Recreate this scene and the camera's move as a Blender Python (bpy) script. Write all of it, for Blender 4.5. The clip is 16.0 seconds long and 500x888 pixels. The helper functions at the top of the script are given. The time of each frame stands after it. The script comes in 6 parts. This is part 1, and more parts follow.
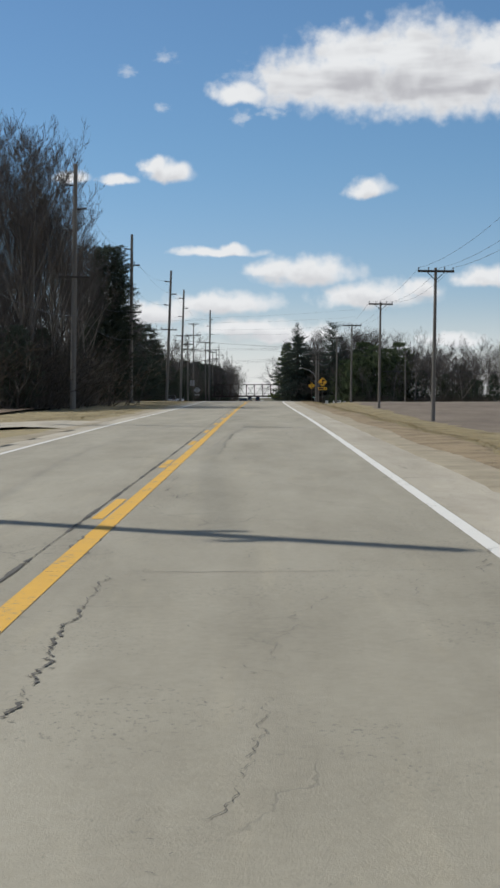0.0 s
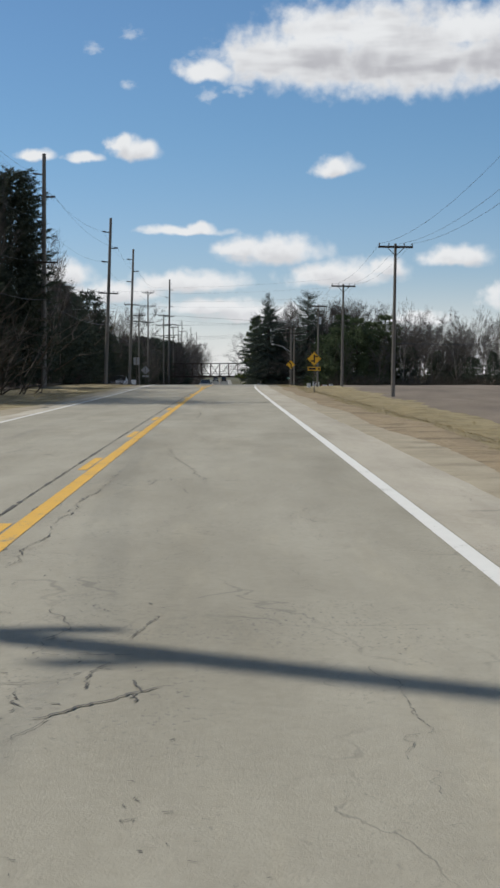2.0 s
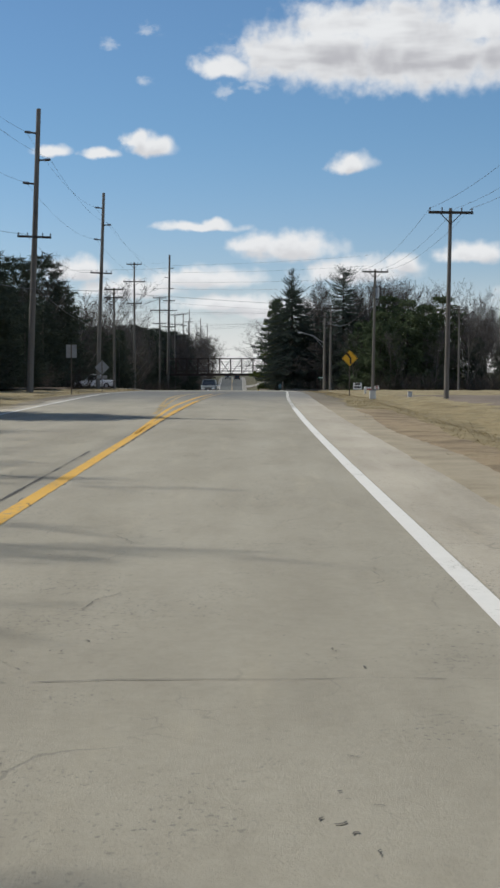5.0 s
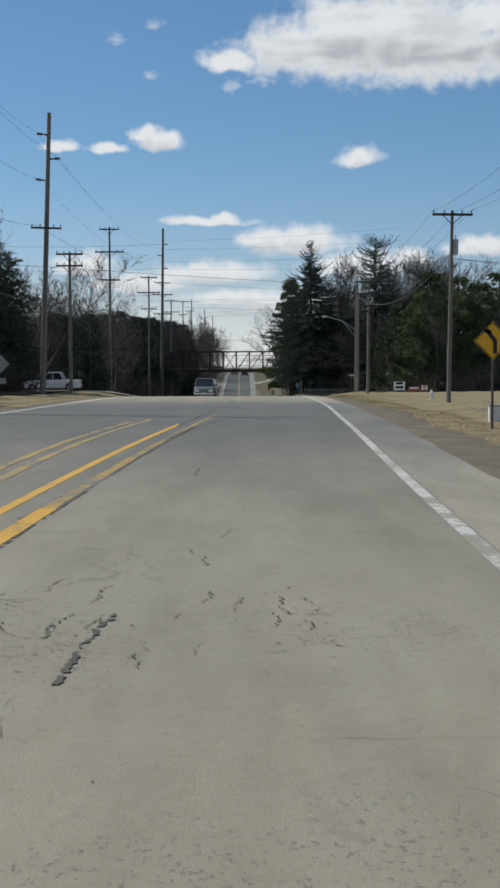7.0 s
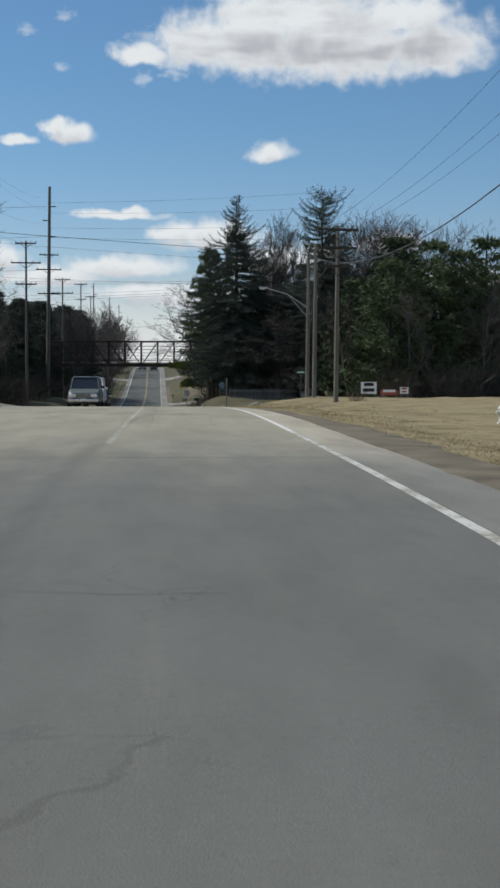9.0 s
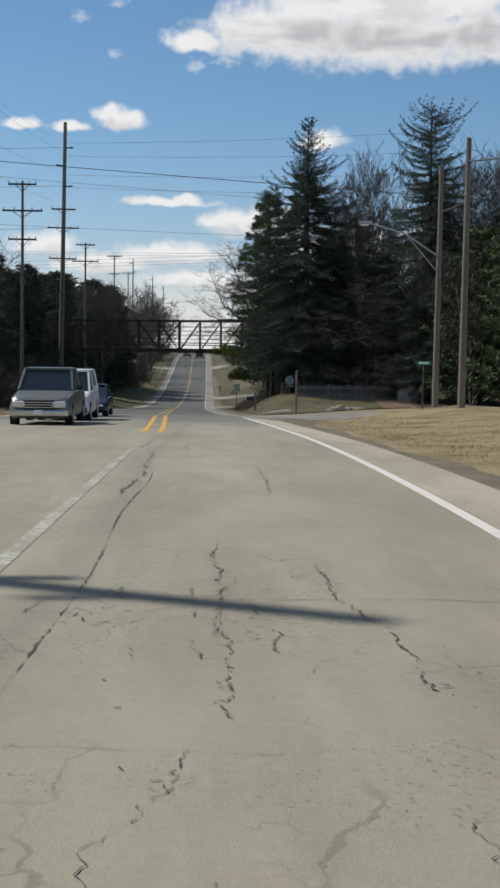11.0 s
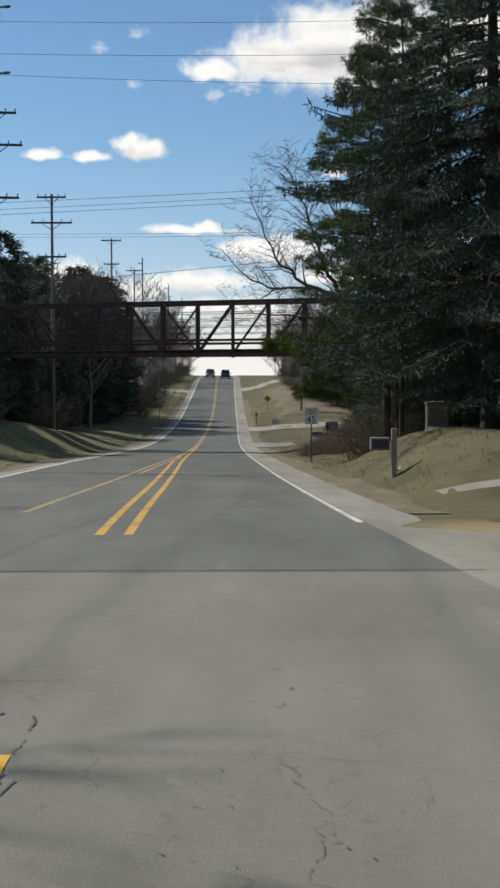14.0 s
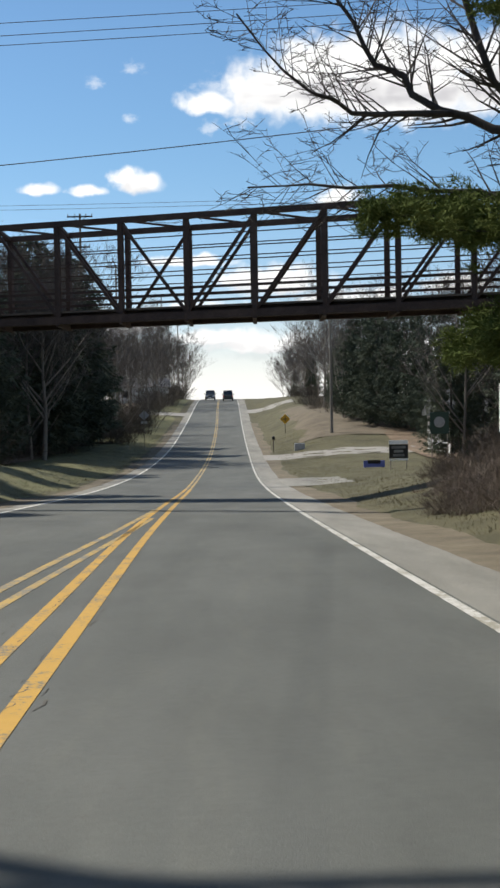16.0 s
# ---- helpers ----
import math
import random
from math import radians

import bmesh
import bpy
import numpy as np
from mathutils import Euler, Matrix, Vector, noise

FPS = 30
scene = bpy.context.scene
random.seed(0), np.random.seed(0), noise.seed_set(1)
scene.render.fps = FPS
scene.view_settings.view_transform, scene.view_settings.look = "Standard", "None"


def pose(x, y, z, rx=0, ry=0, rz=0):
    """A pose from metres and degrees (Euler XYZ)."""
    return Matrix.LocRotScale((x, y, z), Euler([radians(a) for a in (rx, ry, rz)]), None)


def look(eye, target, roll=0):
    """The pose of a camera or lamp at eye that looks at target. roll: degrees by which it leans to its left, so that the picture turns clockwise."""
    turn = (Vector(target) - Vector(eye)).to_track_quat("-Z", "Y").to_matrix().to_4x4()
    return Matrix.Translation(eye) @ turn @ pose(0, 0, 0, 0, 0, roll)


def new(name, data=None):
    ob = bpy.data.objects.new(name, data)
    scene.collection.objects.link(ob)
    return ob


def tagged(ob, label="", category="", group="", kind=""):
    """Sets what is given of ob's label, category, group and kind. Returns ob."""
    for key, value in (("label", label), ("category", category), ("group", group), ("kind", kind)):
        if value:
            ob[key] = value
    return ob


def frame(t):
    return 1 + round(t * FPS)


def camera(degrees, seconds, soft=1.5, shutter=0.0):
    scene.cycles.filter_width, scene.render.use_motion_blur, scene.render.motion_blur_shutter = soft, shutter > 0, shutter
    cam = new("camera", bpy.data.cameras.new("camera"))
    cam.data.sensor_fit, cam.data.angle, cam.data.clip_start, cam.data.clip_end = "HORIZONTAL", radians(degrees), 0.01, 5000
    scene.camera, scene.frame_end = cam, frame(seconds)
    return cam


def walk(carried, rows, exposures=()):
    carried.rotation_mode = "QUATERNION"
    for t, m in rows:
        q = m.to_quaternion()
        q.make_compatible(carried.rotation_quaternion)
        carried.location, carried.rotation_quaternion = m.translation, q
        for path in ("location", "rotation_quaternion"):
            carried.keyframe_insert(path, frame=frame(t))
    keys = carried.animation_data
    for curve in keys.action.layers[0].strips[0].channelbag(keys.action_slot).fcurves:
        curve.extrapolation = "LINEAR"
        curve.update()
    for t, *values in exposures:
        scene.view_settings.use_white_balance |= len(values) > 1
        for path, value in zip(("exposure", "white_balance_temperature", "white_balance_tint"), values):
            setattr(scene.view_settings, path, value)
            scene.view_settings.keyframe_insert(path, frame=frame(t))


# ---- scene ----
cam = camera(20.85, 16.0, soft=2.7)
PATH = [
    (0, (-0.27, -1.02, 0.93), (-1.19, 98.91, -2.61), -0.07),
    (0.5, (-0.24, 9.37, 1.05), (-0.69, 109.30, -2.77), -0.04),
    (1, (-0.22, 19.79, 1.11), (0.10, 119.70, -3.16), -0.13),
    (1.5, (-0.15, 30.31, 1.17), (0.68, 130.21, -3.40), -0.12),
    (2, (0.00, 40.77, 1.22), (1.48, 140.63, -3.86), -0.10),
    (2.5, (0.06, 51.23, 1.24), (1.93, 151.08, -3.92), 0.31),
    (3, (0.18, 61.99, 1.32), (1.98, 161.85, -3.57), 0.18),
    (3.5, (0.20, 72.83, 1.36), (1.52, 172.69, -3.87), -0.01),
    (4, (0.23, 83.48, 1.39), (1.05, 183.33, -3.95), -0.01),
    (4.5, (0.29, 94.16, 1.46), (0.92, 194.01, -3.85), -0.01),
    (6.8, (0.42, 144.89, 1.71), (-0.29, 244.72, -4.00), 0.48),
    (7, (0.40, 149.40, 1.70), (0.14, 249.23, -4.06), -0.18),
    (7.5, (0.40, 160.68, 1.73), (1.14, 260.48, -4.53), -0.09),
    (8, (0.43, 172.05, 1.70), (6.90, 271.64, -4.64), 0.13),
    (8.2, (0.42, 176.59, 1.69), (7.15, 276.17, -4.45), 0.10),
    (10.3, (1.26, 221.22, 1.24), (5.54, 320.94, -4.93), 0.99),
    (10.5, (1.27, 225.11, 1.24), (5.23, 324.83, -5.23), 1.21),
    (11, (1.24, 234.78, 1.21), (4.01, 334.49, -5.83), 0.79),
    (11.5, (1.08, 245.02, 1.03), (3.53, 344.70, -6.56), 0.77),
    (12, (0.93, 255.51, 0.80), (2.22, 355.17, -7.23), 0.67),
    (12.5, (0.80, 266.17, 0.48), (1.57, 365.82, -7.83), 0.70),
    (13, (0.65, 276.64, 0.18), (1.26, 376.35, -7.39), 0.25),
    (13.5, (0.32, 286.83, -0.21), (1.10, 386.68, -5.69), -0.18),
    (14, (-0.04, 297.02, -0.54), (0.96, 396.89, -5.69), -0.12),
    (14.5, (-0.36, 307.75, -1.02), (0.97, 407.66, -4.92), 0.09),
    (15, (-0.56, 318.35, -1.48), (0.65, 418.30, -4.55), -0.24),
    (15.5, (-0.91, 328.76, -1.92), (-0.22, 428.72, -4.29), -0.26),
    (16, (-0.97, 338.68, -2.36), (0.03, 438.64, -5.25), -1.04),
]
walk(cam, [(t, look(eye, target, roll)) for t, eye, target, roll in PATH],
     [(0, -.08, 6220, 9), (4.7, -.08, 6220, 9), (6.8, -.16, 6120, 8), (8.2, -.17, 5960, 6), (10.3, -.04, 6330, 9), (12.5, -.06, 6330, 9), (14, .18, 6500, 9), (16, .42, 6450, 9)])

# ---- light ----
SUN_TURN, SUN_HIGH = -60.3, 47.0  # degrees: clockwise from the road's heading, above the horizon
sun_way = Vector((math.sin(radians(SUN_TURN)) * math.cos(radians(SUN_HIGH)),
                  math.cos(radians(SUN_TURN)) * math.cos(radians(SUN_HIGH)), math.sin(radians(SUN_HIGH))))
sun_data = bpy.data.lights.new("sun", "SUN")
sun_data.energy, sun_data.angle, sun_data.color = 4.7, radians(0.53), (1.0, 0.95, 0.87)
sun_ob = new("sun", sun_data)
sun_ob.matrix_world = look(tuple(sun_way * 300), (0, 0, 0))


class Nodes:
    """Short hand for node trees."""

    def __init__(self, tree):
        self.tree = tree
        tree.nodes.clear()

    def add(self, kind, **values):
        node = self.tree.nodes.new(kind)
        for key, value in values.items():
            self.plug(value, node.inputs[key])
        return node

    def plug(self, value, socket):
        if isinstance(value, bpy.types.NodeSocket):
            self.tree.links.new(value, socket)
        else:
            socket.default_value = value

    def math(self, op, a, b=0.0, c=0.0, clamp=False):
        node = self.tree.nodes.new("ShaderNodeMath")
        node.operation, node.use_clamp = op, clamp
        for value, socket in zip((a, b, c), node.inputs):
            self.plug(value, socket)
        return node.outputs[0]

    def vec(self, op, a, b=(0, 0, 0)):
        node = self.tree.nodes.new("ShaderNodeVectorMath")
        node.operation = op
        self.plug(a, node.inputs[0])
        if op not in ("LENGTH", "NORMALIZE"):
            self.plug(b, node.inputs[1])
        return node.outputs["Value"] if op in ("LENGTH", "DOT_PRODUCT") else node.outputs["Vector"]

    def noise(self, where, scale, detail=4.0, rough=0.55, warp=0.0):
        node = self.tree.nodes.new("ShaderNodeTexNoise")
        self.plug(where, node.inputs["Vector"])
        for key, value in (("Scale", scale), ("Detail", detail), ("Roughness", rough), ("Distortion", warp)):
            node.inputs[key].default_value = value
        return node.outputs["Fac"]

    def ramp(self, fac, *stops):
        node = self.tree.nodes.new("ShaderNodeValToRGB")
        self.plug(fac, node.inputs[0])
        while len(node.color_ramp.elements) < len(stops):
            node.color_ramp.elements.new(0.5)
        for el, (at, colour) in zip(node.color_ramp.elements, stops):
            el.position = at
            el.color = (*colour, 1) if len(colour) == 3 else colour
        return node.outputs[0]

    def fade(self, value, low, high, a=0.0, b=1.0):
        node = self.tree.nodes.new("ShaderNodeMapRange")
        node.interpolation_type = "SMOOTHSTEP"
        for v, socket in zip((value, low, high, a, b), node.inputs):
            self.plug(v, socket)
        return node.outputs[0]

    def mix(self, fac, a, b, blend="MIX"):
        node = self.tree.nodes.new("ShaderNodeMix")
        node.data_type, node.blend_type = "RGBA", blend
        self.plug(fac, node.inputs[0])
        for value, socket in ((a, node.inputs[6]), (b, node.inputs[7])):
            self.plug((*value, 1) if isinstance(value, tuple) and len(value) == 3 else value, socket)
        return node.outputs[2]


# ---- sky with its fair-weather clouds ----
# right of the road's heading, height, half width, half height (degrees)
CLOUDS = [
    (7.4, 12.9, 5.0, 1.6), (3.8, 13.1, 3.0, 1.6), (10.9, 12.9, 2.6, 1.3), (1.5, 13.0, 2.1, 1.15), (6.4, 14.1, 3.2, 1.25), (-.8, 12.5, 1.4, .45), (3.6, 14.2, 1.5, .9),
    (9.8, 14.0, 2.4, .9),
    (-3.9, 9.3, 1.0, .46), (-4.5, 9.5, .55, .36), (-6.0, 8.95, .75, .22), (-8.0, 9.0, .7, .24), (4.4, 8.6, .95, .42), (-2.0, 6.0, 1.8, .2), (-1.3, 6.1, .8, .24), (1.9, 5.2, 2.1, .65), (.6, 5.3, 1.3, .4), (4.6, 4.2, 2.2, .6), (9.5, 4.9, 1.5, .45), (6.6, 4.5, .8, .5),
    (-1.8, 3.9, 2.6, .5), (-4.6, 3.5, 2.2, .5), (-.6, 2.9, 2.4, .4), (8.0, 2.3, 1.4, .4), (-7, 4.2, 1.4, .5), (12.5, 3.2, 2, .7), (1.2, 2.6, 2.4, .5),
]
WISPS = [(-4.0, 13.8, .75, .32), (-5.6, 13.25, .5, .36), (-.3, 13.1, 1.3, .6), (-.9, 11.6, .5, .45), (.4, 11.75, .8, .35), (-1.6, 12.7, .8, .25), (-4.2, 11.9, .4, .25)]
world = bpy.data.worlds.new("sky")
scene.world = world
world.use_nodes = True
w = Nodes(world.node_tree)
way = w.add("ShaderNodeTexCoord").outputs["Generated"]
parts_xyz = w.add("ShaderNodeSeparateXYZ", Vector=way)
turn_deg = w.math("MULTIPLY", w.math("ARCTAN2", parts_xyz.outputs[0], parts_xyz.outputs[1]), 57.2958)
high_deg = w.math("MULTIPLY", w.math("ARCSINE", parts_xyz.outputs[2]), 57.2958)
flat = w.add("ShaderNodeCombineXYZ", X=turn_deg, Y=high_deg).outputs[0]


def cloud_field(where, shapes):
    """How deep a direction lies inside the nearest of the given clouds: 1 in its middle, 0 at its rim."""
    best = None
    for a, b, wide, tall in shapes:
        away = w.vec("SUBTRACT", where, (a, b - tall * .25, 0))
        away = w.vec("MAXIMUM", away, w.vec("MULTIPLY", away, (1, -1.75, 1)))
        far = w.vec("LENGTH", w.vec("DIVIDE", away, (wide, tall * 1.2, 1)))
        best = far if best is None else w.math("MINIMUM", best, far)
    return w.math("SUBTRACT", 1.0, best)


warp = w.vec("MULTIPLY", w.vec("SUBTRACT", w.add("ShaderNodeTexNoise", Vector=flat, Scale=1.0, Detail=4.0, Roughness=0.5).outputs["Color"], (.5, .5, .5)), (1.0, 0.42, 0))
bent_flat = w.vec("ADD", flat, warp)
puff, fine = w.noise(flat, 1.3, 4.0, 0.4), w.noise(flat, 4.0, 4.0, 0.5)
rim = w.math("ADD", w.math("MULTIPLY", w.math("SUBTRACT", puff, 0.5), 1.05), w.math("MULTIPLY", w.math("SUBTRACT", fine, 0.5), 0.3))
depth = w.math("ADD", cloud_field(bent_flat, CLOUDS), rim)
cover = w.fade(depth, -0.34, 0.5)
# thin torn wisps beside the great cloud
wisp = w.math("ADD", cloud_field(bent_flat, WISPS), w.math("MULTIPLY", w.math("SUBTRACT", w.noise(w.vec("MULTIPLY", flat, (0.8, 1.3, 1)), 2.2, 5.0, 0.6), 0.5), 2.4))
cover = w.math("MAXIMUM", cover, w.math("MULTIPLY", w.fade(wisp, 0.0, 1.1), 0.42))
# Far from the view the same clouds go on at random.
far_puff = w.noise(way, 3.2, 6.0, 0.6)
beyond = w.fade(w.math("ABSOLUTE", turn_deg), 14, 24)
cover = w.math("MAXIMUM", cover, w.math("MULTIPLY", w.math("MULTIPLY", w.fade(far_puff, 0.51, 0.65), beyond), w.fade(high_deg, 0, 6)))
# thick bottoms are greyer than the lit tops
streak = w.noise(w.vec("MULTIPLY", flat, (0.22, 0.9, 1)), 1.0, 3.0, 0.5)
body = w.fade(w.math("ADD", cloud_field(bent_flat, CLOUDS[:5]), w.math("MULTIPLY", w.math("SUBTRACT", puff, 0.5), 1.2)), -0.1, 0.95)
under_side = w.math("ADD", w.math("MULTIPLY", w.fade(streak, 0.36, 0.62), 0.75), w.math("MULTIPLY", w.fade(high_deg, 13.9, 11.6), 0.5), clamp=True)
above = w.math("ADD", cloud_field(w.vec("ADD", bent_flat, (-.12, .38, 0)), CLOUDS[8:]), rim)
small_shade = w.math("MULTIPLY", w.fade(above, 0.0, 0.8), 0.5)
cloud_colour = w.mix(w.math("MAXIMUM", w.math("MULTIPLY", body, under_side), small_shade), (1.0, 0.985, 0.965), (0.6, 0.585, 0.6))
haze = w.fade(high_deg, 4.6, -1.0)
air = w.add("ShaderNodeTexSky")
air.sky_type, air.sun_disc, air.sun_elevation, air.sun_rotation = "NISHITA", False, radians(SUN_HIGH), radians(SUN_TURN)
air.altitude, air.air_density, air.dust_density, air.ozone_density = 200.0, 1.0, 0.2, 3.0
sky = w.mix(1.0, air.outputs[0], w.mix(w.fade(high_deg, 1.0, 11.0), (1.0, 0.99, 1.11), (0.815, 0.978, 1.055)), "MULTIPLY")
sky_back = w.add("ShaderNodeBackground", Color=sky, Strength=0.085).outputs[0]
cloud_back = w.add("ShaderNodeBackground", Color=cloud_colour, Strength=0.88).outputs[0]
both = w.add("ShaderNodeMixShader")
w.plug(w.math("MAXIMUM", cover, w.math("MULTIPLY", haze, 0.88)), both.inputs[0]), w.plug(sky_back, both.inputs[1]), w.plug(cloud_back, both.inputs[2])
w.plug(both.outputs[0], w.add("ShaderNodeOutputWorld").inputs["Surface"])


# ---- materials ----
def surface(name, colours, scale=1.0, fine_scale=20.0, rough=0.85, bump=0.2, metal=0.0, stretch=(1, 1, 1), spec=0.3, stain=None, per_piece=0.0, later=None):
    """A matt or shiny surface whose colour wanders between the given ones at two scales; later: the colours it changes to along the road, and where."""
    m = bpy.data.materials.new(name)
    m.use_nodes = True
    n = Nodes(m.node_tree)
    where = n.vec("MULTIPLY", n.add("ShaderNodeTexCoord").outputs["Object"], stretch)
    big, small = n.noise(where, scale, 5.0, 0.6), n.noise(where, fine_scale, 6.0, 0.65)
    fac = n.math("ADD", n.math("MULTIPLY", big, 0.65), n.math("MULTIPLY", small, 0.35))
    if per_piece:
        fac = n.math("ADD", fac, n.math("MULTIPLY", n.math("SUBTRACT", n.add("ShaderNodeObjectInfo").outputs["Random"], 0.5), per_piece))
    span = np.linspace(0.34, 0.66, len(colours))
    colour = n.ramp(fac, *[(float(s), c) for s, c in zip(span, colours)])
    if stain:
        colour = n.mix(n.fade(n.noise(where, scale * 2.3, 6.0, 0.7, 0.6), 0.56, 0.7), colour, stain)
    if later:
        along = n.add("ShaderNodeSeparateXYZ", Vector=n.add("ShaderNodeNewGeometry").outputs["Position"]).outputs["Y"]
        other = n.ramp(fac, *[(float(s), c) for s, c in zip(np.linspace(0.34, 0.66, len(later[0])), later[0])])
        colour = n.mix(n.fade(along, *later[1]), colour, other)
    shader = n.add("ShaderNodeBsdfPrincipled", **{"Base Color": colour, "Roughness": rough, "Metallic": metal, "Specular IOR Level": spec})
    if bump:
        n.plug(n.add("ShaderNodeBump", Strength=bump, Distance=0.02, Height=small).outputs[0], shader.inputs["Normal"])
    n.plug(shader.outputs[0], n.add("ShaderNodeOutputMaterial").inputs["Surface"])
    return m


def plain(name, colour, rough=0.5, metal=0.0, spec=0.4, glow=0.0):
    return surface(name, [tuple(c * 0.9 for c in colour), tuple(min(1, c * 1.08) for c in colour)], 6.0, 60.0, rough, 0.05, metal, spec=spec)


def paving(name, colours, crack, wear, other=None, span=(0, 1)):
    """Old paving: blotches, wheel tracks along the road, grit and fine cracks."""
    m = bpy.data.materials.new(name)
    m.use_nodes = True
    n = Nodes(m.node_tree)
    where = n.add("ShaderNodeTexCoord").outputs["Object"]
    long = n.vec("MULTIPLY", where, (1.0, 0.12, 1.0))
    blotch, track = n.noise(n.vec("MULTIPLY", where, (1.0, 0.35, 1.0)), 0.5, 6.0, 0.6), n.noise(long, 0.9, 4.0, 0.55)
    grit, speck = n.noise(where, 14.0, 8.0, 0.75), n.noise(where, 90.0, 3.0, 0.7)
    fac = n.math("ADD", n.math("ADD", n.math("MULTIPLY", blotch, 0.35), n.math("MULTIPLY", track, 0.3)), n.math("ADD", n.math("MULTIPLY", grit, 0.25), n.math("MULTIPLY", speck, 0.1)))
    colour = n.ramp(fac, *[(float(s), c) for s, c in zip(np.linspace(0.38, 0.62, len(colours)), colours)])
    if other:
        # the colour changes gradually along the road
        along = n.math("ADD", n.add("ShaderNodeSeparateXYZ", Vector=where).outputs[1], n.math("MULTIPLY", n.math("SUBTRACT", n.noise(n.vec("MULTIPLY", where, (1.0, 0.2, 1.0)), 0.6, 4.0, 0.6), 0.5), 22.0))
        colour = n.mix(n.fade(along, span[0], span[1]), colour, n.ramp(fac, *[(float(s), c) for s, c in zip(np.linspace(0.38, 0.62, len(other)), other)]))
    # worn patches, dark flecks where stones have come out, faint lighter streaks
    mottle = n.noise(n.vec("MULTIPLY", where, (1.0, 0.3, 1.0)), 1.7, 5.0, 0.62)
    colour = n.mix(n.fade(mottle, 0.42, 0.7), colour, n.mix(1.0, colour, (0.9, 0.895, 0.89), "MULTIPLY"))
    colour = n.mix(n.math("MULTIPLY", n.fade(n.noise(long, 2.6, 5.0, 0.6), 0.55, 0.7), 0.5), colour, n.mix(1.0, colour, (1.16, 1.14, 1.1), "MULTIPLY"))
    rough_area = n.fade(n.noise(where, 0.8, 4.0, 0.6), 0.47, 0.62)
    fleck = n.math("MULTIPLY", n.fade(n.noise(n.vec("MULTIPLY", where, (1.0, 0.6, 1.0)), 40.0, 4.0, 0.65), 0.56, 0.66), n.math("ADD", n.math("MULTIPLY", rough_area, 0.85), 0.12))
    colour = n.mix(n.math("MULTIPLY", fleck, 0.6), colour, (0.085, 0.08, 0.068))
    warped = n.vec("ADD", where, n.vec("MULTIPLY", n.add("ShaderNodeTexNoise", Vector=where, Scale=1.3, Detail=6.0).outputs["Color"], (1.1, 1.1, 0)))
    cells = n.add("ShaderNodeTexVoronoi")
    cells.feature = "DISTANCE_TO_EDGE"
    n.plug(n.vec("MULTIPLY", warped, (1, 0.55, 1)), cells.inputs["Vector"])
    n.plug(0.7, cells.inputs["Scale"])
    net = cells.outputs["Distance"]
    broken = n.fade(n.noise(where, 0.5, 4.0, 0.6), 0.5, 0.62)
    line = n.math("MULTIPLY", n.fade(net, 0.009, 0.002), broken)
    # a fine net of short cracks in the tired patches
    small_cells = n.add("ShaderNodeTexVoronoi")
    small_cells.feature = "DISTANCE_TO_EDGE"
    n.plug(n.vec("ADD", where, n.vec("MULTIPLY", n.add("ShaderNodeTexNoise", Vector=where, Scale=7.0, Detail=4.0).outputs["Color"], (.25, .25, 0))), small_cells.inputs["Vector"])
    n.plug(4.2, small_cells.inputs["Scale"])
    tired = n.math("MULTIPLY", n.fade(n.noise(n.vec("MULTIPLY", where, (1.0, 0.3, 1.0)), 0.9, 4.0, 0.6), 0.5, 0.62), n.fade(n.noise(where, 3.0, 3.0, 0.6), 0.44, 0.6))
    net_small = n.math("MULTIPLY", n.fade(small_cells.outputs["Distance"], 0.035, 0.008), tired)
    line = n.math("MAXIMUM", line, n.math("MULTIPLY", net_small, 0.7))
    colour = n.mix(n.math("MULTIPLY", line, min(1.0, crack * 1.1)), colour, (0.06, 0.056, 0.05))
    shader = n.add("ShaderNodeBsdfPrincipled", **{"Base Color": colour, "Roughness": 0.85, "Specular IOR Level": 0.3})
    relief = n.math("SUBTRACT", n.math("ADD", grit, speck), n.math("MULTIPLY", line, 1.5 * crack))
    n.plug(n.add("ShaderNodeBump", Strength=wear, Distance=0.012, Height=relief).outputs[0], shader.inputs["Normal"])
    n.plug(shader.outputs[0], n.add("ShaderNodeOutputMaterial").inputs["Surface"])
    return m


def road_paint(name, colour, under, worn):
    """Line paint with bare patches where tyres have taken it off."""
    m = bpy.data.materials.new(name)
    m.use_nodes = True
    n = Nodes(m.node_tree)
    where = n.add("ShaderNodeTexCoord").outputs["Object"]
    patch = n.math("ADD", n.math("MULTIPLY", n.noise(where, 1.1, 6.0, 0.7), 0.5), n.math("MULTIPLY", n.noise(where, 16.0, 6.0, 0.75), 0.5))
    shade = n.mix(n.noise(where, 5.0, 5.0, 0.6), tuple(c * 0.85 for c in colour), colour)
    c = n.mix(n.fade(patch, worn, worn + 0.08), shade, under)
    shader = n.add("ShaderNodeBsdfPrincipled", **{"Base Color": c, "Roughness": 0.7, "Specular IOR Level": 0.3})
    n.plug(n.add("ShaderNodeBump", Strength=0.25, Distance=0.01, Height=n.noise(where, 30.0, 6.0, 0.7)).outputs[0], shader.inputs["Normal"])
    n.plug(shader.outputs[0], n.add("ShaderNodeOutputMaterial").inputs["Surface"])
    return m


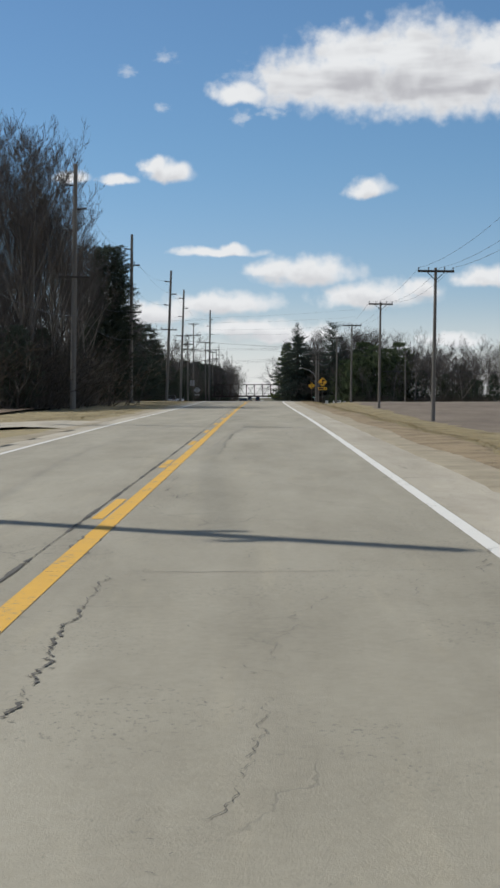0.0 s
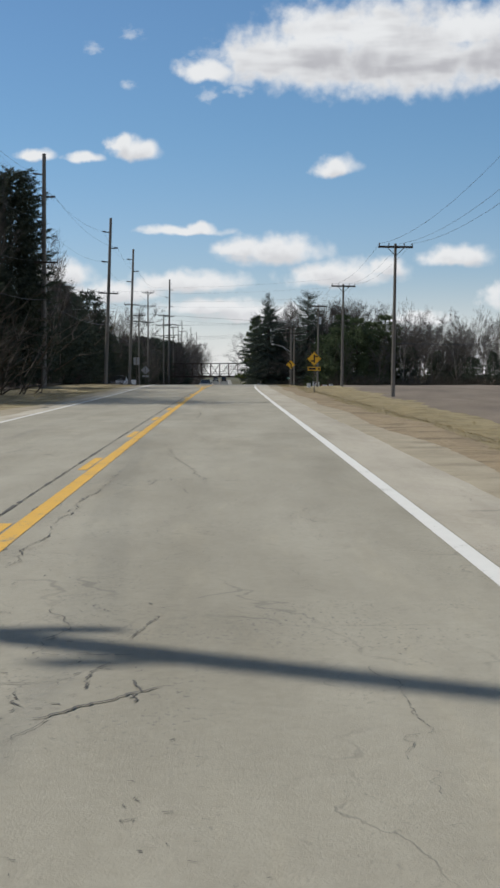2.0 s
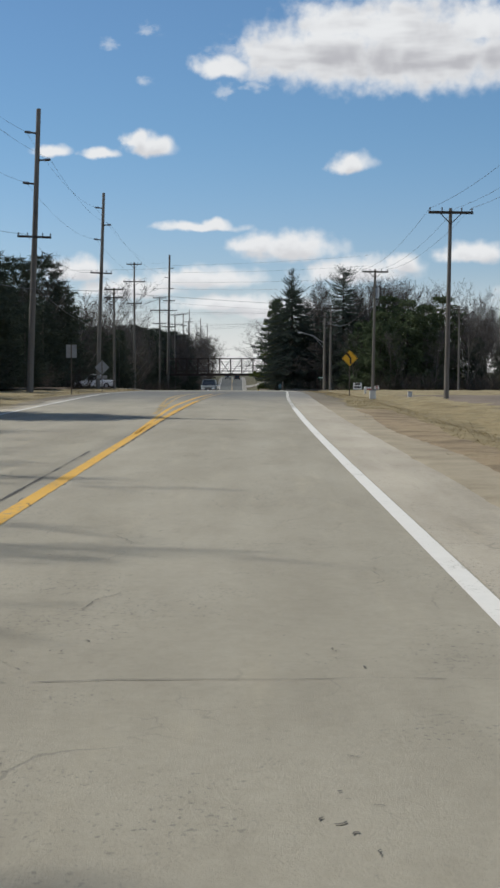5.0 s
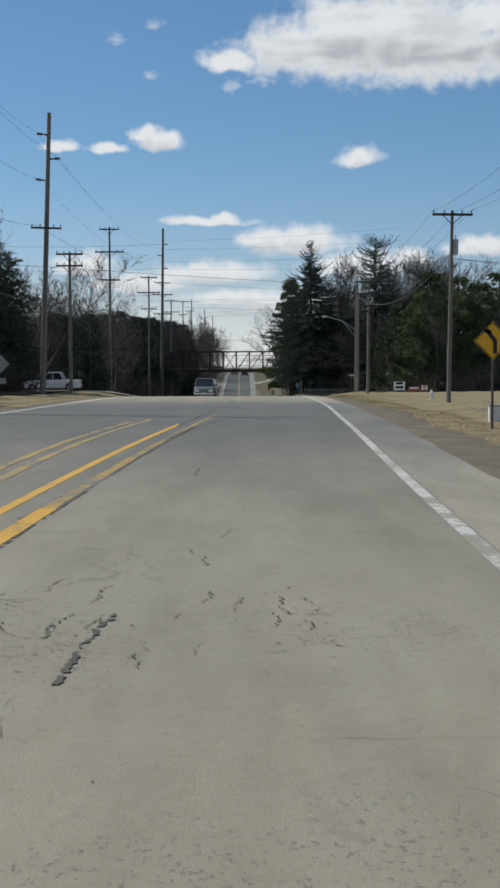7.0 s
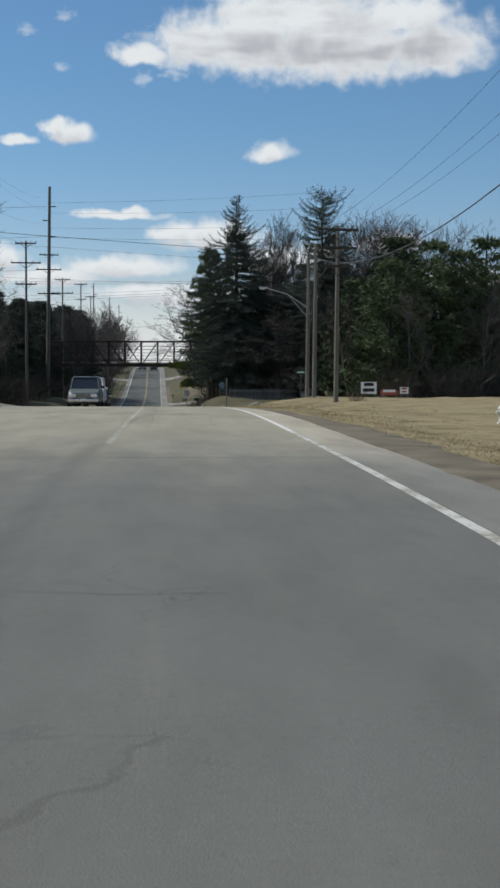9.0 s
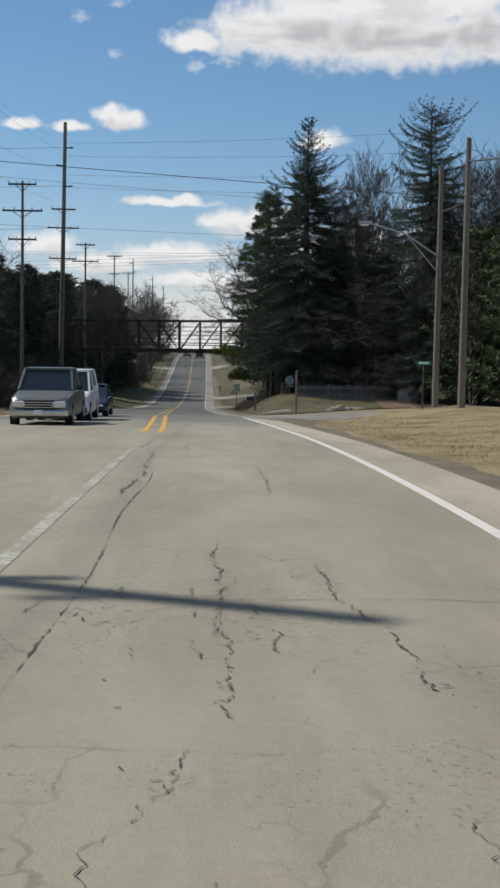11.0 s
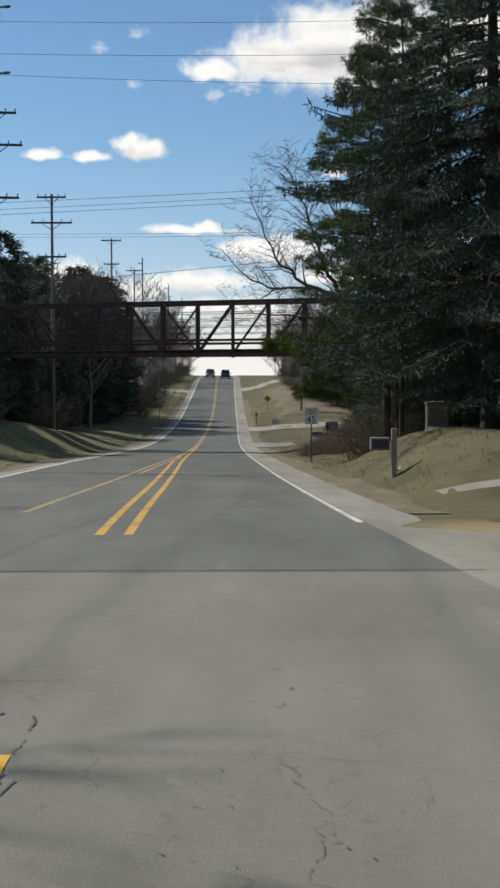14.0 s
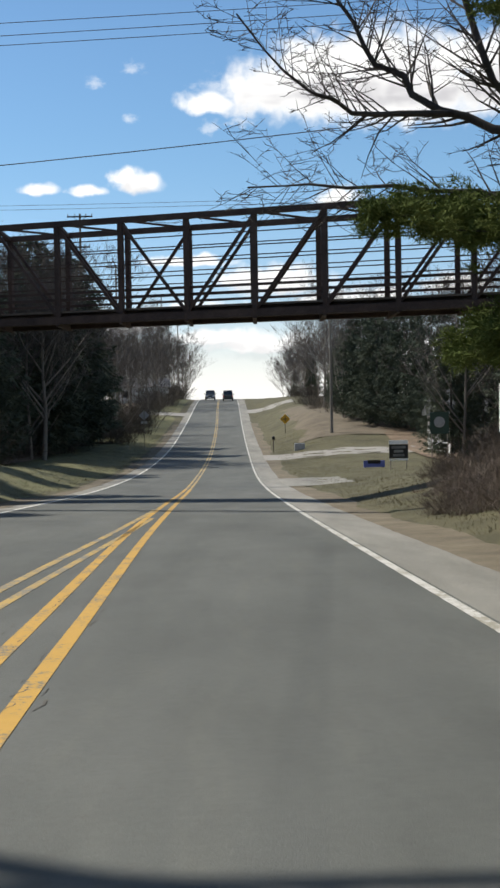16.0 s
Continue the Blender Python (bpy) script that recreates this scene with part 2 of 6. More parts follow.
PAVE_TAN = [(0.222, 0.198, 0.144), (0.276, 0.249, 0.186), (0.323, 0.294, 0.224)]
PAVE_GREY = [(0.068, 0.07, 0.062), (0.09, 0.092, 0.081), (0.112, 0.113, 0.1)]
# tan paving under a cloud's shadow, the shade put into the colour
PAVE_CLOUD_SHADE = [(0.104, 0.103, 0.09), (0.122, 0.121, 0.106), (0.14, 0.138, 0.122)]
PAVE_HALF = [(0.118, 0.114, 0.094), (0.15, 0.146, 0.122), (0.178, 0.173, 0.147)]
SIDE_TAN = [(0.268, 0.235, 0.174), (0.36, 0.319, 0.242), (0.43, 0.383, 0.298)]
# shoulder inside that same cloud shadow, darkened in its colour
SIDE_CLOUD_SHADE = [(0.12, 0.115, 0.098), (0.17, 0.163, 0.14), (0.21, 0.2, 0.175)]
M_ROAD_OLD = paving("weathered_paving", PAVE_TAN, 0.3, 0.4, PAVE_CLOUD_SHADE, (150, 184))
M_ROAD_CREST = paving("crest_paving", PAVE_CLOUD_SHADE, 0.3, 0.4, PAVE_TAN, (206, 232))
M_ROAD_JUNCTION = paving("junction_paving", PAVE_TAN, 0.3, 0.4, PAVE_HALF, (272, 296))
M_ROAD_GREY = paving("grey_paving", PAVE_GREY, 0.15, 0.3)
M_ROAD_SLOPE = paving("slope_paving", [(0.078, 0.079, 0.069), (0.103, 0.104, 0.091), (0.126, 0.127, 0.112)], 0.2, 0.35)
M_ROAD_SIDE = paving("side_paving", [(0.15, 0.14, 0.115), (0.2, 0.188, 0.155), (0.25, 0.235, 0.195)], 0.4, 0.3)
M_SHOULDER = paving("shoulder_paving", SIDE_TAN, 0.3, 0.4, SIDE_CLOUD_SHADE, (152, 182))
M_SHOULDER_CREST = paving("crest_shoulder_paving", SIDE_CLOUD_SHADE, 0.3, 0.4, SIDE_TAN, (208, 230))
M_SHOULDER_VALLEY = paving("gritty_shoulder", [(0.15, 0.142, 0.12), (0.21, 0.2, 0.17), (0.27, 0.255, 0.22)], 0.2, 0.5)
M_GRAVEL = surface("gravel", [(0.082, 0.067, 0.045), (0.132, 0.109, 0.073), (0.19, 0.158, 0.11)], 0.9, 40.0, 0.95, 0.6)
M_GRAVEL_PALE = surface("sandy_gravel", [(0.19, 0.156, 0.1), (0.275, 0.232, 0.158), (0.35, 0.3, 0.21)], 0.9, 40.0, 0.95, 0.6,
                        later=([(0.082, 0.067, 0.045), (0.132, 0.109, 0.073), (0.19, 0.158, 0.11)], (146, 172)))
M_DRIVE = surface("concrete_drive", [(0.18, 0.168, 0.146), (0.24, 0.225, 0.198), (0.29, 0.272, 0.24)], 0.5, 25.0, 0.9, 0.3)
M_YELLOW = road_paint("yellow_line_paint", (0.6, 0.34, 0.045), (0.24, 0.2, 0.12), 0.53)
M_YELLOW_WORN = road_paint("worn_yellow_line_paint", (0.42, 0.28, 0.08), (0.16, 0.152, 0.125), 0.47)
M_YELLOW_DUSTY = road_paint("dusty_yellow_line_paint", (0.47, 0.275, 0.05), (0.15, 0.138, 0.1), 0.51)
M_WHITE = road_paint("white_line_paint", (0.64, 0.615, 0.55), (0.28, 0.26, 0.205), 0.55)
M_WHITE_WORN = road_paint("worn_white_line_paint", (0.55, 0.53, 0.48), (0.26, 0.24, 0.185), 0.47)
M_WHITE_FAINT = road_paint("faint_white_line_paint", (0.48, 0.46, 0.4), (0.27, 0.25, 0.185), 0.42)
M_TAR = surface("crack_tar", [(0.06, 0.054, 0.044), (0.11, 0.099, 0.08)], 3.0, 40.0, 0.8, 0.3)
# past the junction the grass turns olive, with shade darkening its colour further
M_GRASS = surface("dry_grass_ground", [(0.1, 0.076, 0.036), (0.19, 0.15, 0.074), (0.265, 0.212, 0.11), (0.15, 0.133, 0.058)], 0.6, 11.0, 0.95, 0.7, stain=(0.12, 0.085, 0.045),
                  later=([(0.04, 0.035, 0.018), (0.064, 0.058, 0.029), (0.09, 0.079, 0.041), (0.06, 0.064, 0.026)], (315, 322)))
M_FIELD = surface("tilled_soil", [(0.095, 0.073, 0.052), (0.143, 0.112, 0.08), (0.195, 0.155, 0.114)], 0.3, 9.0, 0.97, 0.9, stretch=(1, 0.25, 1))
# olive grass of the dip, its dimness partly shade put into the colour
M_GRASS_DULL = surface("dull_olive_grass", [(0.04, 0.035, 0.018), (0.064, 0.058, 0.029), (0.09, 0.079, 0.041), (0.06, 0.064, 0.026)], 0.4, 9.0, 0.95, 0.8, stain=(0.07, 0.075, 0.028))
M_GRASS_GREEN = surface("olive_green_grass", [(0.066, 0.064, 0.028), (0.1, 0.098, 0.043), (0.14, 0.13, 0.06), (0.1, 0.108, 0.042)], 0.4, 9.0, 0.95, 0.8, stain=(0.085, 0.07, 0.036))
M_STRAW_DULL = surface("dull_grass_blades", [(0.065, 0.058, 0.028), (0.1, 0.088, 0.044), (0.14, 0.118, 0.062)], 0.6, 5.0, 0.95, 0.0, spec=0.04)
M_BOX_GREY = surface("dull_grey_box", [(0.1, 0.1, 0.095), (0.16, 0.16, 0.15)], 3.0, 20.0, 0.7, 0.1)
M_LEAFMOULD = surface("leaf_litter", [(0.08, 0.058, 0.036), (0.14, 0.1, 0.065), (0.2, 0.15, 0.1)], 0.5, 12.0, 0.97, 0.8)
M_BARK = surface("grey_bark", [(0.105, 0.090, 0.075), (0.180, 0.158, 0.132), (0.255, 0.225, 0.188)], 1.2, 16.0, 0.95, 0.6, stretch=(1, 1, 0.25), per_piece=0.15)
M_TWIG = surface("twigs", [(0.07, 0.062, 0.056), (0.11, 0.098, 0.088), (0.155, 0.138, 0.124)], 0.6, 4.0, 0.95, 0.0, per_piece=0.22, spec=0.04)
M_SPRUCE = surface("spruce_needles", [(0.044, 0.058, 0.048), (0.066, 0.082, 0.066), (0.092, 0.11, 0.085)], 0.5, 5.0, 0.85, 0.0, per_piece=0.1, spec=0.04)
M_PINE = surface("pine_needles", [(0.055, 0.078, 0.022), (0.1, 0.125, 0.035), (0.155, 0.17, 0.052)], 0.5, 5.0, 0.85, 0.0, per_piece=0.1, spec=0.04)
M_PINE_FAR = surface("far_pine_needles", [(0.048, 0.066, 0.034), (0.082, 0.105, 0.054), (0.12, 0.145, 0.076)], 0.5, 5.0, 0.85, 0.0, per_piece=0.15, spec=0.04)
M_CEDAR = surface("cedar_foliage", [(0.05, 0.062, 0.047), (0.078, 0.092, 0.066), (0.108, 0.12, 0.084)], 0.6, 5.0, 0.85, 0.0, per_piece=0.15, spec=0.04)
M_BRUSH = surface("dry_brush", [(0.06, 0.052, 0.043), (0.1, 0.086, 0.07), (0.15, 0.128, 0.104)], 0.7, 5.0, 0.95, 0.0, per_piece=0.3, spec=0.04)
M_BRUSH_RED = surface("reddish_brush", [(0.11, 0.088, 0.073), (0.165, 0.134, 0.11), (0.225, 0.185, 0.154)], 0.7, 5.0, 0.95, 0.0, per_piece=0.3, spec=0.04)
M_OAK = surface("dark_oak_bark", [(0.039, 0.033, 0.029), (0.066, 0.057, 0.050), (0.099, 0.086, 0.073)], 1.5, 16.0, 0.95, 0.5, stretch=(1, 1, 0.3))
M_SPRUCE_BARK = surface("spruce_bark", [(0.03, 0.025, 0.02), (0.055, 0.045, 0.036), (0.08, 0.066, 0.053)], 1.5, 16.0, 0.95, 0.5, stretch=(1, 1, 0.3))
M_FENCE = surface("greyed_white_paint", [(0.13, 0.13, 0.127), (0.2, 0.2, 0.195), (0.27, 0.27, 0.26)], 2.0, 18.0, 0.85, 0.2, per_piece=0.2)
M_STRAW = surface("straw_grass", [(0.2, 0.15, 0.075), (0.32, 0.25, 0.13), (0.42, 0.34, 0.19)], 0.6, 5.0, 0.95, 0.0, spec=0.04)
M_POLE = surface("weathered_pole_wood", [(0.11, 0.098, 0.083), (0.175, 0.158, 0.136), (0.23, 0.21, 0.185)], 1.5, 14.0, 0.9, 0.4, stretch=(1, 1, 0.08))
M_ARM = surface("dark_arm_wood", [(0.05, 0.043, 0.036), (0.08, 0.07, 0.06)], 3.0, 20.0, 0.9, 0.3)
M_WIRE = plain("wire", (0.045, 0.045, 0.05), 0.6)
M_CERAMIC = plain("insulator_ceramic", (0.12, 0.12, 0.125), 0.3)
M_STEEL = surface("galvanised_steel", [(0.3, 0.31, 0.32), (0.42, 0.43, 0.44)], 4.0, 30.0, 0.5, 0.1, 0.6)
M_RUST = surface("rusted_bridge_steel", [(0.045, 0.033, 0.029), (0.07, 0.05, 0.043), (0.1, 0.072, 0.06)], 0.9, 14.0, 0.85, 0.3)
M_DECK = surface("bridge_deck_planks", [(0.1, 0.08, 0.062), (0.17, 0.14, 0.11)], 2.0, 18.0, 0.9, 0.3)
M_SIGN_YELLOW = plain("sign_yellow", (0.78, 0.42, 0.012), 0.45)
M_SIGN_WHITE = plain("sign_white", (0.86, 0.86, 0.84), 0.45)
M_SIGN_BLACK = plain("sign_black", (0.018, 0.018, 0.018), 0.5)
M_SIGN_GREEN = plain("sign_green", (0.015, 0.19, 0.1), 0.45)
M_SIGN_DARKGREEN = plain("sign_dark_green", (0.03, 0.06, 0.045), 0.5)
M_SIGN_TEAL = plain("sign_teal", (0.05, 0.16, 0.2), 0.5)
M_SIGN_BLUE = plain("sign_blue", (0.12, 0.15, 0.42), 0.5)
M_SIGN_RED = plain("sign_red", (0.42, 0.1, 0.07), 0.5)
M_SIGN_BACK = surface("sign_back_aluminium", [(0.26, 0.27, 0.28), (0.36, 0.37, 0.38)], 3.0, 20.0, 0.5, 0.05, 0.5)
M_POST = surface("sign_post_steel", [(0.09, 0.075, 0.06), (0.17, 0.145, 0.12)], 4.0, 20.0, 0.8, 0.1, 0.2)
M_WHITE_PAINT = surface("weathered_white_paint", [(0.5, 0.5, 0.49), (0.66, 0.66, 0.64), (0.76, 0.76, 0.74)], 2.0, 18.0, 0.7, 0.15)
M_TIMBER = surface("grey_timber", [(0.13, 0.11, 0.09), (0.22, 0.19, 0.16), (0.3, 0.265, 0.225)], 2.0, 18.0, 0.9, 0.3, stretch=(1, 1, 0.2))
M_CONCRETE = surface("concrete", [(0.27, 0.26, 0.24), (0.38, 0.365, 0.34), (0.46, 0.445, 0.42)], 0.8, 20.0, 0.9, 0.25)
M_WALL = surface("stained_concrete", [(0.15, 0.135, 0.11), (0.225, 0.205, 0.17), (0.3, 0.275, 0.235)], 0.9, 18.0, 0.9, 0.3)
M_GLASS = plain("dark_glass", (0.02, 0.024, 0.028), 0.08, 0.0, 0.8)
M_TYRE = plain("tyre_rubber", (0.02, 0.02, 0.02), 0.85)
M_RIM = plain("wheel_alloy", (0.42, 0.42, 0.44), 0.35, 0.8)
M_CHROME = plain("chrome", (0.6, 0.6, 0.62), 0.2, 0.9)
M_BLACK = plain("black_plastic", (0.025, 0.025, 0.027), 0.6)
M_LAMP = plain("headlamp_glass", (0.75, 0.75, 0.72), 0.15)
M_AMBER = plain("amber_lens", (0.6, 0.22, 0.03), 0.3)
M_RED_LENS = plain("red_lens", (0.4, 0.02, 0.015), 0.3)
M_CAR_WHITE = plain("white_car_paint", (0.72, 0.73, 0.74), 0.25)
M_CAR_DARK = plain("dark_grey_car_paint", (0.045, 0.05, 0.052), 0.25)
M_CAR_PEWTER = plain("pewter_car_paint", (0.13, 0.14, 0.13), 0.3)
M_CAR_BLUE = plain("dark_blue_car_paint", (0.022, 0.028, 0.04), 0.25)
M_HYDRANT = plain("hydrant_paint", (0.7, 0.69, 0.66), 0.5)
M_SIDING = surface("house_siding", [(0.22, 0.25, 0.28), (0.3, 0.33, 0.36)], 1.0, 10.0, 0.8, 0.1)
M_ROOF = surface("roof_shingles", [(0.05, 0.05, 0.055), (0.1, 0.1, 0.105)], 2.0, 22.0, 0.9, 0.4)


# ---- building helpers ----
def part(name, bm, material, parent=None, label="", smooth=False):
    """Links a bmesh as one mesh object, under a thing or a part."""
    me = bpy.data.meshes.new(name)
    bm.to_mesh(me)
    bm.free()
    me.materials.append(material)
    if smooth:
        me.polygons.foreach_set("use_smooth", [True] * len(me.polygons))
    ob = new(name, me)
    if parent is not None:
        ob.parent = parent
    if label:
        tagged(ob, label)
    return ob


def raw(name, verts, faces, material, parent=None, label="", smooth=False):
    me = bpy.data.meshes.new(name)
    me.from_pydata(verts, [], faces)
    me.materials.append(material)
    if smooth:
        me.polygons.foreach_set("use_smooth", [True] * len(me.polygons))
    ob = new(name, me)
    if parent is not None:
        ob.parent = parent
    if label:
        tagged(ob, label)
    return ob


def thing(name, m, label, category, group="", kind=""):
    ob = new(name)
    ob.empty_display_size = 0.3
    ob.matrix_world = m
    return tagged(ob, label, category, group, kind)


def box(bm, size, at=(0, 0, 0), bevel=0.0, turn=None):
    m = Matrix.Translation(at) @ (turn or Matrix.Identity(4)) @ Matrix.Diagonal((*size, 1))
    made = bmesh.ops.create_cube(bm, size=1.0, matrix=m)
    if bevel:
        edges = {e for v in made["verts"] for e in v.link_edges}
        bmesh.ops.bevel(bm, geom=list(edges), offset=bevel, segments=2, affect="EDGES", profile=0.6)


def rod(bm, a, b, r0, r1=None, sides=8):
    """A tapered round bar from a to b."""
    a, b = Vector(a), Vector(b)
    way = b - a
    m = Matrix.Translation((a + b) / 2) @ way.to_track_quat("Z", "Y").to_matrix().to_4x4()
    bmesh.ops.create_cone(bm, cap_ends=True, segments=sides, radius1=r0, radius2=r0 if r1 is None else r1, depth=way.length, matrix=m)


def beam(bm, a, b, wide, tall):
    """A square bar from a to b."""
    a, b = Vector(a), Vector(b)
    way = b - a
    m = Matrix.Translation((a + b) / 2) @ way.to_track_quat("Y", "Z").to_matrix().to_4x4() @ Matrix.Diagonal((wide, way.length, tall, 1))
    bmesh.ops.create_cube(bm, size=1.0, matrix=m)


def made(*shapes):
    bm = bmesh.new()
    for make, *values in shapes:
        make(bm, *values)
    return bm


def knots(pairs):
    """A smooth curve through (where, value) pairs."""
    xs, ys = np.array(pairs, float).T
    slope = np.gradient(ys, xs)

    def at(x):
        x = np.asarray(x, float)
        i = np.clip(np.searchsorted(xs, x) - 1, 0, len(xs) - 2)
        d = xs[i + 1] - xs[i]
        u = np.clip((x - xs[i]) / d, 0, 1)
        return ((1 + 2 * u) * (1 - u) ** 2 * ys[i] + u * (1 - u) ** 2 * d * slope[i] + u * u * (3 - 2 * u) * ys[i + 1] + u * u * (u - 1) * d * slope[i + 1])

    return at


# ---- the plan: how the road rises, dips and bends ----
road_height = knots([(-200, -2.2), (-40, -.85), (0, -.5), (40, -.23), (80, -.04), (120, .14), (160, .27), (180, .24), (200, .06), (220, -.15), (240, -.37), (260, -.78),
                     (280, -1.39), (300, -2.11), (320, -3.0), (340, -3.85), (360, -4.63), (380, -5.42), (400, -6.15), (420, -6.62), (440, -6.78), (460, -6.65), (480, -6.25),
                     (500, -5.61), (520, -4.8), (540, -3.88), (560, -2.92), (580, -2.05), (600, -1.45), (625, -1.1), (660, -1.0), (720, -1.6), (900, -4), (1500, -5), (4500, -5)])
edge_right = knots([(-200, 1.75), (10, 1.78), (60, 1.87), (110, 1.85), (145, 1.98), (165, 2.3), (185, 2.85), (210, 3.6), (235, 3.85), (252, 3.92), (267, 3.68), (285, 3.08), (310, 2.25), (360, .94),
                    (410, .27), (460, .1), (510, -.17), (560, -.4), (610, -.7), (900, -2.5)])
middle = knots([(-200, -1.86), (10, -1.88), (32, -1.86), (60, -1.92), (90, -1.98), (120, -1.98), (145, -1.9), (160, -1.72), (171, -1.48), (185, -1.02), (200, -.6), (215, -.33), (235, -.2), (260, -.16),
                (273, -.21), (287, -.6), (305, -1.2), (320, -1.7), (335, -2.02), (350, -2.36), (365, -2.7), (380, -2.92), (410, -3.15), (460, -3.15), (510, -3.35), (560, -3.8), (610, -4.2), (900, -6)])
edge_left = knots([(-200, -5.5), (10, -5.74), (60, -6.1), (110, -6.4), (160, -7.2), (210, -8.4), (260, -8.4), (310, -7.6), (360, -7.9), (410, -7.3), (460, -7.3), (510, -7.6), (560, -7.8), (610, -8.1), (900, -10)])
# the land beside the road, above or below it
land_right = knots([(-200, -.7), (60, -.75), (91, -.8), (135, -.5), (180, -.15), (232, -.3), (262, .25), (280, .45), (292, .75), (300, .65), (306, .35), (318, .15), (326, .35), (340, .8), (360, .8), (372, 1.3), (384, 1.3), (396, .7),
                    (410, .4), (440, .4), (456, .6), (470, 1.5), (490, 2.6), (510, 2.3), (535, 1.7), (556, 1.6), (600, .4), (900, 0)])
land_left = knots([(-200, -.2), (60, -.15), (130, -.1), (200, .1), (260, .3), (285, .75), (320, .3), (360, .5), (385, 2.0), (400, 1.5), (430, .6), (480, .4), (600, .4), (900, 0)])


def ease(x, a, b):
    u = np.clip((np.asarray(x, float) - a) / (b - a), 0, 1)
    return u * u * (3 - 2 * u)


def side_height(x, y):
    """Height of the side road's surface."""
    return road_height(y) * (1 - ease(x, 2.6, 14)) + ease(x, 2.6, 14) * road_height(305.0)


def land(x, y):
    """Height of the ground at a place of the plan."""
    x, y = np.asarray(x, float), np.asarray(y, float)
    z = road_height(y)
    right, left = x - (edge_right(y) + 1.3), (edge_left(y) - 1.0) - x
    far_side = ease(right, 0.3 + 1.6 * (1 - ease(y, 170, 240)), 7.5 + 1.2 * (1 - ease(y, 170, 240)))
    ditch = -0.3 * ease(right, 1.7, 4.0) * (1 - ease(right, 4.2, 7.2)) * (1 - ease(y, 215, 250))
    bank = ease(right, 4, 13) * 2.0 * ease(y, 350, 374) * (1 - ease(y, 386, 398))
    rise = ease(right, .7, 3.6) * 1.1 * (1 - .55 * ease(right, 4, 8)) * ease(y, 325, 336) * (1 - ease(y, 344, 356))
    z = z + np.where(right > 0, far_side * land_right(y) + ditch + bank + rise, 0)
    bank = ease(left, 5, 18) * 2.5 * ease(y, 350, 380) * (1 - ease(y, 396, 425))
    z = z + np.where(left > 0, ease(left, 0.5, 6) * land_left(y) + bank, 0)
    side = ease(y, 291.5, 295) * (1 - ease(y, 318.5, 322)) * ease(right, -1, -.3) * (1 - .75 * ease(y, 291.5, 299.5) * (1 - ease(y, 294.5, 299.5)) * ease(right, 2, 6))
    z = z * (1 - side) + side * (side_height(x, y) - 0.02)
    # the valley fades out far from the road
    away = ease(np.abs(x), 90, 500)
    z = z * (1 - away) + away * np.minimum(z, 0.0) * 0.3
    bump = 0.05 * np.sin(x * 1.7 + y * .6) * np.sin(y * .9 - x * .4) + 0.04 * np.sin(x * .5 + 2) * np.sin(y * .31)
    rough = np.maximum(ease(right, 0.5, 3), ease(left, 0.5, 3))
    edge = np.maximum(ease(right, -0.45, -0.05), ease(left, -0.4, -0.05))
    return z + bump * rough * (1 - side) - 0.16 * (1 - edge) * (1 - side) - 0.055 * edge * (1 - side)


def ground_at(x, y):
    return float(land(x, y))


def sheet(name, xs, ys, lift, material, label, category, kind="structure", parent=None):
    """A sheet that lies on the land; xs may follow the road (a function of y)."""
    verts, faces = [], []
    for y in ys:
        row = xs(y) if callable(xs) else xs
        zs = lift(np.array(row), y) if callable(lift) else land(np.array(row), np.full(len(row), y)) + lift
        verts += [(float(x), float(y), float(z)) for x, z in zip(row, zs)]
    n = len(verts) // len(ys)
    for j in range(len(ys) - 1):
        for i in range(n - 1):
            a = j * n + i
            faces.append((a, a + 1, a + n + 1, a + n))
    ob = raw(name, verts, faces, material, parent, smooth=True)
    return tagged(ob, label, category, "", kind)


RIGHT_STEPS = [.3, .8, 1.1, 1.25, 1.4, 1.55, 1.7, 1.9, 2.1, 2.4, 2.7, 3.0, 3.4, 3.8, 4.3, 4.9, 5.6, 6.4]
LEFT_STEPS = [5.6, 4.9, 4.3, 3.8, 3.4, 3.0, 2.6, 2.2, 1.9, 1.6, 1.4, 1.2, 1.05, .9, .75, .3]
out = [38, 44, 52, 62, 75, 92, 115, 150, 200, 280, 400, 600, 1000, 1700, 2600]


def ground_row(y):
    """Places across the land, close together along both road edges."""
    a, b = float(edge_left(y)), float(edge_right(y))
    return ([-x for x in reversed(out)] + list(np.linspace(-34, a - 6.6, 22)) + [a - d for d in LEFT_STEPS] + list(np.linspace(a + 1, b - 1, 4))
            + [b + d for d in RIGHT_STEPS] + list(np.linspace(b + 7.4, 34, 24)) + out)


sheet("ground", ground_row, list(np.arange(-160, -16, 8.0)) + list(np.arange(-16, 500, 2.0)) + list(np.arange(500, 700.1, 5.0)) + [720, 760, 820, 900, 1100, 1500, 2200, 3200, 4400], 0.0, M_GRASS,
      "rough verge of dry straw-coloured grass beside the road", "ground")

# ---- the road, laid in stretches of different age, cloud shade painted over the crest ----
def road_top(row, y):
    return np.full(len(row), float(road_height(y)))


STRETCHES = [("road_old", -160, 195, M_ROAD_OLD, "weathered tan road paving with cracks"), ("road_crest", 195, 270, M_ROAD_CREST, "weathered tan road paving over the crest with cloud shade in its colour"),
             ("road_junction", 270, 311, M_ROAD_JUNCTION, "weathered tan road paving at the junction"), ("road_slope", 311, 338, M_ROAD_SLOPE, "grey road paving below the junction"),
             ("road_valley", 338, 900, M_ROAD_GREY, "smooth grey asphalt road through the dip")]
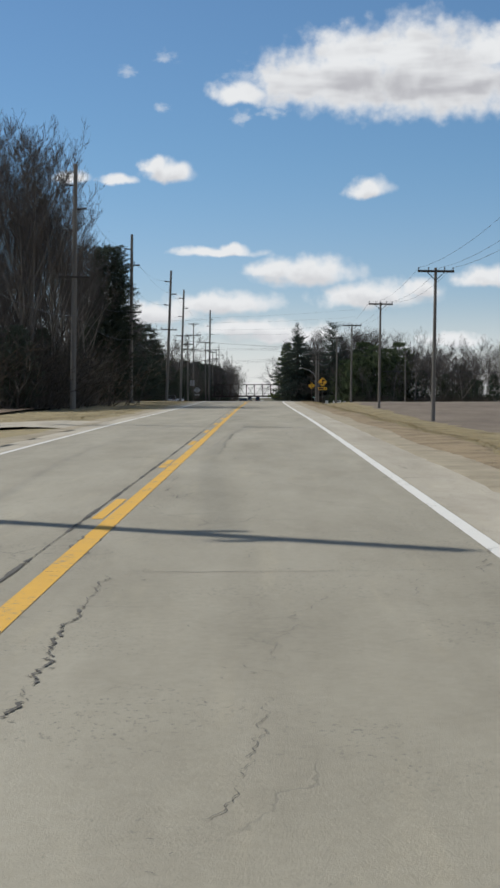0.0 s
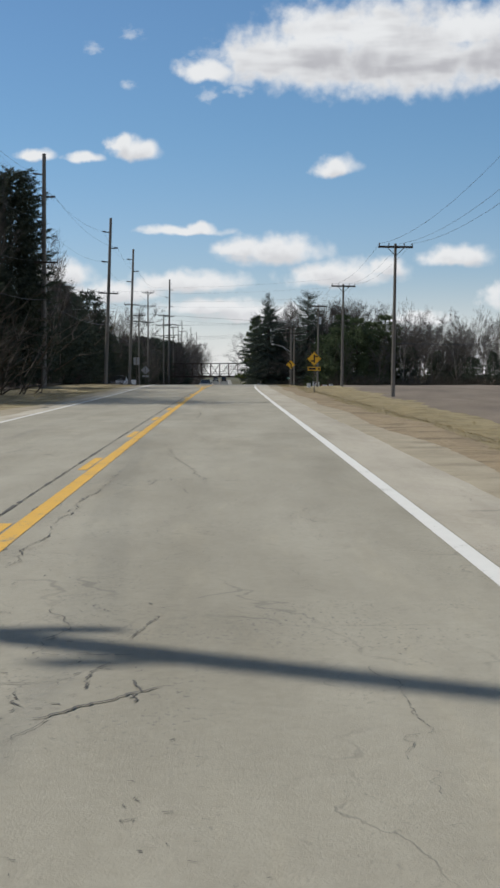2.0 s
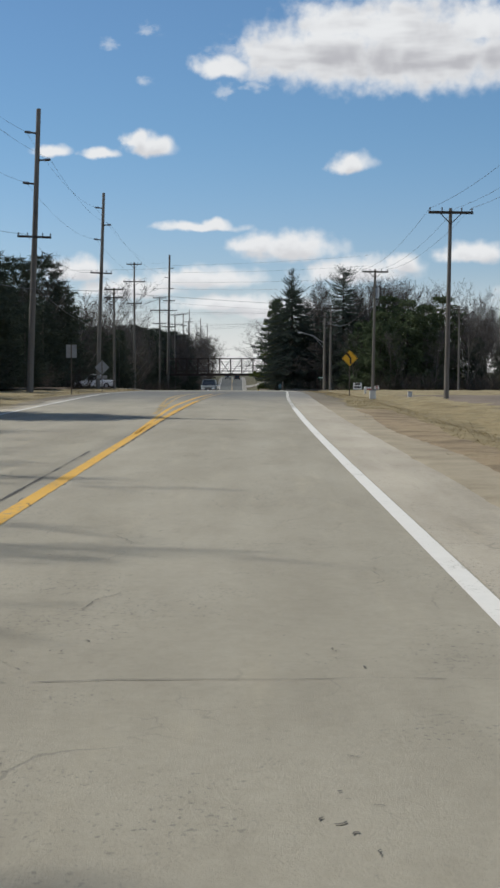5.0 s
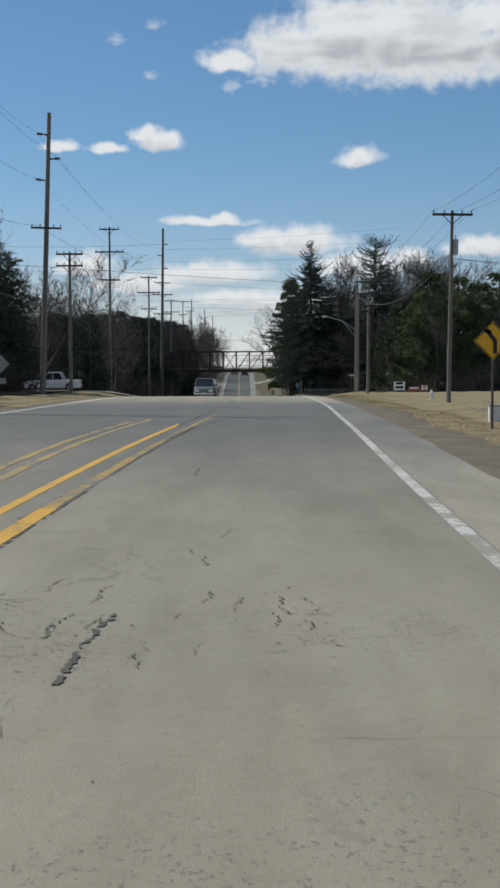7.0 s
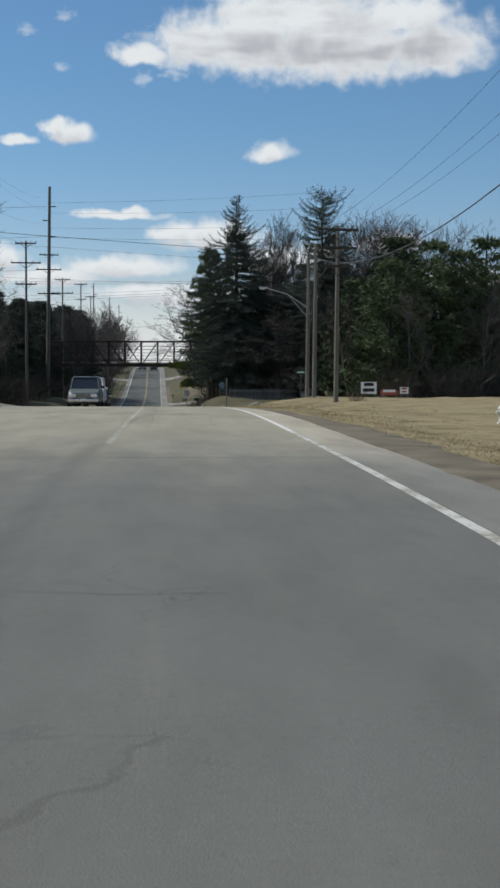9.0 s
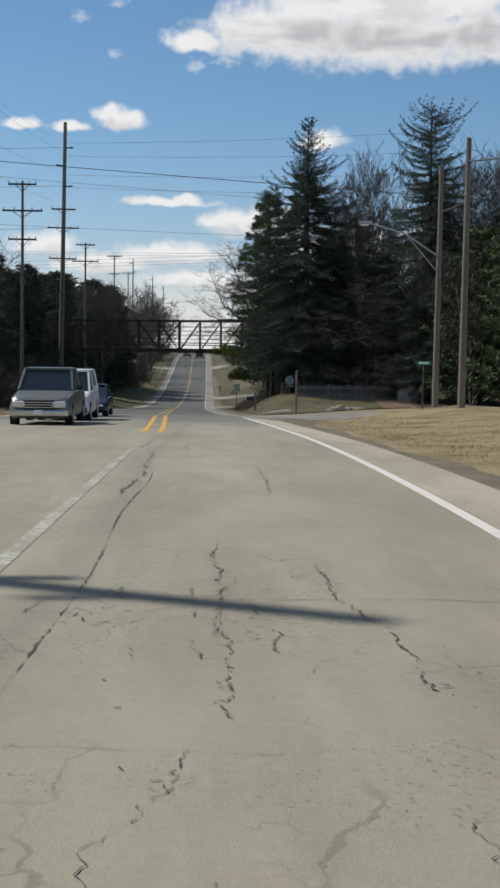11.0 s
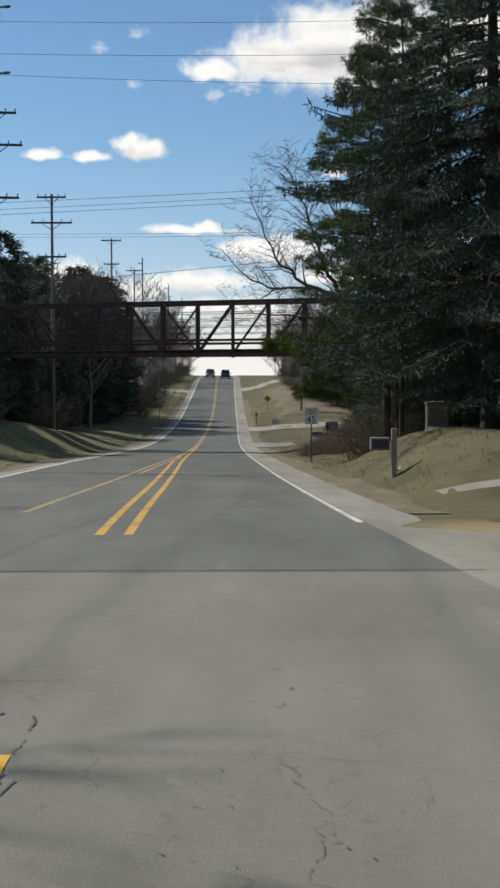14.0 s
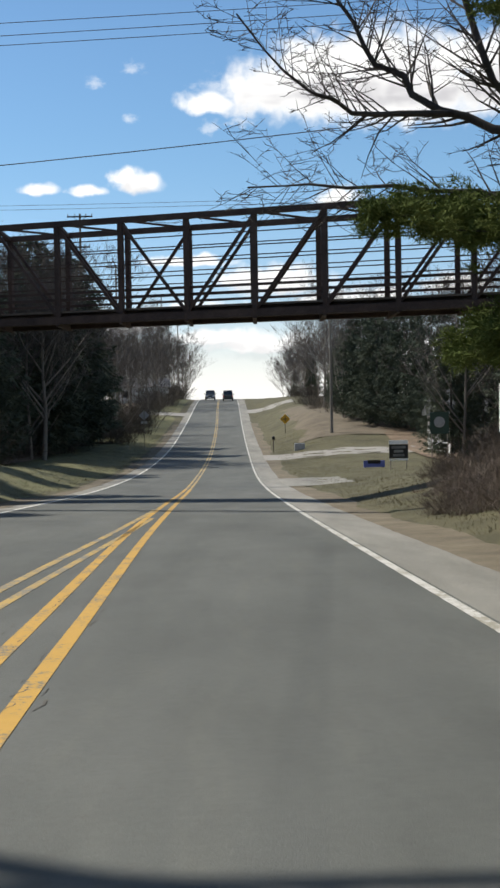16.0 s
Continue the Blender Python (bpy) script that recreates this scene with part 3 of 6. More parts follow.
for name, a, b, mat, label in STRETCHES:
    ys = list(np.arange(a, b, 4.0)) + [b]
    sheet(name, lambda y: np.linspace(edge_left(y) - 0.1, edge_right(y) + 0.1, 9), ys, road_top, mat, label, "road")
SHOULDERS = [("shoulder_right", -160, 195, 1, M_SHOULDER), ("shoulder_right_crest", 195, 296, 1, M_SHOULDER_CREST), ("shoulder_right_valley", 319, 900, 1, M_SHOULDER_VALLEY),
             ("shoulder_left", -160, 195, -1, M_SHOULDER), ("shoulder_left_crest", 195, 311, -1, M_SHOULDER_CREST), ("shoulder_left_valley", 311, 900, -1, M_SHOULDER_VALLEY)]
rag = random.Random(17)
for name, a, b, side, mat in SHOULDERS:
    wide = 1.35 if side > 0 else 1.0
    line = edge_right if side > 0 else edge_left

    def strip(y, line=line, side=side, wide=wide):
        row = line(y) + side * np.array([.1, .5, .9, wide - .08 + .1 * math.sin(y * 1.3) * math.sin(y * .37 + 1) + rag.uniform(-.03, .03)])
        return row if side > 0 else row[::-1]

    def fall(row, y, line=line, side=side, wide=wide):
        return road_height(y) - 0.05 * np.clip((side * (row - line(y)) - 0.1) / wide, 0, 1) - (.2 if 317 < y < 319.5 and side > 0 else 0)

    sheet(name, strip, list(np.arange(a, b + .1, 1.0)), fall, mat, "paved shoulder strewn with grit", "shoulder")

    def gravel(y, line=line, side=side, wide=wide):
        much = wide + (.4 + .75 * float(1 - ease(y, 236, 252)) + .5 * float(ease(y, 300, 320)) + 2.2 * float(ease(y, 284, 294) * (1 - ease(y, 300, 310))) if side > 0 else .8) + 0.2 * math.sin(y * .23) + .12 * math.sin(y * .71) + rag.uniform(-.07, .07)
        row = line(y) + side * np.linspace(wide - .4, much, 8)
        return row if side > 0 else row[::-1]

    sheet(name.replace("shoulder", "gravel_edge"), gravel, list(np.arange(322 if a == 319 else a, min(b, 520) + .1, .5 if a > -160 else 1.0)), lambda row, y, line=line, side=side: land(row, np.full(len(row), y)) + np.where(np.abs(row - line(y)) > np.abs(row - line(y)).max() - .05, -.015, .022), M_GRAVEL_PALE if a == -160 else M_GRAVEL, "brown gravel and soil between shoulder and grass", "gravel")


def ribbon(name, line, a, b, wide, material, label, lift=0.004, step=2.0, parent=None):
    """A painted line along the road."""
    ys = list(np.arange(a, b, step)) + [b]
    return sheet(name, lambda y: np.array([line(y) - wide / 2, line(y) + wide / 2]), ys, lambda row, y: np.full(len(row), float(road_height(y)) + lift), material, label, "road marking", "structure", parent)


ribbon("edge_line", edge_right, -160, 152, 0.16, M_WHITE, "white painted edge line")
ribbon("edge_line", edge_right, 152, 228, 0.14, M_WHITE_WORN, "worn white painted edge line")
ribbon("edge_line", edge_right, 228, 298, 0.15, M_WHITE, "white painted edge line")
ribbon("edge_line", edge_right, 319, 900, 0.12, M_WHITE_WORN, "white painted edge line")
ribbon("edge_line", edge_left, -160, 900, 0.13, M_WHITE, "white painted edge line")
ribbon("centre_line", middle, -160, 163, 0.18, M_YELLOW, "solid yellow centre line")
ribbon("centre_line", middle, 163, 193, 0.14, M_YELLOW_WORN, "crumbling yellow centre line")
for k in range(-9, 13):
    a = 4.3 + k * 9.3
    ribbon("centre_dash", lambda y: middle(y) - 0.185, a, a + 2.6, 0.13, M_YELLOW, "worn yellow dash of the centre line")
ribbon("taper_line", lambda y: middle(y) - .43 * float(ease(y, 128, 158)), 134, 184, 0.13, M_YELLOW, "yellow line where the turning bay opens")
for off, a, b in ((0.0, 146, 188), (-.33, 150, 186)):
    ribbon("taper_line", lambda y, off=off: middle(y) - .43 - 1.15 * float(ease(y, 140, 182)) + off * float(ease(y, 140, 170)), a, b, 0.14, M_YELLOW_WORN, "worn yellow line where the turning bay opens")
ribbon("lane_line", lambda y: middle(y) - 0.2, 222, 262, 0.14, M_WHITE_FAINT, "worn white line beside the turning lane")
for shift in (0.0, -.47):
    ribbon("centre_line", lambda y, s=shift: middle(y) + s, 272.4, 303, 0.17, M_YELLOW, "double yellow centre line at the junction")
    ribbon("centre_line", lambda y, s=shift: middle(y) + s * .9, 316.4, 332, 0.14, M_YELLOW_DUSTY, "worn double yellow centre line")
    ribbon("centre_line", lambda y, s=shift: middle(y) + s * (.9 - .45 * float(ease(y, 366, 404))), 332, 400, 0.14, M_YELLOW_DUSTY, "double yellow centre line")
    ribbon("centre_line", lambda y, s=shift: middle(y) + s * .45, 400, 900, 0.12, M_YELLOW_WORN, "worn double yellow centre line")
bay_line = knots([(316, -4.0), (328, -3.93), (342, -3.78), (354, -3.66), (366, -3.45), (378, -3.35), (390, -3.3)])
ribbon("taper_line", bay_line, 322, 378, 0.13, M_YELLOW_WORN, "worn yellow line of the closing turning bay")
ribbon("taper_line", lambda y: bay_line(y) + .32, 344, 372, 0.12, M_YELLOW_WORN, "worn yellow line of the closing turning bay")

# side road, drives and far side street
V, F = [], []
SIDE_X = [0, .4, .8, 1.2, 1.8, 2.5, 3.3, 4.2, 5.5, 7, 9, 12, 16, 22, 30, 45, 75, 110, 160]
for u in SIDE_X:
    y0, y1 = 299.4 - 4.4 * math.exp(-u / 2.6) + .12 * math.sin(u * 5), 314.6 + 4.0 * math.exp(-u / 2.4) + .1 * math.sin(u * 4)
    for k in range(13):
        yy = y0 + (y1 - y0) * k / 12
        xx = float(edge_right(yy)) + .1 + u
        V.append((xx, yy, float(side_height(xx, yy)) - .002))
for i in range(len(SIDE_X) - 1):
    for k in range(12):
        a = i * 13 + k
        F.append((a, a + 13, a + 14, a + 1))
tagged(raw("side_road", V, F, M_ROAD_SIDE, smooth=True), "worn grey-tan asphalt side road joining the main road", "road", "", "structure")
sheet("side_street", [-120, -80, -50, -30, -20, -14, -10, float(edge_left(285)) - .5], list(np.arange(280, 290.1, 2)), 0.1, M_ROAD_SIDE, "asphalt side street leaving the main road", "road")
sheet("farm_drive", [-70, -40, -20, -12, -9, float(edge_left(53)) - .5], list(np.arange(48, 58.1, 2)), 0.1, M_SHOULDER, "pale paved drive leaving the main road", "drive")
for y0, wide, x0, x1 in ((327.8, 1.1, 4.6, 16), (403, 12, 1.2, 4.6), (446, 9, 1.0, 16), (545, 10, 0.5, 8)):
    sheet("driveway", list(np.linspace(x0, x1, 40)), list(np.arange(y0, y0 + wide + .1, .5)), 0.045 if y0 > 330 else 0.035, M_DRIVE if y0 > 410 else M_SHOULDER_VALLEY, "pale concrete driveway across the verge", "driveway")
sheet("driveway", list(np.linspace(-40, -8.6, 10)), list(np.arange(540, 548.1, 2.0)), 0.07, M_DRIVE, "pale concrete driveway across the verge", "driveway")
sheet("field", list(np.arange(10.5, 40, 2.0)) + [44, 52, 62, 75, 92, 115, 150, 200, 240], list(np.arange(-160, 222.1, 4.0)), lambda row, y: land(row, np.full(len(row), y)) + np.clip((row - 10.5) * .07 - .05, -.05, .07), M_FIELD, "bare brown tilled field", "field")
sheet("wood_floor", [-x for x in (115, 75, 52, 40, 34, 30, 26, 22, 19, 16.5)], list(np.arange(60, 700, 4.0)), 0.14, M_LEAFMOULD, "brown leaf litter under the trees", "ground")
sheet("wood_floor", [13, 16, 20, 26, 34, 44, 62, 92, 150], list(np.arange(326, 700, 4.0)), 0.1, M_LEAFMOULD, "brown leaf litter under the trees", "ground")

M_DIRT = surface("brown_dirt_and_leaves", [(0.105, 0.074, 0.041), (0.18, 0.132, 0.074), (0.265, 0.2, 0.116), (0.165, 0.128, 0.068)], 0.8, 13.0, 0.96, 0.7, stain=(0.075, 0.056, 0.035))
M_EARTH = surface("reddish_earth", [(0.075, 0.06, 0.041), (0.115, 0.093, 0.064), (0.155, 0.126, 0.088)], 0.6, 9.0, 0.96, 0.7, stain=(0.1, 0.088, 0.05))
M_DITCH = surface("matted_ditch_grass", [(0.095, 0.07, 0.034), (0.18, 0.138, 0.064), (0.25, 0.195, 0.098), (0.135, 0.112, 0.05)], 0.7, 11.0, 0.96, 0.8, stain=(0.07, 0.062, 0.03))
rag = random.Random(23)


def dirt_row(y):
    """Bare brown soil outside the shoulder, ragged on both sides."""
    a = float(edge_right(y)) + 1.95 + .14 * math.sin(y * .31) + rag.uniform(-.04, .04)
    b = float(edge_right(y)) + 3.25 + .25 * math.sin(y * .17 + 1) + .1 * math.sin(y * .83) + rag.uniform(-.1, .1)
    return np.linspace(a, b, 7)


sheet("dirt_strip", dirt_row, list(np.arange(-40, 152.1, .5)), lambda row, y: land(row, np.full(len(row), y)) + np.array([.02, .03, .032, .032, .032, .03, .012]), M_DIRT, "brown dirt and dead leaves beside the shoulder", "soil")


def ditch_row(y):
    a = float(edge_right(y)) + 3.0
    return np.linspace(a, a + 4.6 + .5 * math.sin(y * .13) + .12 * math.sin(y * .61) + rag.uniform(-.12, .12), 12)


sheet("ditch_bank", ditch_row, list(np.arange(-40, 214.1, 1.0)), lambda row, y: land(row, np.full(len(row), y)) + np.array([.004] + [.016] * 10 + [-.01]), M_DITCH, "matted olive and straw-coloured ditch grass", "grass verge")

sheet("earth_bank", lambda y: np.linspace(edge_right(y) + 5.2 + .6 * math.sin(y * .4) + rag.uniform(-.3, .3), edge_right(y) + 14, 14), list(np.arange(466, 530.1, 1.5)), lambda row, y: land(row, np.full(len(row), y)) + np.array([-.02] + [.07] * 13), M_EARTH, "bare reddish-brown earth bank", "bank")
# duller grass on both sides of the dip, the right side darkened for shade
for a, b, line, grass, steps, label in ((319, 640, edge_right, M_GRASS_DULL, [2.1, 2.4, 2.7, 3.0, 3.4, 3.8, 4.3, 4.9, 5.6, 6.4, 7.4, 8.5, 9.7, 11, 12.3], "dull olive-brown grass on the bank of the dip"),
                                 (322, 640, edge_left, M_GRASS_GREEN, [-d for d in (10.5, 9.5, 8.5, 7.5, 6.6, 5.6, 4.9, 4.3, 3.8, 3.4, 3.0, 2.6, 2.2, 1.9)], "dull olive-green grass on the bank of the dip")):
    sheet("verge", lambda y, line=line, steps=steps: line(y) + np.array(steps), list(np.arange(a, b + .1, 2.0)), lambda row, y, line=line: land(row, np.full(len(row), y)) + np.where(np.abs(row - line(y)) < 2.2, -.02, .03), grass, label, "grass verge")


# ---- trees ----
def limb(V, F, pts, radii, sides=5):
    """A tapered tube through points."""
    base = len(V)
    for i, (p, r) in enumerate(zip(pts, radii)):
        way = (pts[min(i + 1, len(pts) - 1)] - pts[max(i - 1, 0)]).normalized()
        side = way.cross(Vector((0.31, 0.95, 0.05))).normalized()
        other = way.cross(side)
        for s in range(sides):
            a = 2 * math.pi * s / sides
            V.append(tuple(p + (side * math.cos(a) + other * math.sin(a)) * r))
    for i in range(len(pts) - 1):
        for s in range(sides):
            a, b = base + i * sides + s, base + i * sides + (s + 1) % sides
            F.append((a, b, b + sides, a + sides))


def spike(V, F, a, b, r):
    """A thin three-sided twig that ends in a point."""
    way = b - a
    side = way.cross(Vector((0.4, 0.2, 0.9))).normalized() * r
    other = way.cross(side).normalized() * r
    base = len(V)
    V += [tuple(a + side), tuple(a - side * 0.5 + other * 0.87), tuple(a - side * 0.5 - other * 0.87), tuple(b)]
    F += [(base, base + 1, base + 3), (base + 1, base + 2, base + 3), (base + 2, base, base + 3)]


def blade(V, F, a, b, r, rnd):
    """A thin twig or needle spray, far enough off to be one narrow triangle."""
    side = (b - a).cross(Vector((rnd.uniform(-1, 1), rnd.uniform(-1, 1), rnd.uniform(-1, 1)))).normalized() * r
    base = len(V)
    V += [tuple(a + side), tuple(a - side), tuple(b)]
    F.append((base, base + 1, base + 2))


def bent(rnd, way, much):
    return (way + Vector((rnd.gauss(0, much), rnd.gauss(0, much), rnd.gauss(0, much)))).normalized()


def grow_bare(seed, tall, spread, rise, first, depth=4, many=6, twig=1.0, thick=0.014, lean=(0, 0), near=False, reach=0.5, fat=1.0, mains=(), child=0.62):
    """Limbs and twigs of a leafless tree. spread: how far limbs turn out; rise: how they turn up; first: height of the lowest limb."""
    rnd = random.Random(seed)
    TV, TF, CV, CF = [], [], [], []

    def branch(p, way, length, r, level):
        steps = 5 if level == 0 else 3
        pts, radii = [p.copy()], [r]
        spots = []
        for i in range(steps):
            way = bent(rnd, way + Vector((0, 0, rise * (0.25 if level else 0.1))), 0.05 + 0.035 * level)
            p = p + way * (length / steps)
            pts.append(p.copy())
            radii.append(max(r * (1 - 0.82 * (i + 1) / steps), 0.006))
            spots.append((p.copy(), way.copy(), radii[-1], (i + 1) / steps))
        if mains and level == 3:
            limb(CV, CF, pts, [max(q, .008) for q in radii], 3)
        elif level <= 1:
            limb(TV, TF, pts, radii, 7 if level == 0 else 5)
        elif level == 2:
            limb(CV, CF, pts, radii, 3)
        else:
            if near:
                for a, b, q in zip(pts, pts[1:], radii):
                    spike(CV, CF, a, b, max(q, 0.013) * 1.2)
            else:
                for a, b, q in ((pts[0], pts[2], radii[0]), (pts[2], pts[3], radii[1])) if level == 3 else ((pts[0], pts[3], radii[0]),):
                    blade(CV, CF, a, b, max(q, 0.008 if mains else 0.011) * 1.3 * fat, rnd)
        if level >= depth:
            return
        count = many * 2 if level == 0 else many
        for j in range(count):
            f = first + (1 - first) * (j + rnd.random() * 0.8) / count if level == 0 else 0.25 + 0.75 * (j + rnd.random()) / count
            i = min(int(f * steps), steps - 1)
            a, b = pts[i], pts[i + 1]
            q = a + (b - a) * (f * steps - i)
            rr = radii[i] + (radii[i + 1] - radii[i]) * (f * steps - i)
            turn = rnd.random() * 6.283
            out = Vector((math.cos(turn), math.sin(turn), 0))
            if level:
                out = (out + Vector((0, 0, rnd.uniform(-.3, .5)))).normalized()
            to = (spots[i][1] * (1 - spread) + out * spread + Vector((0, 0, rise * .35))).normalized()
            long = length * (reach if level == 0 else 0.52) * rnd.uniform(0.65, 1.15) * (1.25 - 0.65 * f if level == 0 else 1.0)
            branch(q, to, long * (twig if level + 1 >= 3 else 1), rr * child, level + 1)

    if not mains:
        branch(Vector((0, 0, -0.3)), Vector((lean[0], lean[1], 1)).normalized(), tall, tall * thick, 0)
    for r, knees in mains:
        # a great limb with its own bends, and branches along it
        knees = [Vector(p) for p in knees]
        pts = [knees[0]]
        for a, b in zip(knees, knees[1:]):
            for u in (.33, .67, 1.0):
                pts.append(a + (b - a) * u + (Vector((rnd.gauss(0, .07), rnd.gauss(0, .12), rnd.gauss(0, .07))) if u < 1 else Vector()))
        n = len(pts) - 1
        radii = [max(r * (1 - .85 * i / n), .02) for i in range(n + 1)]
        limb(TV, TF, pts, radii, 8)
        if r > .3:
            continue
        length = sum((b - a).length for a, b in zip(pts, pts[1:]))
        for i in range(1, n + 1):
            for _ in range(many if i > n * .3 else 1):
                way = (pts[i] - pts[i - 1]).normalized()
                turn = rnd.random() * 6.283
                out = way.cross(Vector((math.cos(turn), math.sin(turn), .4))).normalized()
                branch(pts[i] - (pts[i] - pts[i - 1]) * rnd.random(), (way * .75 + out * spread + Vector((0, 0, rise))).normalized(), length * rnd.uniform(.12, .28), radii[i] * .5, 2)
    return TV, TF, CV, CF


def spray(V, F, rnd, p, way, size, droop, count, thin=(.12, .24)):
    """Needle tufts round a point: small, narrow three-sided leaves."""
    for _ in range(count):
        to = bent(rnd, way * 0.8 + Vector((0, 0, -droop)), 0.55)
        q = p + Vector((rnd.gauss(0, size * .3), rnd.gauss(0, size * .3), rnd.gauss(0, size * .16)))
        blade(V, F, q, q + to * size * rnd.uniform(.7, 1.5), size * rnd.uniform(*thin), rnd)


def grow_conifer(seed, tall, wide, lowest=0.06, rows=46, droop=0.35, tuft=0.55, open_top=0.35, count=5, shape=0.85, tip_up=0.25, per_row=7, bones=True, thin=(.12, .24), skirt=9.0, hang=.25, fan=0):
    """Trunk and crown of a spruce or pine, in whorls with gaps."""
    rnd = random.Random(seed)
    TV, TF, CV, CF = [], [], [], []
    limb(TV, TF, [Vector((0, 0, -.3)), Vector((.05, 0, tall * .5)), Vector((0, .03, tall * .97))], [tall * .014, tall * .009, .03], 8)
    for k in range(rows):
        f = lowest + (1 - lowest) * (k + rnd.random() * .6) / rows
        z = tall * f
        reach = min(wide * ((1 - f) ** shape), wide * (.4 + f * skirt)) * (min(1.0, .3 + (1 - f) * 3.4) if fan else 1.0) * (rnd.uniform(.72, 1.12) if fan else rnd.uniform(.75, 1.1)) + .15
        limit = min(wide * ((1 - f) ** shape), wide * (.4 + f * skirt)) * 1.03 + .2
        rising = .4 * float(ease(f, .62, 1.0)) if fan else 0.0
        n = max(3, int(per_row * (1 - open_top * f) + rnd.random()))
        start = rnd.random() * 6.283
        for j in range(n):
            turn = start + 6.283 * j / n + rnd.gauss(0, .25)
            r = min(reach * (rnd.uniform(.75, 1.1) if fan else rnd.uniform(.55, 1.08)), limit)
            out = Vector((math.cos(turn), math.sin(turn), 0))
            pts = [Vector((0, 0, z))]
            steps = max(3, int(r / (tuft * .75)))
            for i in range(steps):
                u = (i + 1) / steps
                pts.append(Vector((0, 0, z)) + out * r * u + Vector((0, 0, r * (.12 - droop * u + tip_up * u * u + rising * u))))
            if bones:
                limb(TV, TF, pts[:: max(1, steps // 4)] + ([pts[-1]] if steps % max(1, steps // 4) else []), [max(.012, r * .006)] * 2 + [.01] * 2 + [.007] * 8, 3)
            across = Vector((-out.y, out.x, 0))
            for i, p in enumerate(pts[1:]):
                if i / steps > .12 and fan:
                    # side twigs make each branch a flat, hanging fan
                    for _ in range(fan):
                        off = rnd.gauss(0, .17 * r * (1 - .8 * i / steps) + .06)
                        spray(CV, CF, rnd, p + across * off + Vector((0, 0, -abs(off) * .25 - rnd.uniform(0, .22))), (out + across * (.9 if off > 0 else -.9)).normalized(), tuft * (1 - .35 * i / steps), hang, count, thin)
                elif i / steps > .12:
                    spray(CV, CF, rnd, p, out, tuft * (1 - .35 * i / steps), hang, count, thin)
    spray(CV, CF, rnd, Vector((0, 0, tall * .98)), Vector((0, 0, 1)), tuft * .8, -.3, 10)
    return TV, TF, CV, CF


def grow_spruce(seed, tall, wide, cap, gap=0.42, boughs=6, thin_out=0.0, blunt=0.0, dense=1.0):
    """Spruce whose boughs sag and turn up at their tips, with side twigs and hanging curtains of needles."""
    rnd = random.Random(seed)
    TV, TF, CV, CF = [], [], [], []
    limb(TV, TF, [Vector((0, 0, -.3)), Vector((.06, 0, tall * .5)), Vector((0, .03, tall * .985))], [tall * .014, tall * .009, .025], 8)
    z = tall * .085
    while z < tall * .985:
        f = z / tall
        full = min(wide * (max(1 - f, 0.0) ** 1.05), cap) * (1 - .5 * (1 - min(1, f / .2)))
        full = max(full, blunt * min(1.0, (1 - f) * 14))
        for j in range(max(4, round(boughs * (1 - .25 * f)))):
            if rnd.random() < thin_out * float(ease(f, .2, .45)):
                continue
            turn = rnd.random() * 6.283
            r = full * rnd.choice((.45, .62, .75, .9, 1.0, 1.15)) * rnd.uniform(.92, 1.05) + .12
            out = Vector((math.cos(turn), math.sin(turn), 0))
            across = Vector((-out.y, out.x, 0))
            first = -.16 + .7 * float(ease(f, .4, 1.0)) + rnd.gauss(0, .07)
            sag = -.5 * (1 - .55 * float(ease(f, .6, 1.0)))
            foot = Vector((0, 0, z + rnd.uniform(-.2, .2)))
            steps = max(3, int(r / .2))
            path = [foot + out * r * u + across * .06 * r * math.sin(3 * u + j) + Vector((0, 0, r * (first * u + sag * u * u + .42 * u ** 4)))
                    for u in [i / steps for i in range(steps + 1)]]
            knees = path[::max(1, steps // 4)]
            limb(TV, TF, knees, [max(.01, .008 * r * (1 - i / len(knees)) + .006) for i in range(len(knees))], 3)
            for i in range(1, steps + 1):
                u = i / steps
                if u < .1:
                    continue
                p = path[i]
                ahead = (path[i] - path[i - 1]).normalized()
                side_len = (.2 * r * (1 - u) ** .7 + .16) * rnd.uniform(.6, 1.15)
                for s in (-1, 1):
                    way = (ahead * .75 + across * s * .8 + Vector((0, 0, -.12))).normalized()
                    for k in range(max(2, int(side_len / .075 * dense))):
                        q = p + way * side_len * rnd.random() + Vector((0, 0, -rnd.random() * .08))
                        to = bent(rnd, way + Vector((0, 0, -.2)), .4)
                        blade(CV, CF, q, q + to * rnd.uniform(.12, .24), rnd.uniform(.014, .027), rnd)
                # hanging twigs
                if f < .9:
                    for _ in range(max(1, round(3 * dense))):
                        q = p + across * rnd.gauss(0, side_len * .45)
                        drop = rnd.uniform(.15, .55) * (1 - .5 * f)
                        for k in range(2):
                            a = q + Vector((rnd.gauss(0, .03), rnd.gauss(0, .03), -drop * k * .5))
                            blade(CV, CF, a, a + bent(rnd, Vector((0, 0, -1)) + out * .15, .22) * drop * .6, rnd.uniform(.014, .028), rnd)
                blade(CV, CF, p, p + bent(rnd, ahead + Vector((0, 0, .25)), .3) * .26, .035, rnd)
        z += gap * rnd.uniform(.75, 1.25) * (1 + .35 * (1 - f))
    for _ in range(14):
        a = Vector((0, 0, tall * rnd.uniform(.94, .99)))
        blade(CV, CF, a, a + bent(rnd, Vector((0, 0, 1)), .45) * .4, .035, rnd)
    return TV, TF, CV, CF


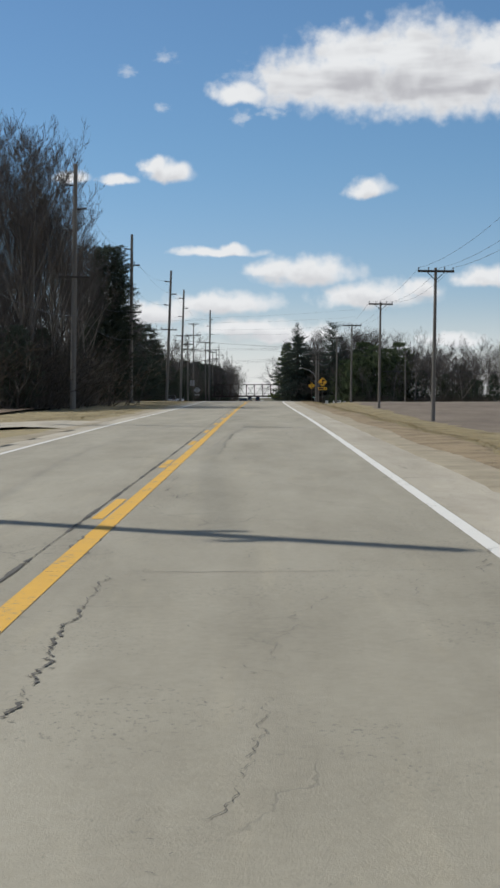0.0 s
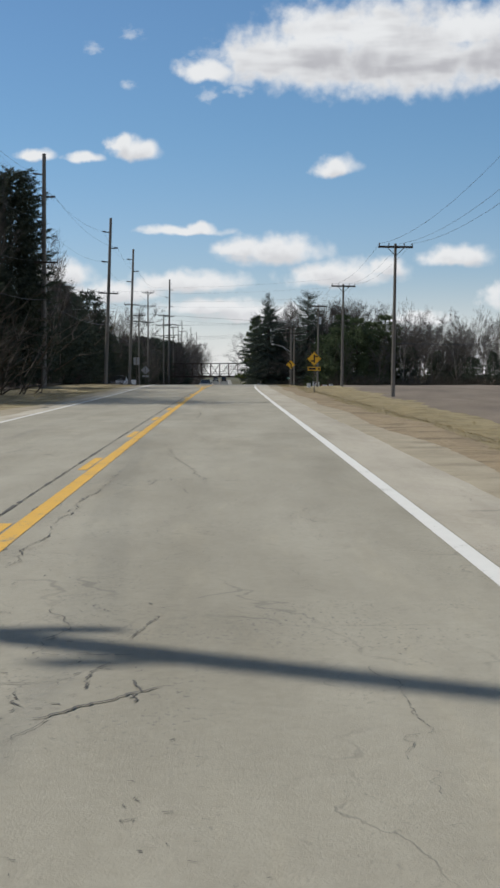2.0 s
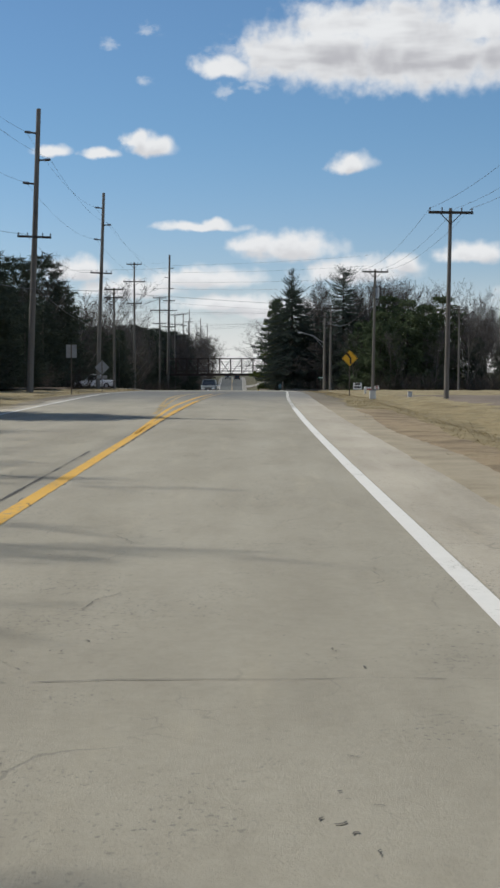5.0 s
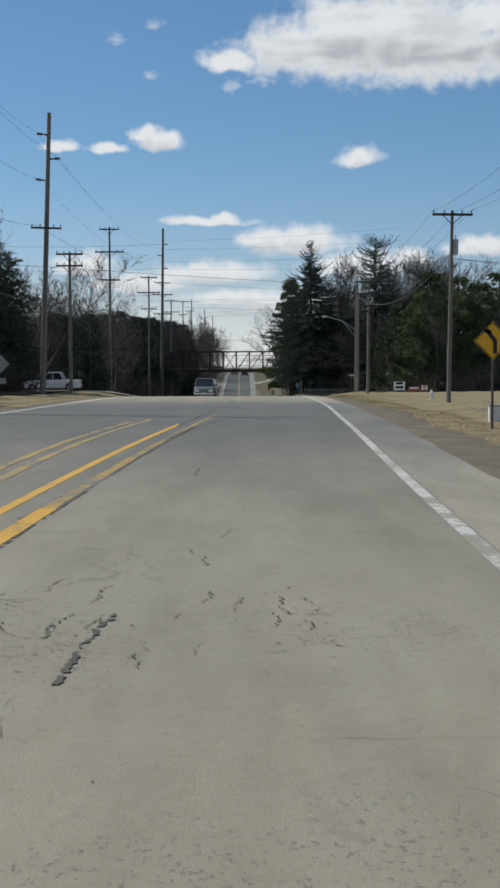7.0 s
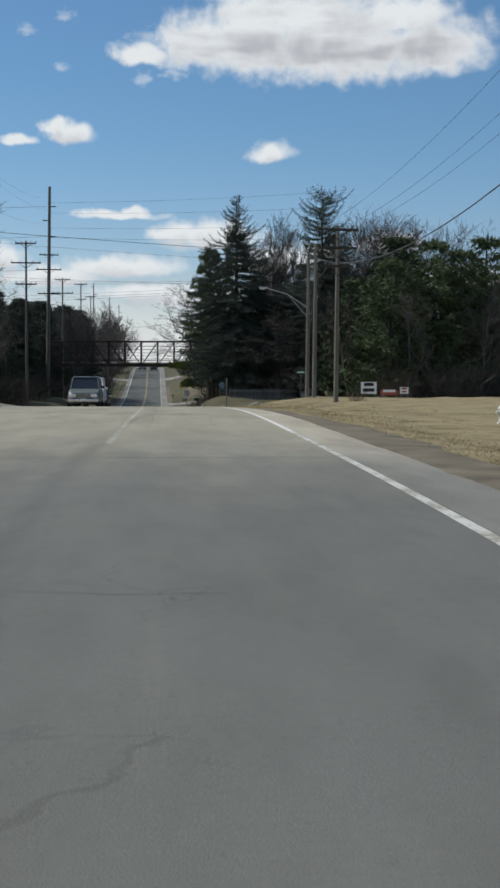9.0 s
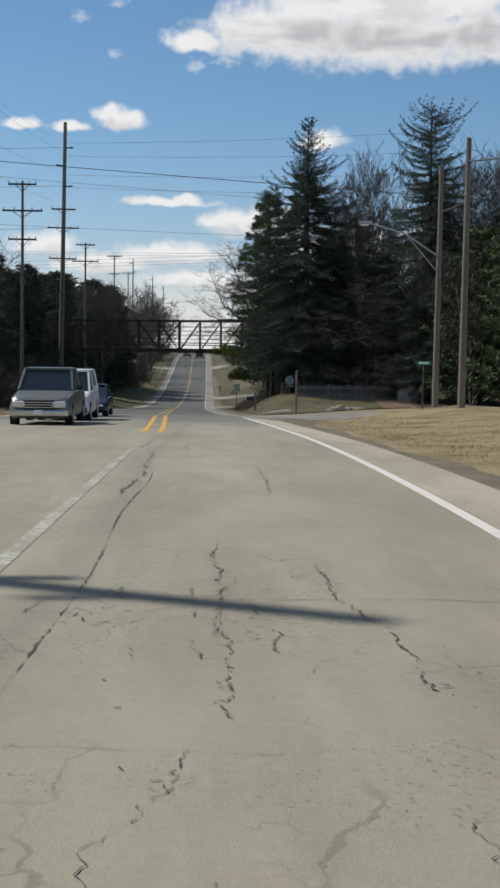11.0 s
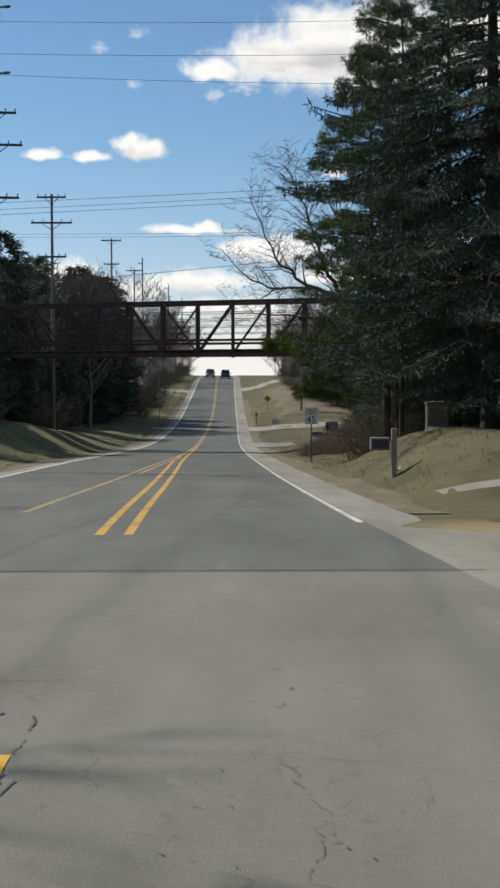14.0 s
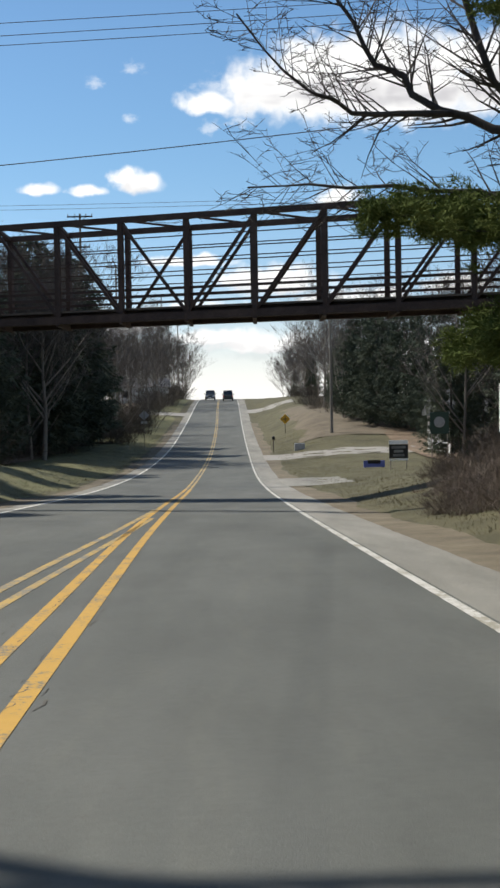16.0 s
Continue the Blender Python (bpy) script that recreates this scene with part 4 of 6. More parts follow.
def grow_bush(seed, tall, wide, count, stem=0.02):
    """Upright tangle of thin stems."""
    rnd = random.Random(seed)
    V, F = [], []
    for _ in range(count):
        a = Vector((rnd.gauss(0, wide * .3), rnd.gauss(0, wide * .3), -.1))
        way = Vector((a.x * .5 / wide, a.y * .5 / wide, 1)).normalized()
        p = a
        for i in range(3):
            way = bent(rnd, way, .28)
            q = p + way * tall * rnd.uniform(.22, .42)
            spike(V, F, p, q, stem * (1 - .25 * i))
            for _ in range(2):
                m = p + (q - p) * rnd.random()
                spike(V, F, m, m + bent(rnd, way, .6) * tall * .22, stem * .5)
            p = q
    return V, F


TREE_KINDS = {}


def tree_kind(name, grown, foliage, bark=None):
    """Keeps the two meshes of a kind of tree: trunk and crown."""
    TV, TF, CV, CF = grown
    meshes = []
    for part_name, V, F, mat in (("trunk", TV, TF, bark or M_BARK), ("crown", CV, CF, foliage)):
        me = bpy.data.meshes.new(part_name)
        me.from_pydata(V, [], F)
        me.materials.append(mat)
        if part_name == "trunk":
            me.polygons.foreach_set("use_smooth", [True] * len(me.polygons))
        meshes.append(me)
    TREE_KINDS[name] = meshes


def plant(name, kind, x, y, label, scale=1.0, turn=None, group="", category="tree", z=None, tilt=0.0):
    root = thing(name, pose(x, y, (ground_at(x, y) - .05 if z is None else z), tilt, 0, random.uniform(0, 360) if turn is None else turn), label, category, group)
    root.scale = (scale, scale, scale) if not isinstance(scale, tuple) else scale
    for part_name, me in zip(("trunk", "crown"), TREE_KINDS[kind]):
        new(part_name, me).parent = root
    return root


tree_kind("tall_a", grow_bare(1, 18.6, .42, .42, .3, 4, 8, .85, .012, fat=.9, reach=.42), M_TWIG)
tree_kind("tall_b", grow_bare(2, 18.4, .4, .45, .26, 4, 8, .85, .012, fat=.9, reach=.42), M_TWIG)
tree_kind("wood_a", grow_bare(3, 15, .5, .35, .2, 4, 6, 1.1, .012, fat=1.15), M_TWIG)
tree_kind("wood_b", grow_bare(4, 14, .55, .3, .14, 4, 6, 1.1, .012, fat=1.15), M_TWIG)
tree_kind("wood_c", grow_bare(5, 12, .55, .35, .08, 4, 6, 1.15, .011, fat=1.15), M_TWIG)
tree_kind("round_a", grow_bare(6, 11, .6, .5, .3, 4, 8, 1.25, .02, reach=.78, fat=1.25), M_TWIG)
tree_kind("brown_tree", grow_bare(41, 9.5, .75, -.05, .1, 4, 8, 1.2, .012, reach=.6, fat=.7), M_OAK, M_OAK)
OAK_LIMBS = [(.32, ((0, 0, -.3), (-.3, 0, 2.2), (-.9, -.1, 4.4), (-1.7, -.2, 6.2))),
             (.13, ((-1.6, -.2, 6.0), (-2.6, -.3, 7.2), (-3.3, -.4, 8.4), (-4.1, -.6, 10.7), (-4.8, -.8, 12.4), (-5.6, -1, 14))),
             (.11, ((-2.7, -.3, 7.3), (-4.4, .1, 7.9), (-5.8, .4, 9.0), (-6.6, .6, 10.5), (-7.4, .8, 12.6))),
             (.085, ((-4.2, 0, 7.8), (-5.8, -.5, 7.7), (-7.3, -.9, 8.1), (-8.9, -1.3, 9.7))),
             (.09, ((-1.0, 0, 4.9), (-3.4, .8, 6.2), (-6.4, 1.3, 6.4), (-8.7, 1.6, 6.5))),
             (.11, ((-1.5, -.1, 5.9), (-1.5, .6, 9.0), (-2.6, .9, 11.2), (-4.2, 1.2, 14.0))),
             (.14, ((-1.3, -.1, 5.6), (-.3, 1.0, 9.2), (-.2, 1.6, 12.0), (-.6, 2.0, 15.2))),
             (.12, ((-1.0, -.1, 5.0), (1.6, .5, 8.0), (3.0, .6, 11.5)))]
tree_kind("oak", grow_bare(7, 14, .8, .18, .18, 4, 5, .8, .016, fat=.72, mains=OAK_LIMBS, child=.66), M_OAK, M_OAK)
tree_kind("pine_far", grow_conifer(18, 14, 4.8, .06, 17, .05, .62, .1, 8, .4, .3, 6, True, (.09, .18), 9, .2, 3), M_PINE_FAR, M_SPRUCE_BARK)
tree_kind("spruce_a", grow_spruce(11, 23.4, 13.2, 6.3, .34, 8, 0, 0, 1.45), M_SPRUCE, M_SPRUCE_BARK)
tree_kind("spruce_b", grow_spruce(12, 23.2, 11.2, 4.6, .34, 8, .06, 2.6, 1.6), M_SPRUCE, M_SPRUCE_BARK)
tree_kind("cedar", grow_conifer(13, 12, 2.6, .02, 44, -.15, .5, .1, 9, .5, .2, 8, False), M_CEDAR)
tree_kind("cedar_wide", grow_conifer(14, 9, 3.2, .02, 34, .05, .42, .1, 15, .5, .2, 8, False, (.06, .12)), M_CEDAR)
PINE_FOOT = ground_at(6.4, 362.8)


def grow_plated_pine(seed, tall, roadside=True):
    """Pine whose limbs carry flat, dense plates of needles: two long ones reach for the road."""
    rnd = random.Random(seed)
    TV, TF, CV, CF = [], [], [], []
    limb(TV, TF, [Vector((0, 0, -.3)), Vector((.08, 0, tall * .5)), Vector((0, .05, tall * .97))], [.19, .12, .03], 8)
    arms = [(.95 - PINE_FOOT, 3.22, 5.1, .6, 9500), (1.3 - PINE_FOOT, 3.0, 4.4, .7, 7000), (.6 - PINE_FOOT, 3.4, 4.0, .7, 6000), (.95 - PINE_FOOT, 2.8, 4.0, .7, 6000), (-1.35 - PINE_FOOT, 3.2, 3.6, .7, 8000), (-.9 - PINE_FOOT, 3.05, 3.2, .7, 6000), (-1.2 - PINE_FOOT, 3.6, 3.6, .7, 6000),
            (6.1 - PINE_FOOT, 3.2, 3.6, .4, 4500), (4.7 - PINE_FOOT, 3.1, 3.1, .4, 4000), (9.6 - PINE_FOOT, 3.0, 2.9, .45, 3500), (10.6 - PINE_FOOT, 3.3, 2.5, .45, 3500)] if roadside else []
    for k in range(46):
        f = .2 + .78 * k / 46
        turn = k * 2.4
        roadward = math.cos(turn) < -.35
        arms.append((tall * f, turn, min(1.6 if roadward else 3.6, .5 + (1 - f) * 7), .55, 2800))
    for high, turn, long, wide, count in arms:
        out = Vector((math.cos(turn), math.sin(turn), 0))
        across = Vector((-out.y, out.x, 0))
        foot = Vector((0, 0, high - .1 * long))
        limb(TV, TF, [foot, foot + out * long * .5 + Vector((0, 0, .09 * long)), foot + out * long * .95 + Vector((0, 0, .1 * long))], [.05, .03, .01], 5)
        tufts = []
        for _ in range(max(12, count // 60)):
            u = .22 + .78 * rnd.random() ** .7
            side = rnd.gauss(0, wide * (1.15 - .75 * u))
            tufts.append(foot + out * long * u + across * side + Vector((0, 0, long * (.18 * u - .08 * u * u) - abs(side) * .1 + rnd.gauss(0, .17))))
        for i in range(count):
            p = tufts[i % len(tufts)]
            to = bent(rnd, out * .5 + Vector((0, 0, .15)), 1.0)
            q = p + Vector((rnd.gauss(0, .1), rnd.gauss(0, .1), rnd.gauss(0, .05)))
            blade(CV, CF, q, q + to * rnd.uniform(.09, .19), rnd.uniform(.007, .014), rnd)
    return TV, TF, CV, CF


tree_kind("pine", grow_plated_pine(15, 20), M_PINE, M_SPRUCE_BARK)
tree_kind("pine_dark", grow_plated_pine(19, 20, False), M_PINE_FAR, M_SPRUCE_BARK)
tree_kind("yew", grow_conifer(16, 10, 4.0, .1, 32, .1, .15, .1, 22, .45, .25, 8, False, (.028, .06)), M_CEDAR, M_SPRUCE_BARK)
tree_kind("cedar_far", grow_conifer(17, 12, 3.4, .02, 32, .0, .6, .1, 14, .5, .2, 7, False, (.07, .14)), M_CEDAR)
for i in range(4):
    V, F = grow_bush(20 + i, 2.6, 1.6, 95)
    me = bpy.data.meshes.new("stem_tangle")
    me.from_pydata(V, [], F)
    me.materials.append(M_BRUSH if i < 3 else M_BRUSH_RED)
    TREE_KINDS["bush_%d" % i if i < 3 else "bush_red"] = [me]


def bush(x, y, scale, label="leafless grey-brown thicket of thin stems"):
    kind = "bush_red" if "reddish" in label else "bush_%d" % random.randrange(3)
    root = thing("thicket", pose(x, y, ground_at(x, y) - .05, 0, 0, random.uniform(0, 360)), label, "bush", "roadside thickets")
    root.scale = (scale * random.uniform(1, 1.5), scale * random.uniform(1, 1.5), scale)
    new("stem_tangle", TREE_KINDS[kind][0]).parent = root
    return root


BARE, SPRUCE = "leafless deciduous tree with grey-brown twigs", "dark green spruce with drooping tiered branches"
EVER = "dark green conifer among leafless trees"


def wood(seed, count, x0, x1, y0, y1, kinds, low, high, group, gaps=(), joined=False):
    """A stretch of mixed wood, its trees set out by chance."""
    rnd = random.Random(seed)
    places = []
    for i in range(count):
        y = y0 + (y1 - y0) * (i + rnd.random()) / count
        x = rnd.uniform(x0, x1)
        k = rnd.choice(kinds)
        size = rnd.uniform(low, high)
        if any(a < y < b for a, b in gaps):
            continue
        leafy = k.startswith("cedar")
        if joined:
            places.append((k, x, y, size * (.85 if leafy else 1), rnd.uniform(0, 360)))
            continue
        plant("conifer" if leafy else "bare_tree", k, x, y, EVER if leafy else BARE, size * (.85 if leafy else 1), rnd.uniform(0, 360), group)


    if joined:
        far_trees(places)


def far_trees(places):
    """Woods too far off to count their trees: one mesh."""
    points, tris, mats, looks, base = [], [], [], [], 0
    for k, x, y, size, turn in places:
        m = np.array(pose(x, y, ground_at(x, y) - .05, 0, 0, turn))[:3]
        for me in TREE_KINDS[k]:
            co = np.empty(len(me.vertices) * 3, np.float32)
            me.vertices.foreach_get("co", co)
            points.append((co.reshape(-1, 3) * size) @ m[:, :3].T + m[:, 3])
            if me.materials[0] not in looks:
                looks.append(me.materials[0])
            faces = [tuple(v + base for v in p.vertices) for p in me.polygons]
            tris += faces
            mats += [looks.index(me.materials[0])] * len(faces)
            base += len(me.vertices)
    me = bpy.data.meshes.new("far_trees")
    me.from_pydata(np.concatenate(points).tolist(), [], tris)
    for mat in looks:
        me.materials.append(mat)
    me.polygons.foreach_set("material_index", mats)
    tagged(new("far_trees", me), "distant mixed wood of leafless trees and conifers", "trees", "", "stuff")


def thickets(seed, count, x0, x1, y0, y1, low, high, gaps=()):
    rnd = random.Random(seed)
    for i in range(count):
        y = y0 + (y1 - y0) * (i + rnd.random()) / count
        if not any(a < y < b for a, b in gaps):
            bush(rnd.uniform(x0, x1), y, rnd.uniform(low, high))


# tall leafless trees near the farm drive
for x, y, s, k in ((-20, 108, 1.0, "tall_a"), (-23.5, 114, 1.08, "tall_b"), (-19.5, 121, .95, "tall_b"), (-25.5, 104, 1.0, "tall_b"), (-22.5, 127, .9, "tall_a"), (-28, 118, 1.1, "tall_a"), (-18.8, 133, .72, "tall_a"), (-27, 130, .95, "tall_b"), (-31, 109, 1.0, "tall_a"), (-21.8, 111, .95, "tall_b"), (-21, 117, 1.0, "tall_a"), (-24.5, 121, 1.05, "tall_b"), (-18.3, 107, 1.0, "tall_a"), (-17.8, 114, .95, "tall_b"),
                   (-18.6, 126, .93, "tall_b"), (-19.4, 130, .88, "tall_a"), (-20.5, 136, .82, "tall_b"), (-19.2, 141, .76, "tall_a"), (-21, 145, .72, "tall_b"), (-18.4, 163, .6, "tall_a"), (-17.6, 173, .62, "tall_b"), (-18.6, 182, .58, "tall_a"), (-19.4, 192, .56, "tall_b")):
    plant("bare_tree", k, x, y, "tall narrow leafless tree with upswept twigs", s, group="tall leafless trees")
tree_kind("conifer_full", grow_conifer(21, 18, 3.3, .02, 84, -.1, .42, .05, 15, .2, .2, 10, False, (.07, .14)), M_CEDAR)
plant("conifer", "conifer_full", -17.5, 150.5, "tall columnar dark green conifer", (1.15, 1.15, .95))
plant("conifer", "cedar_wide", -20.5, 214, "broad dark green conifer by the street", 1.3)
plant("conifer", "cedar", -20, 202, "dense columnar dark green conifer", (1.3, 1.3, 1.0))
# dark evergreens along the other side of the street
for x, y, s in ((-18.5, 100, .7), (-22, 107, .8), (-19.5, 118, .75), (-21, 126, .8), (-18, 152, .75), (-20, 160, .95), (-18, 170, .7), (-21, 178, 1.0), (-18.5, 190, .85), (-22, 198, 1.1), (-19, 210, .95), (-18.5, 222, .8), (-22, 232, 1.1), (-20.5, 246, 1.0), (-23, 262, 1.7), (-25, 255, 1.6), (-21.5, 268, 1.35),
                (-24, 274, 1.1), (-22, 165, 1.1), (-24, 186, 1.1), (-25, 220, 1.2)):
    plant("conifer", "cedar_wide", x, y, "low spreading dark green conifer", s, group="roadside evergreens")
LEFT_GAP = ((279, 291),)
KINDS = ("wood_a", "wood_b", "wood_c")
wood(5, 20, -30, -21, 100, 170, KINDS, .65, 1.0, "roadside wood", LEFT_GAP)
wood(52, 30, -31, -21.5, 170, 300, KINDS + ("cedar_far", "cedar_far"), .55, .8, "roadside wood", LEFT_GAP)
wood(51, 14, -50, -31, 120, 330, KINDS + ("cedar_far",), .5, .7, "roadside wood", LEFT_GAP, True)
wood(6, 46, -22, -16.6, 296, 470, ("wood_b", "wood_c", "cedar_far", "cedar_far", "cedar_wide"), .6, .95, "roadside wood", ((372, 379), (392, 398)))
for x, y, s in ((-16, 462, 1.45), (-18, 453, 1.5), (-22, 447, 1.55), (-26, 451, 1.55), (-31, 446, 1.6), (-35, 440, 1.55), (-20, 469, 1.5), (-27, 464, 1.6), (-37, 454, 1.6), (-42, 447, 1.6), (-17, 475, 1.4), (-24, 457, 1.5)):
    plant("conifer", "cedar_far", x, y, EVER, (s * 1.1, s * 1.1, s), group="grove behind the bridge")
wood(69, 26, -36, -18, 302, 396, ("cedar_far", "cedar_far", "cedar_far", "wood_c"), 1.05, 1.3, "roadside wood")
wood(61, 42, -34, -19, 296, 480, ("wood_c", "cedar_far", "cedar_far", "cedar_far"), .85, 1.1, "roadside wood")
wood(67, 16, -60, -34, 300, 480, ("cedar_far", "wood_b"), .9, 1.1, "roadside wood", joined=True)
wood(68, 22, -34, -16.5, 396, 470, ("cedar_far",), 1.15, 1.5, "roadside wood")
plant("bare_tree", "round_a", -16, 445, "round-crowned leafless tree above the wood", 1.05, 20)
wood(62, 40, -20, -12.5, 466, 680, KINDS, .65, 1.0, "roadside wood", ((538, 550),), True)
wood(63, 26, -30, -18, 470, 640, KINDS + ("cedar_far",), .8, 1.05, "roadside wood", ((538, 550),), True)
thickets(64, 18, -19.5, -16, 326, 380, .9, 1.6)
thickets(641, 24, -21, -16.5, 396, 470, 1.0, 1.8)
thickets(651, 34, -27, -17.5, 98, 142, 1.6, 2.8)
thickets(65, 26, -25, -18.5, 100, 272, .8, 1.4, LEFT_GAP)
thickets(66, 16, -17, -14, 470, 640, .7, 1.2, ((538, 550),))
thickets(661, 40, -16, -12.6, 470, 640, .8, 1.5, ((538, 550), (464, 472)))

# the two great spruces by the junction and the wood behind them
plant("spruce", "spruce_a", 8.5, 342.8, SPRUCE, (1.0, 1.0, .94), 40)
plant("spruce", "spruce_b", 16.9, 334.5, SPRUCE, (1.02, 1.02, .93), 10)
plant("spruce", "spruce_b", 13.4, 353, SPRUCE, (1.05, 1.05, .72), 130)
plant("conifer", "yew", 6.4, 351, "dense dark evergreen at the wood's edge", (1.05, 1.05, 1.5), 60)
plant("conifer", "yew", 6.1, 347.5, "dense dark evergreen at the wood's edge", (.72, .72, 1.75), 30)
for x, y, m in ((8.2, 352.5, .62), (10.5, 354.5, .7), (7.0, 355.0, .5), (9.6, 350.0, .6)):
    plant("conifer", "yew", x, y, "dense dark evergreen at the wood's edge", (1.0, 1.0, m), group="junction trees")
for x, y in ((8.6, 349.2), (10.2, 351.5), (7.6, 353.4)):
    plant("conifer", "yew", x, y, "low dense dark evergreen shrub under the trees", (.7, .7, .34), group="junction trees")
plant("conifer", "yew", 7.2, 357.5, "dense dark evergreen at the wood's edge", (1.1, 1.1, 1.05), 10)
plant("conifer", "cedar", 11, 346, "dense dark evergreen at the wood's edge", (1.1, 1.1, 1.1), 100)
plant("conifer", "cedar", 15, 347, "dense dark evergreen at the wood's edge", (1.1, 1.1, 1.0), 150)
plant("pine", "pine", 6.4, 362.8, "soft olive-green pine with layered branches", 1.0, 0)
plant("pine", "pine_dark", 5.9, 350.5, "tall dark pine with dense layered branches", (1.0, 1.0, .92), 172)
plant("pine", "pine_dark", 9.2, 356.5, "tall dark pine with dense layered branches", (1.1, 1.1, 1.05), 60)
plant("pine", "pine_far", 10.5, 374, "soft olive-green pine with layered branches", (.95, .95, .85), 200)
plant("bare_tree", "oak", 8.1, 369, "leafless oak whose limbs reach over the road", 1.0, 0)
for x, y, s in ((15, 434, .8), (18.5, 437, .95), (22, 433, 1.0), (26, 438, 1.05), (30, 434, 1.0)):
    plant("bare_tree", "wood_b", x, y, BARE, s, group="roadside wood")
plant("bare_tree", "round_a", 27.5, 352, "round-crowned leafless tree behind the pines", 1.3, 20)
for x, y, s in ((22, 304, 1.3), (24, 305.5, 1.6), (26.5, 305, 1.5), (29, 306, 1.3), (20, 321, 1.2)):
    bush(x, y + 13.5, s, "tangled brown thicket beside the side road")
for x, y, m, k in ((14.6, 351, .92, "tall_a"), (12.6, 352, .85, "tall_b"), (19.5, 349, .88, "tall_a"), (22, 351, .84, "tall_b")):
    plant("bare_tree", k, x, y, "tall leafless tree between the spruces", m, group="wood behind the spruces")
for x, y, m, turn in ((12.9, 337.0, .95, 30), (15.4, 336.5, .8, 200)):
    plant("bare_tree", "brown_tree", x, y, "low spreading brown twiggy tree", m, turn, group="junction trees")
plant("bare_tree", "wood_a", 13.3, 345, "leafless tree between the spruces", 1.05, 80)
for x, y, s in ((22, 322, 1.0), (26.5, 324, 1.15), (19.5, 328, .9), (33, 330, 1.2), (29.5, 326, 1.1), (24, 331, 1.2)):
    plant("pine", "pine_far", x, y, "broad green pine beside the side road", s, group="junction pines")
for x, y, s in ((18.5, 325, .75), (23.5, 320, .7), (30.5, 321, .8), (36, 323, .9), (20.8, 334, 1.0)):
    plant("bare_tree", "wood_c", x, y, BARE, s, group="junction pines")
wood(8, 40, 34, 80, 322, 345, KINDS + ("cedar_far", "cedar_far"), .7, 1.0, "wood behind the field")
wood(81, 22, 60, 150, 322, 350, KINDS + ("cedar_far",), .75, 1.05, "wood behind the field", joined=True)
wood(84, 20, 36, 120, 342, 366, ("cedar_far", "cedar_far", "wood_b"), .75, 1.0, "wood behind the field", joined=True)
wood(82, 24, 20, 60, 352, 385, KINDS + ("cedar_far",), .9, 1.15, "wood behind the field")
thickets(83, 26, 26, 80, 318.5, 324, 1.0, 1.8)
RIGHT_GAP = ((397, 409), (447, 460), (543, 556))
wood(9, 20, 17, 26, 386, 446, KINDS + ("wood_c", "cedar_far"), .6, .9, "wood past the bridge", RIGHT_GAP)
wood(91, 26, 9.5, 15, 482, 680, KINDS + ("cedar_far",), .65, .95, "wood past the bridge", RIGHT_GAP, True)
wood(92, 30, 14, 30, 462, 640, KINDS + ("cedar_far",), .8, 1.05, "wood past the bridge", RIGHT_GAP, True)
wood(93, 20, 16, 36, 360, 400, KINDS + ("cedar_far",), .8, 1.1, "wood past the bridge")
for x, y, s in ((5.6, 366, .4), (6.2, 368, .5), (6.9, 370, .5), (7.6, 372.5, .55), (8.2, 368, .6), (9.0, 371, .6), (5.2, 364.5, .3)):
    bush(x, y, s, "reddish-brown brush on the bank")
scrub = random.Random(29)
for _ in range(80):
    y = scrub.uniform(365, 393)
    foot = -.8 + 5.9 * (y - 338.7) / 46.3
    x = max(foot, 3.6) + 5.5 * scrub.random() ** 1.3
    bush(x, y, min(.1 + .15 * max(x - foot, 0) + scrub.uniform(-.03, .05), .42), "reddish-brown brush on the bank")
for x, y, s in ((5.5, 351.5, .5), (6.2, 353.5, .55), (7.1, 355.5, .65), (5.6, 357, .5), (6.9, 359.5, .6), (5.8, 361.5, .5), (7.4, 362.5, .6), (8.3, 358, .7), (6.3, 349, .5), (7.5, 351, .6)):
    bush(x, y, s, "grey-brown brush below the evergreens")
for x, y, s in ((12.6, 351, .85), (22.5, 356, .95), (25.5, 349, .85)):
    plant("bare_tree", "tall_a", x, y, BARE, s, group="wood behind the spruces")
bush(12.3, 276.2, .34, "small brown shrub beside a pole")
thickets(94, 18, 7.2, 13, 370, 390, .35, .65)
thickets(95, 14, 8, 13, 484, 600, .6, 1.1, RIGHT_GAP)
for x, y, m in ((14.5, 436, 1.0), (17.5, 440, 1.1), (13.2, 474, 1.2), (19, 430, 1.2), (15.5, 470, 1.3), (12.2, 480, 1.2), (17.5, 466, 1.4)):
    plant("conifer", "cedar_wide", x, y, "dark spreading conifer behind the verge", m, group="valley evergreens")


